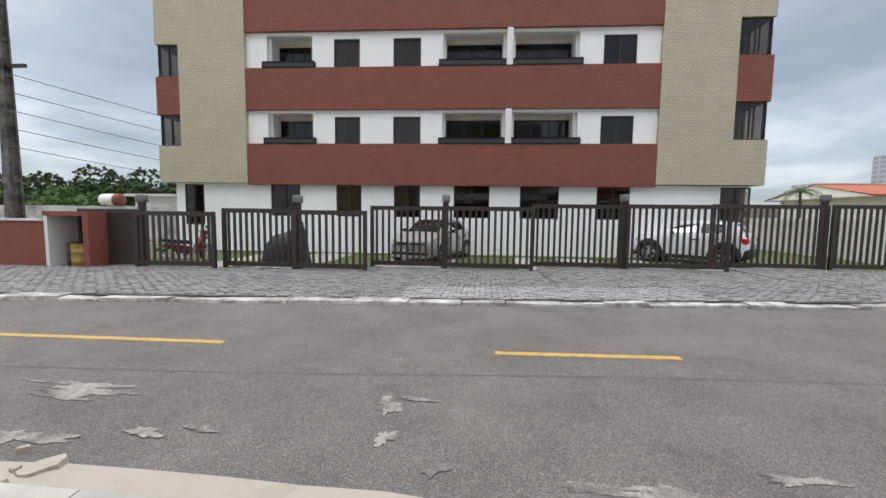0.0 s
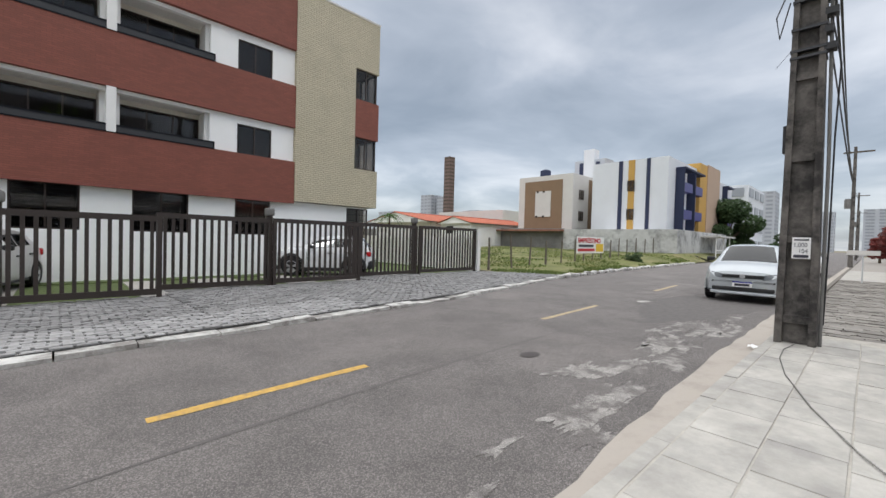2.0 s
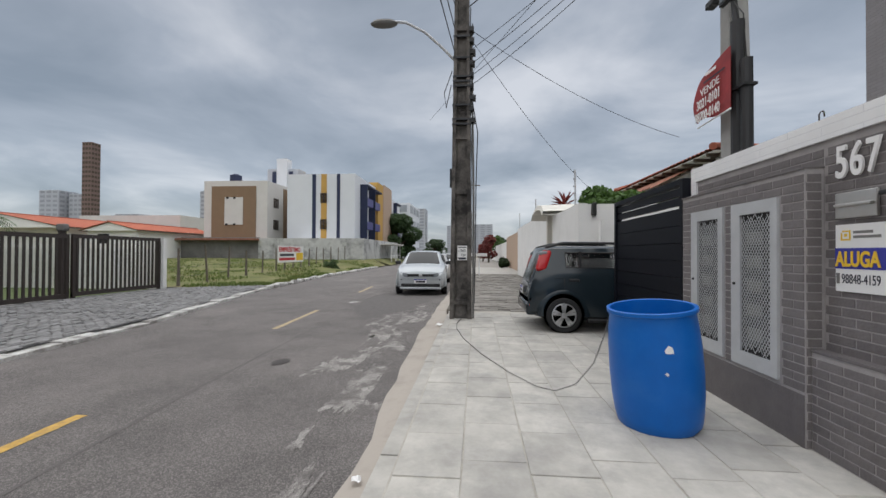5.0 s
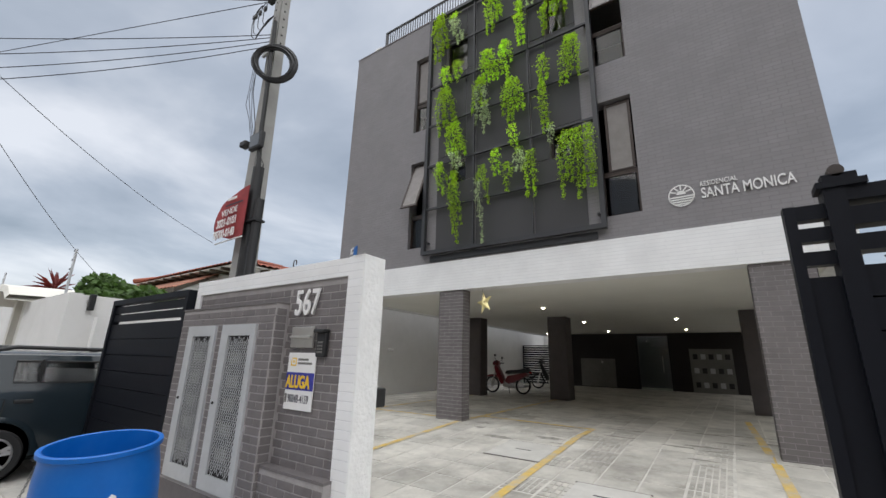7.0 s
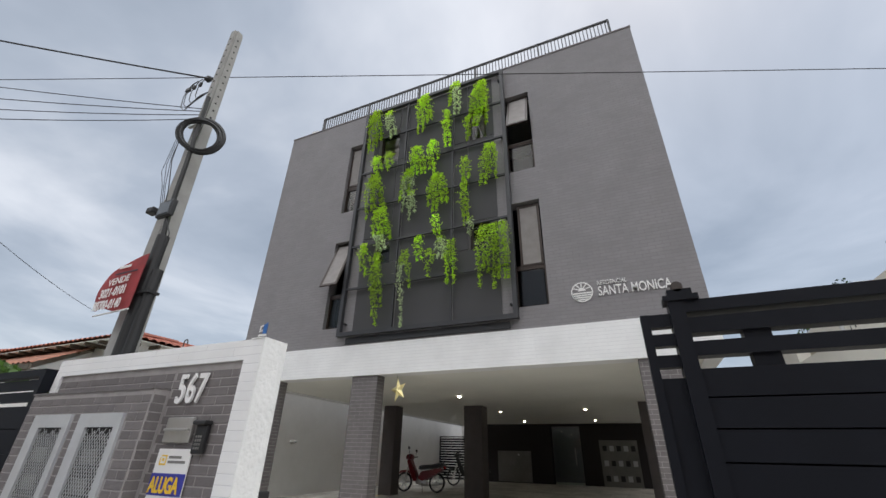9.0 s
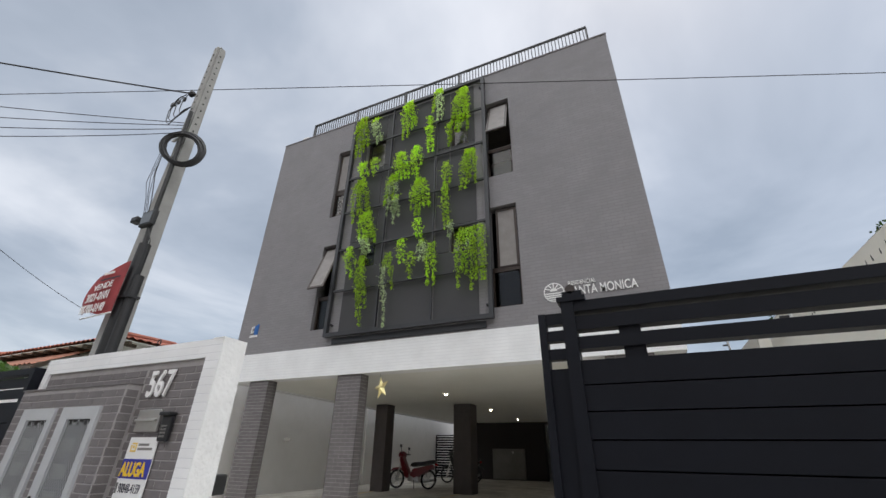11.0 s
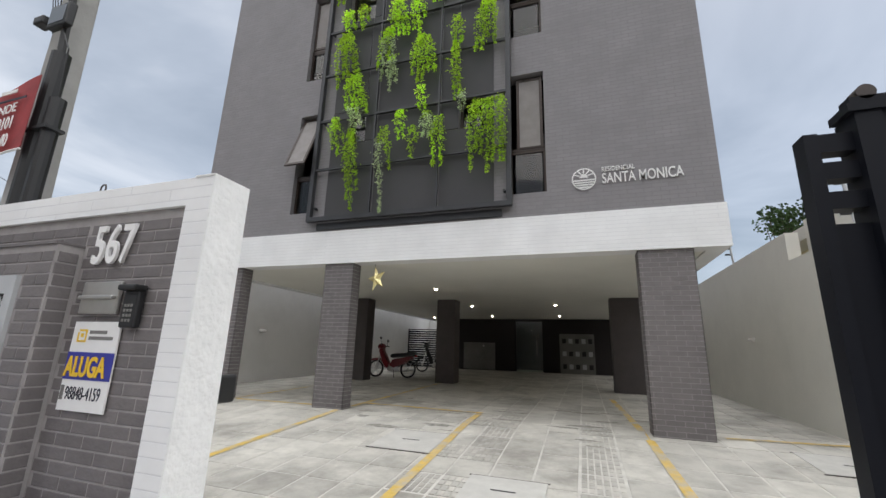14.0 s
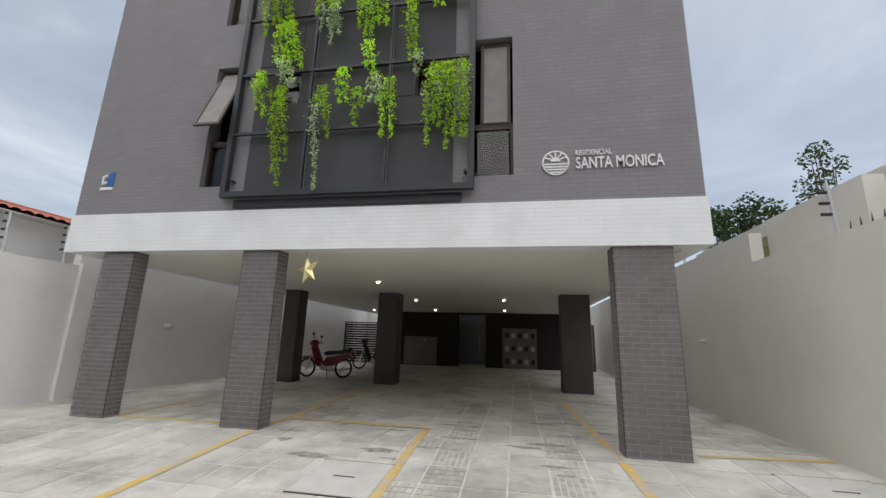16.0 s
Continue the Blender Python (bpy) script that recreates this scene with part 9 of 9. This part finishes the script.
part("render_base", boxes((2.40, 4.075, -0.73, -0.722, 0.0, 0.37)), "grey_piece", num, "smooth dark grey rendered base")
part("cap_course", boxes((1.62, 2.40, WY - 0.01, -0.758, 0.68, 0.70)), "grey_piece", num)
part("block_cap", boxes((2.385, 4.085, WY - 0.01, -0.715, 1.97, 1.985)), "grey_piece", num)

# broken kerb corner with rubble and litter
random.seed(56)
for k in range(16):
    x, y = -2.75 + random.uniform(-0.75, 0.7), 2.42 + random.uniform(-0.28, 0.36)
    r = random.uniform(0.06, 0.2) if k < 7 else random.uniform(0.025, 0.06)
    bm = bmesh.new()
    n = 9
    ring = [(r * random.uniform(0.6, 1.15) * math.cos(2 * math.pi * i / n), 0.7 * r * random.uniform(0.6, 1.15) * math.sin(2 * math.pi * i / n)) for i in range(n)]
    lo = [bm.verts.new((px, py, -0.03)) for px, py in ring]
    hi = [bm.verts.new((px * 0.9, py * 0.9, 0.012 + random.uniform(0, 0.012))) for px, py in ring]
    bm.faces.new(hi)
    for i in range(n):
        bm.faces.new((lo[i], lo[(i + 1) % n], hi[(i + 1) % n], hi[i]))
    solid("rubble_stone", bm, "gutter", "broken flat piece of cement in the gutter", "stone", "rubble in the gutter", m=pose(x, y, -0.098, random.uniform(-6, 6), random.uniform(-6, 6), random.uniform(0, 360)))
def scrap(x, y, z, s, mm, label, seed):
    random.seed(seed)
    bm = bmesh.new()
    bmesh.ops.create_grid(bm, x_segments=4, y_segments=4, size=s)
    for v in bm.verts:
        v.co.z += random.uniform(0, s * 0.7)
        v.co.x *= random.uniform(0.7, 1.1)
    solid("litter_scrap", bm, mm, label, "litter", "litter", m=pose(x, y, z + 0.003, 0, 0, random.uniform(0, 360)))
scrap(1.86, 2.33, -0.085, 0.035, "label_white", "crumpled white paper scrap in the gutter", 1)
scrap(-2.45, 2.35, -0.05, 0.05, "sign_yellow", "crumpled yellow wrapper on the pavement edge", 2)
scrap(7.4, 2.3, -0.08, 0.06, "label_white", "white plastic scrap by the street pole", 3)
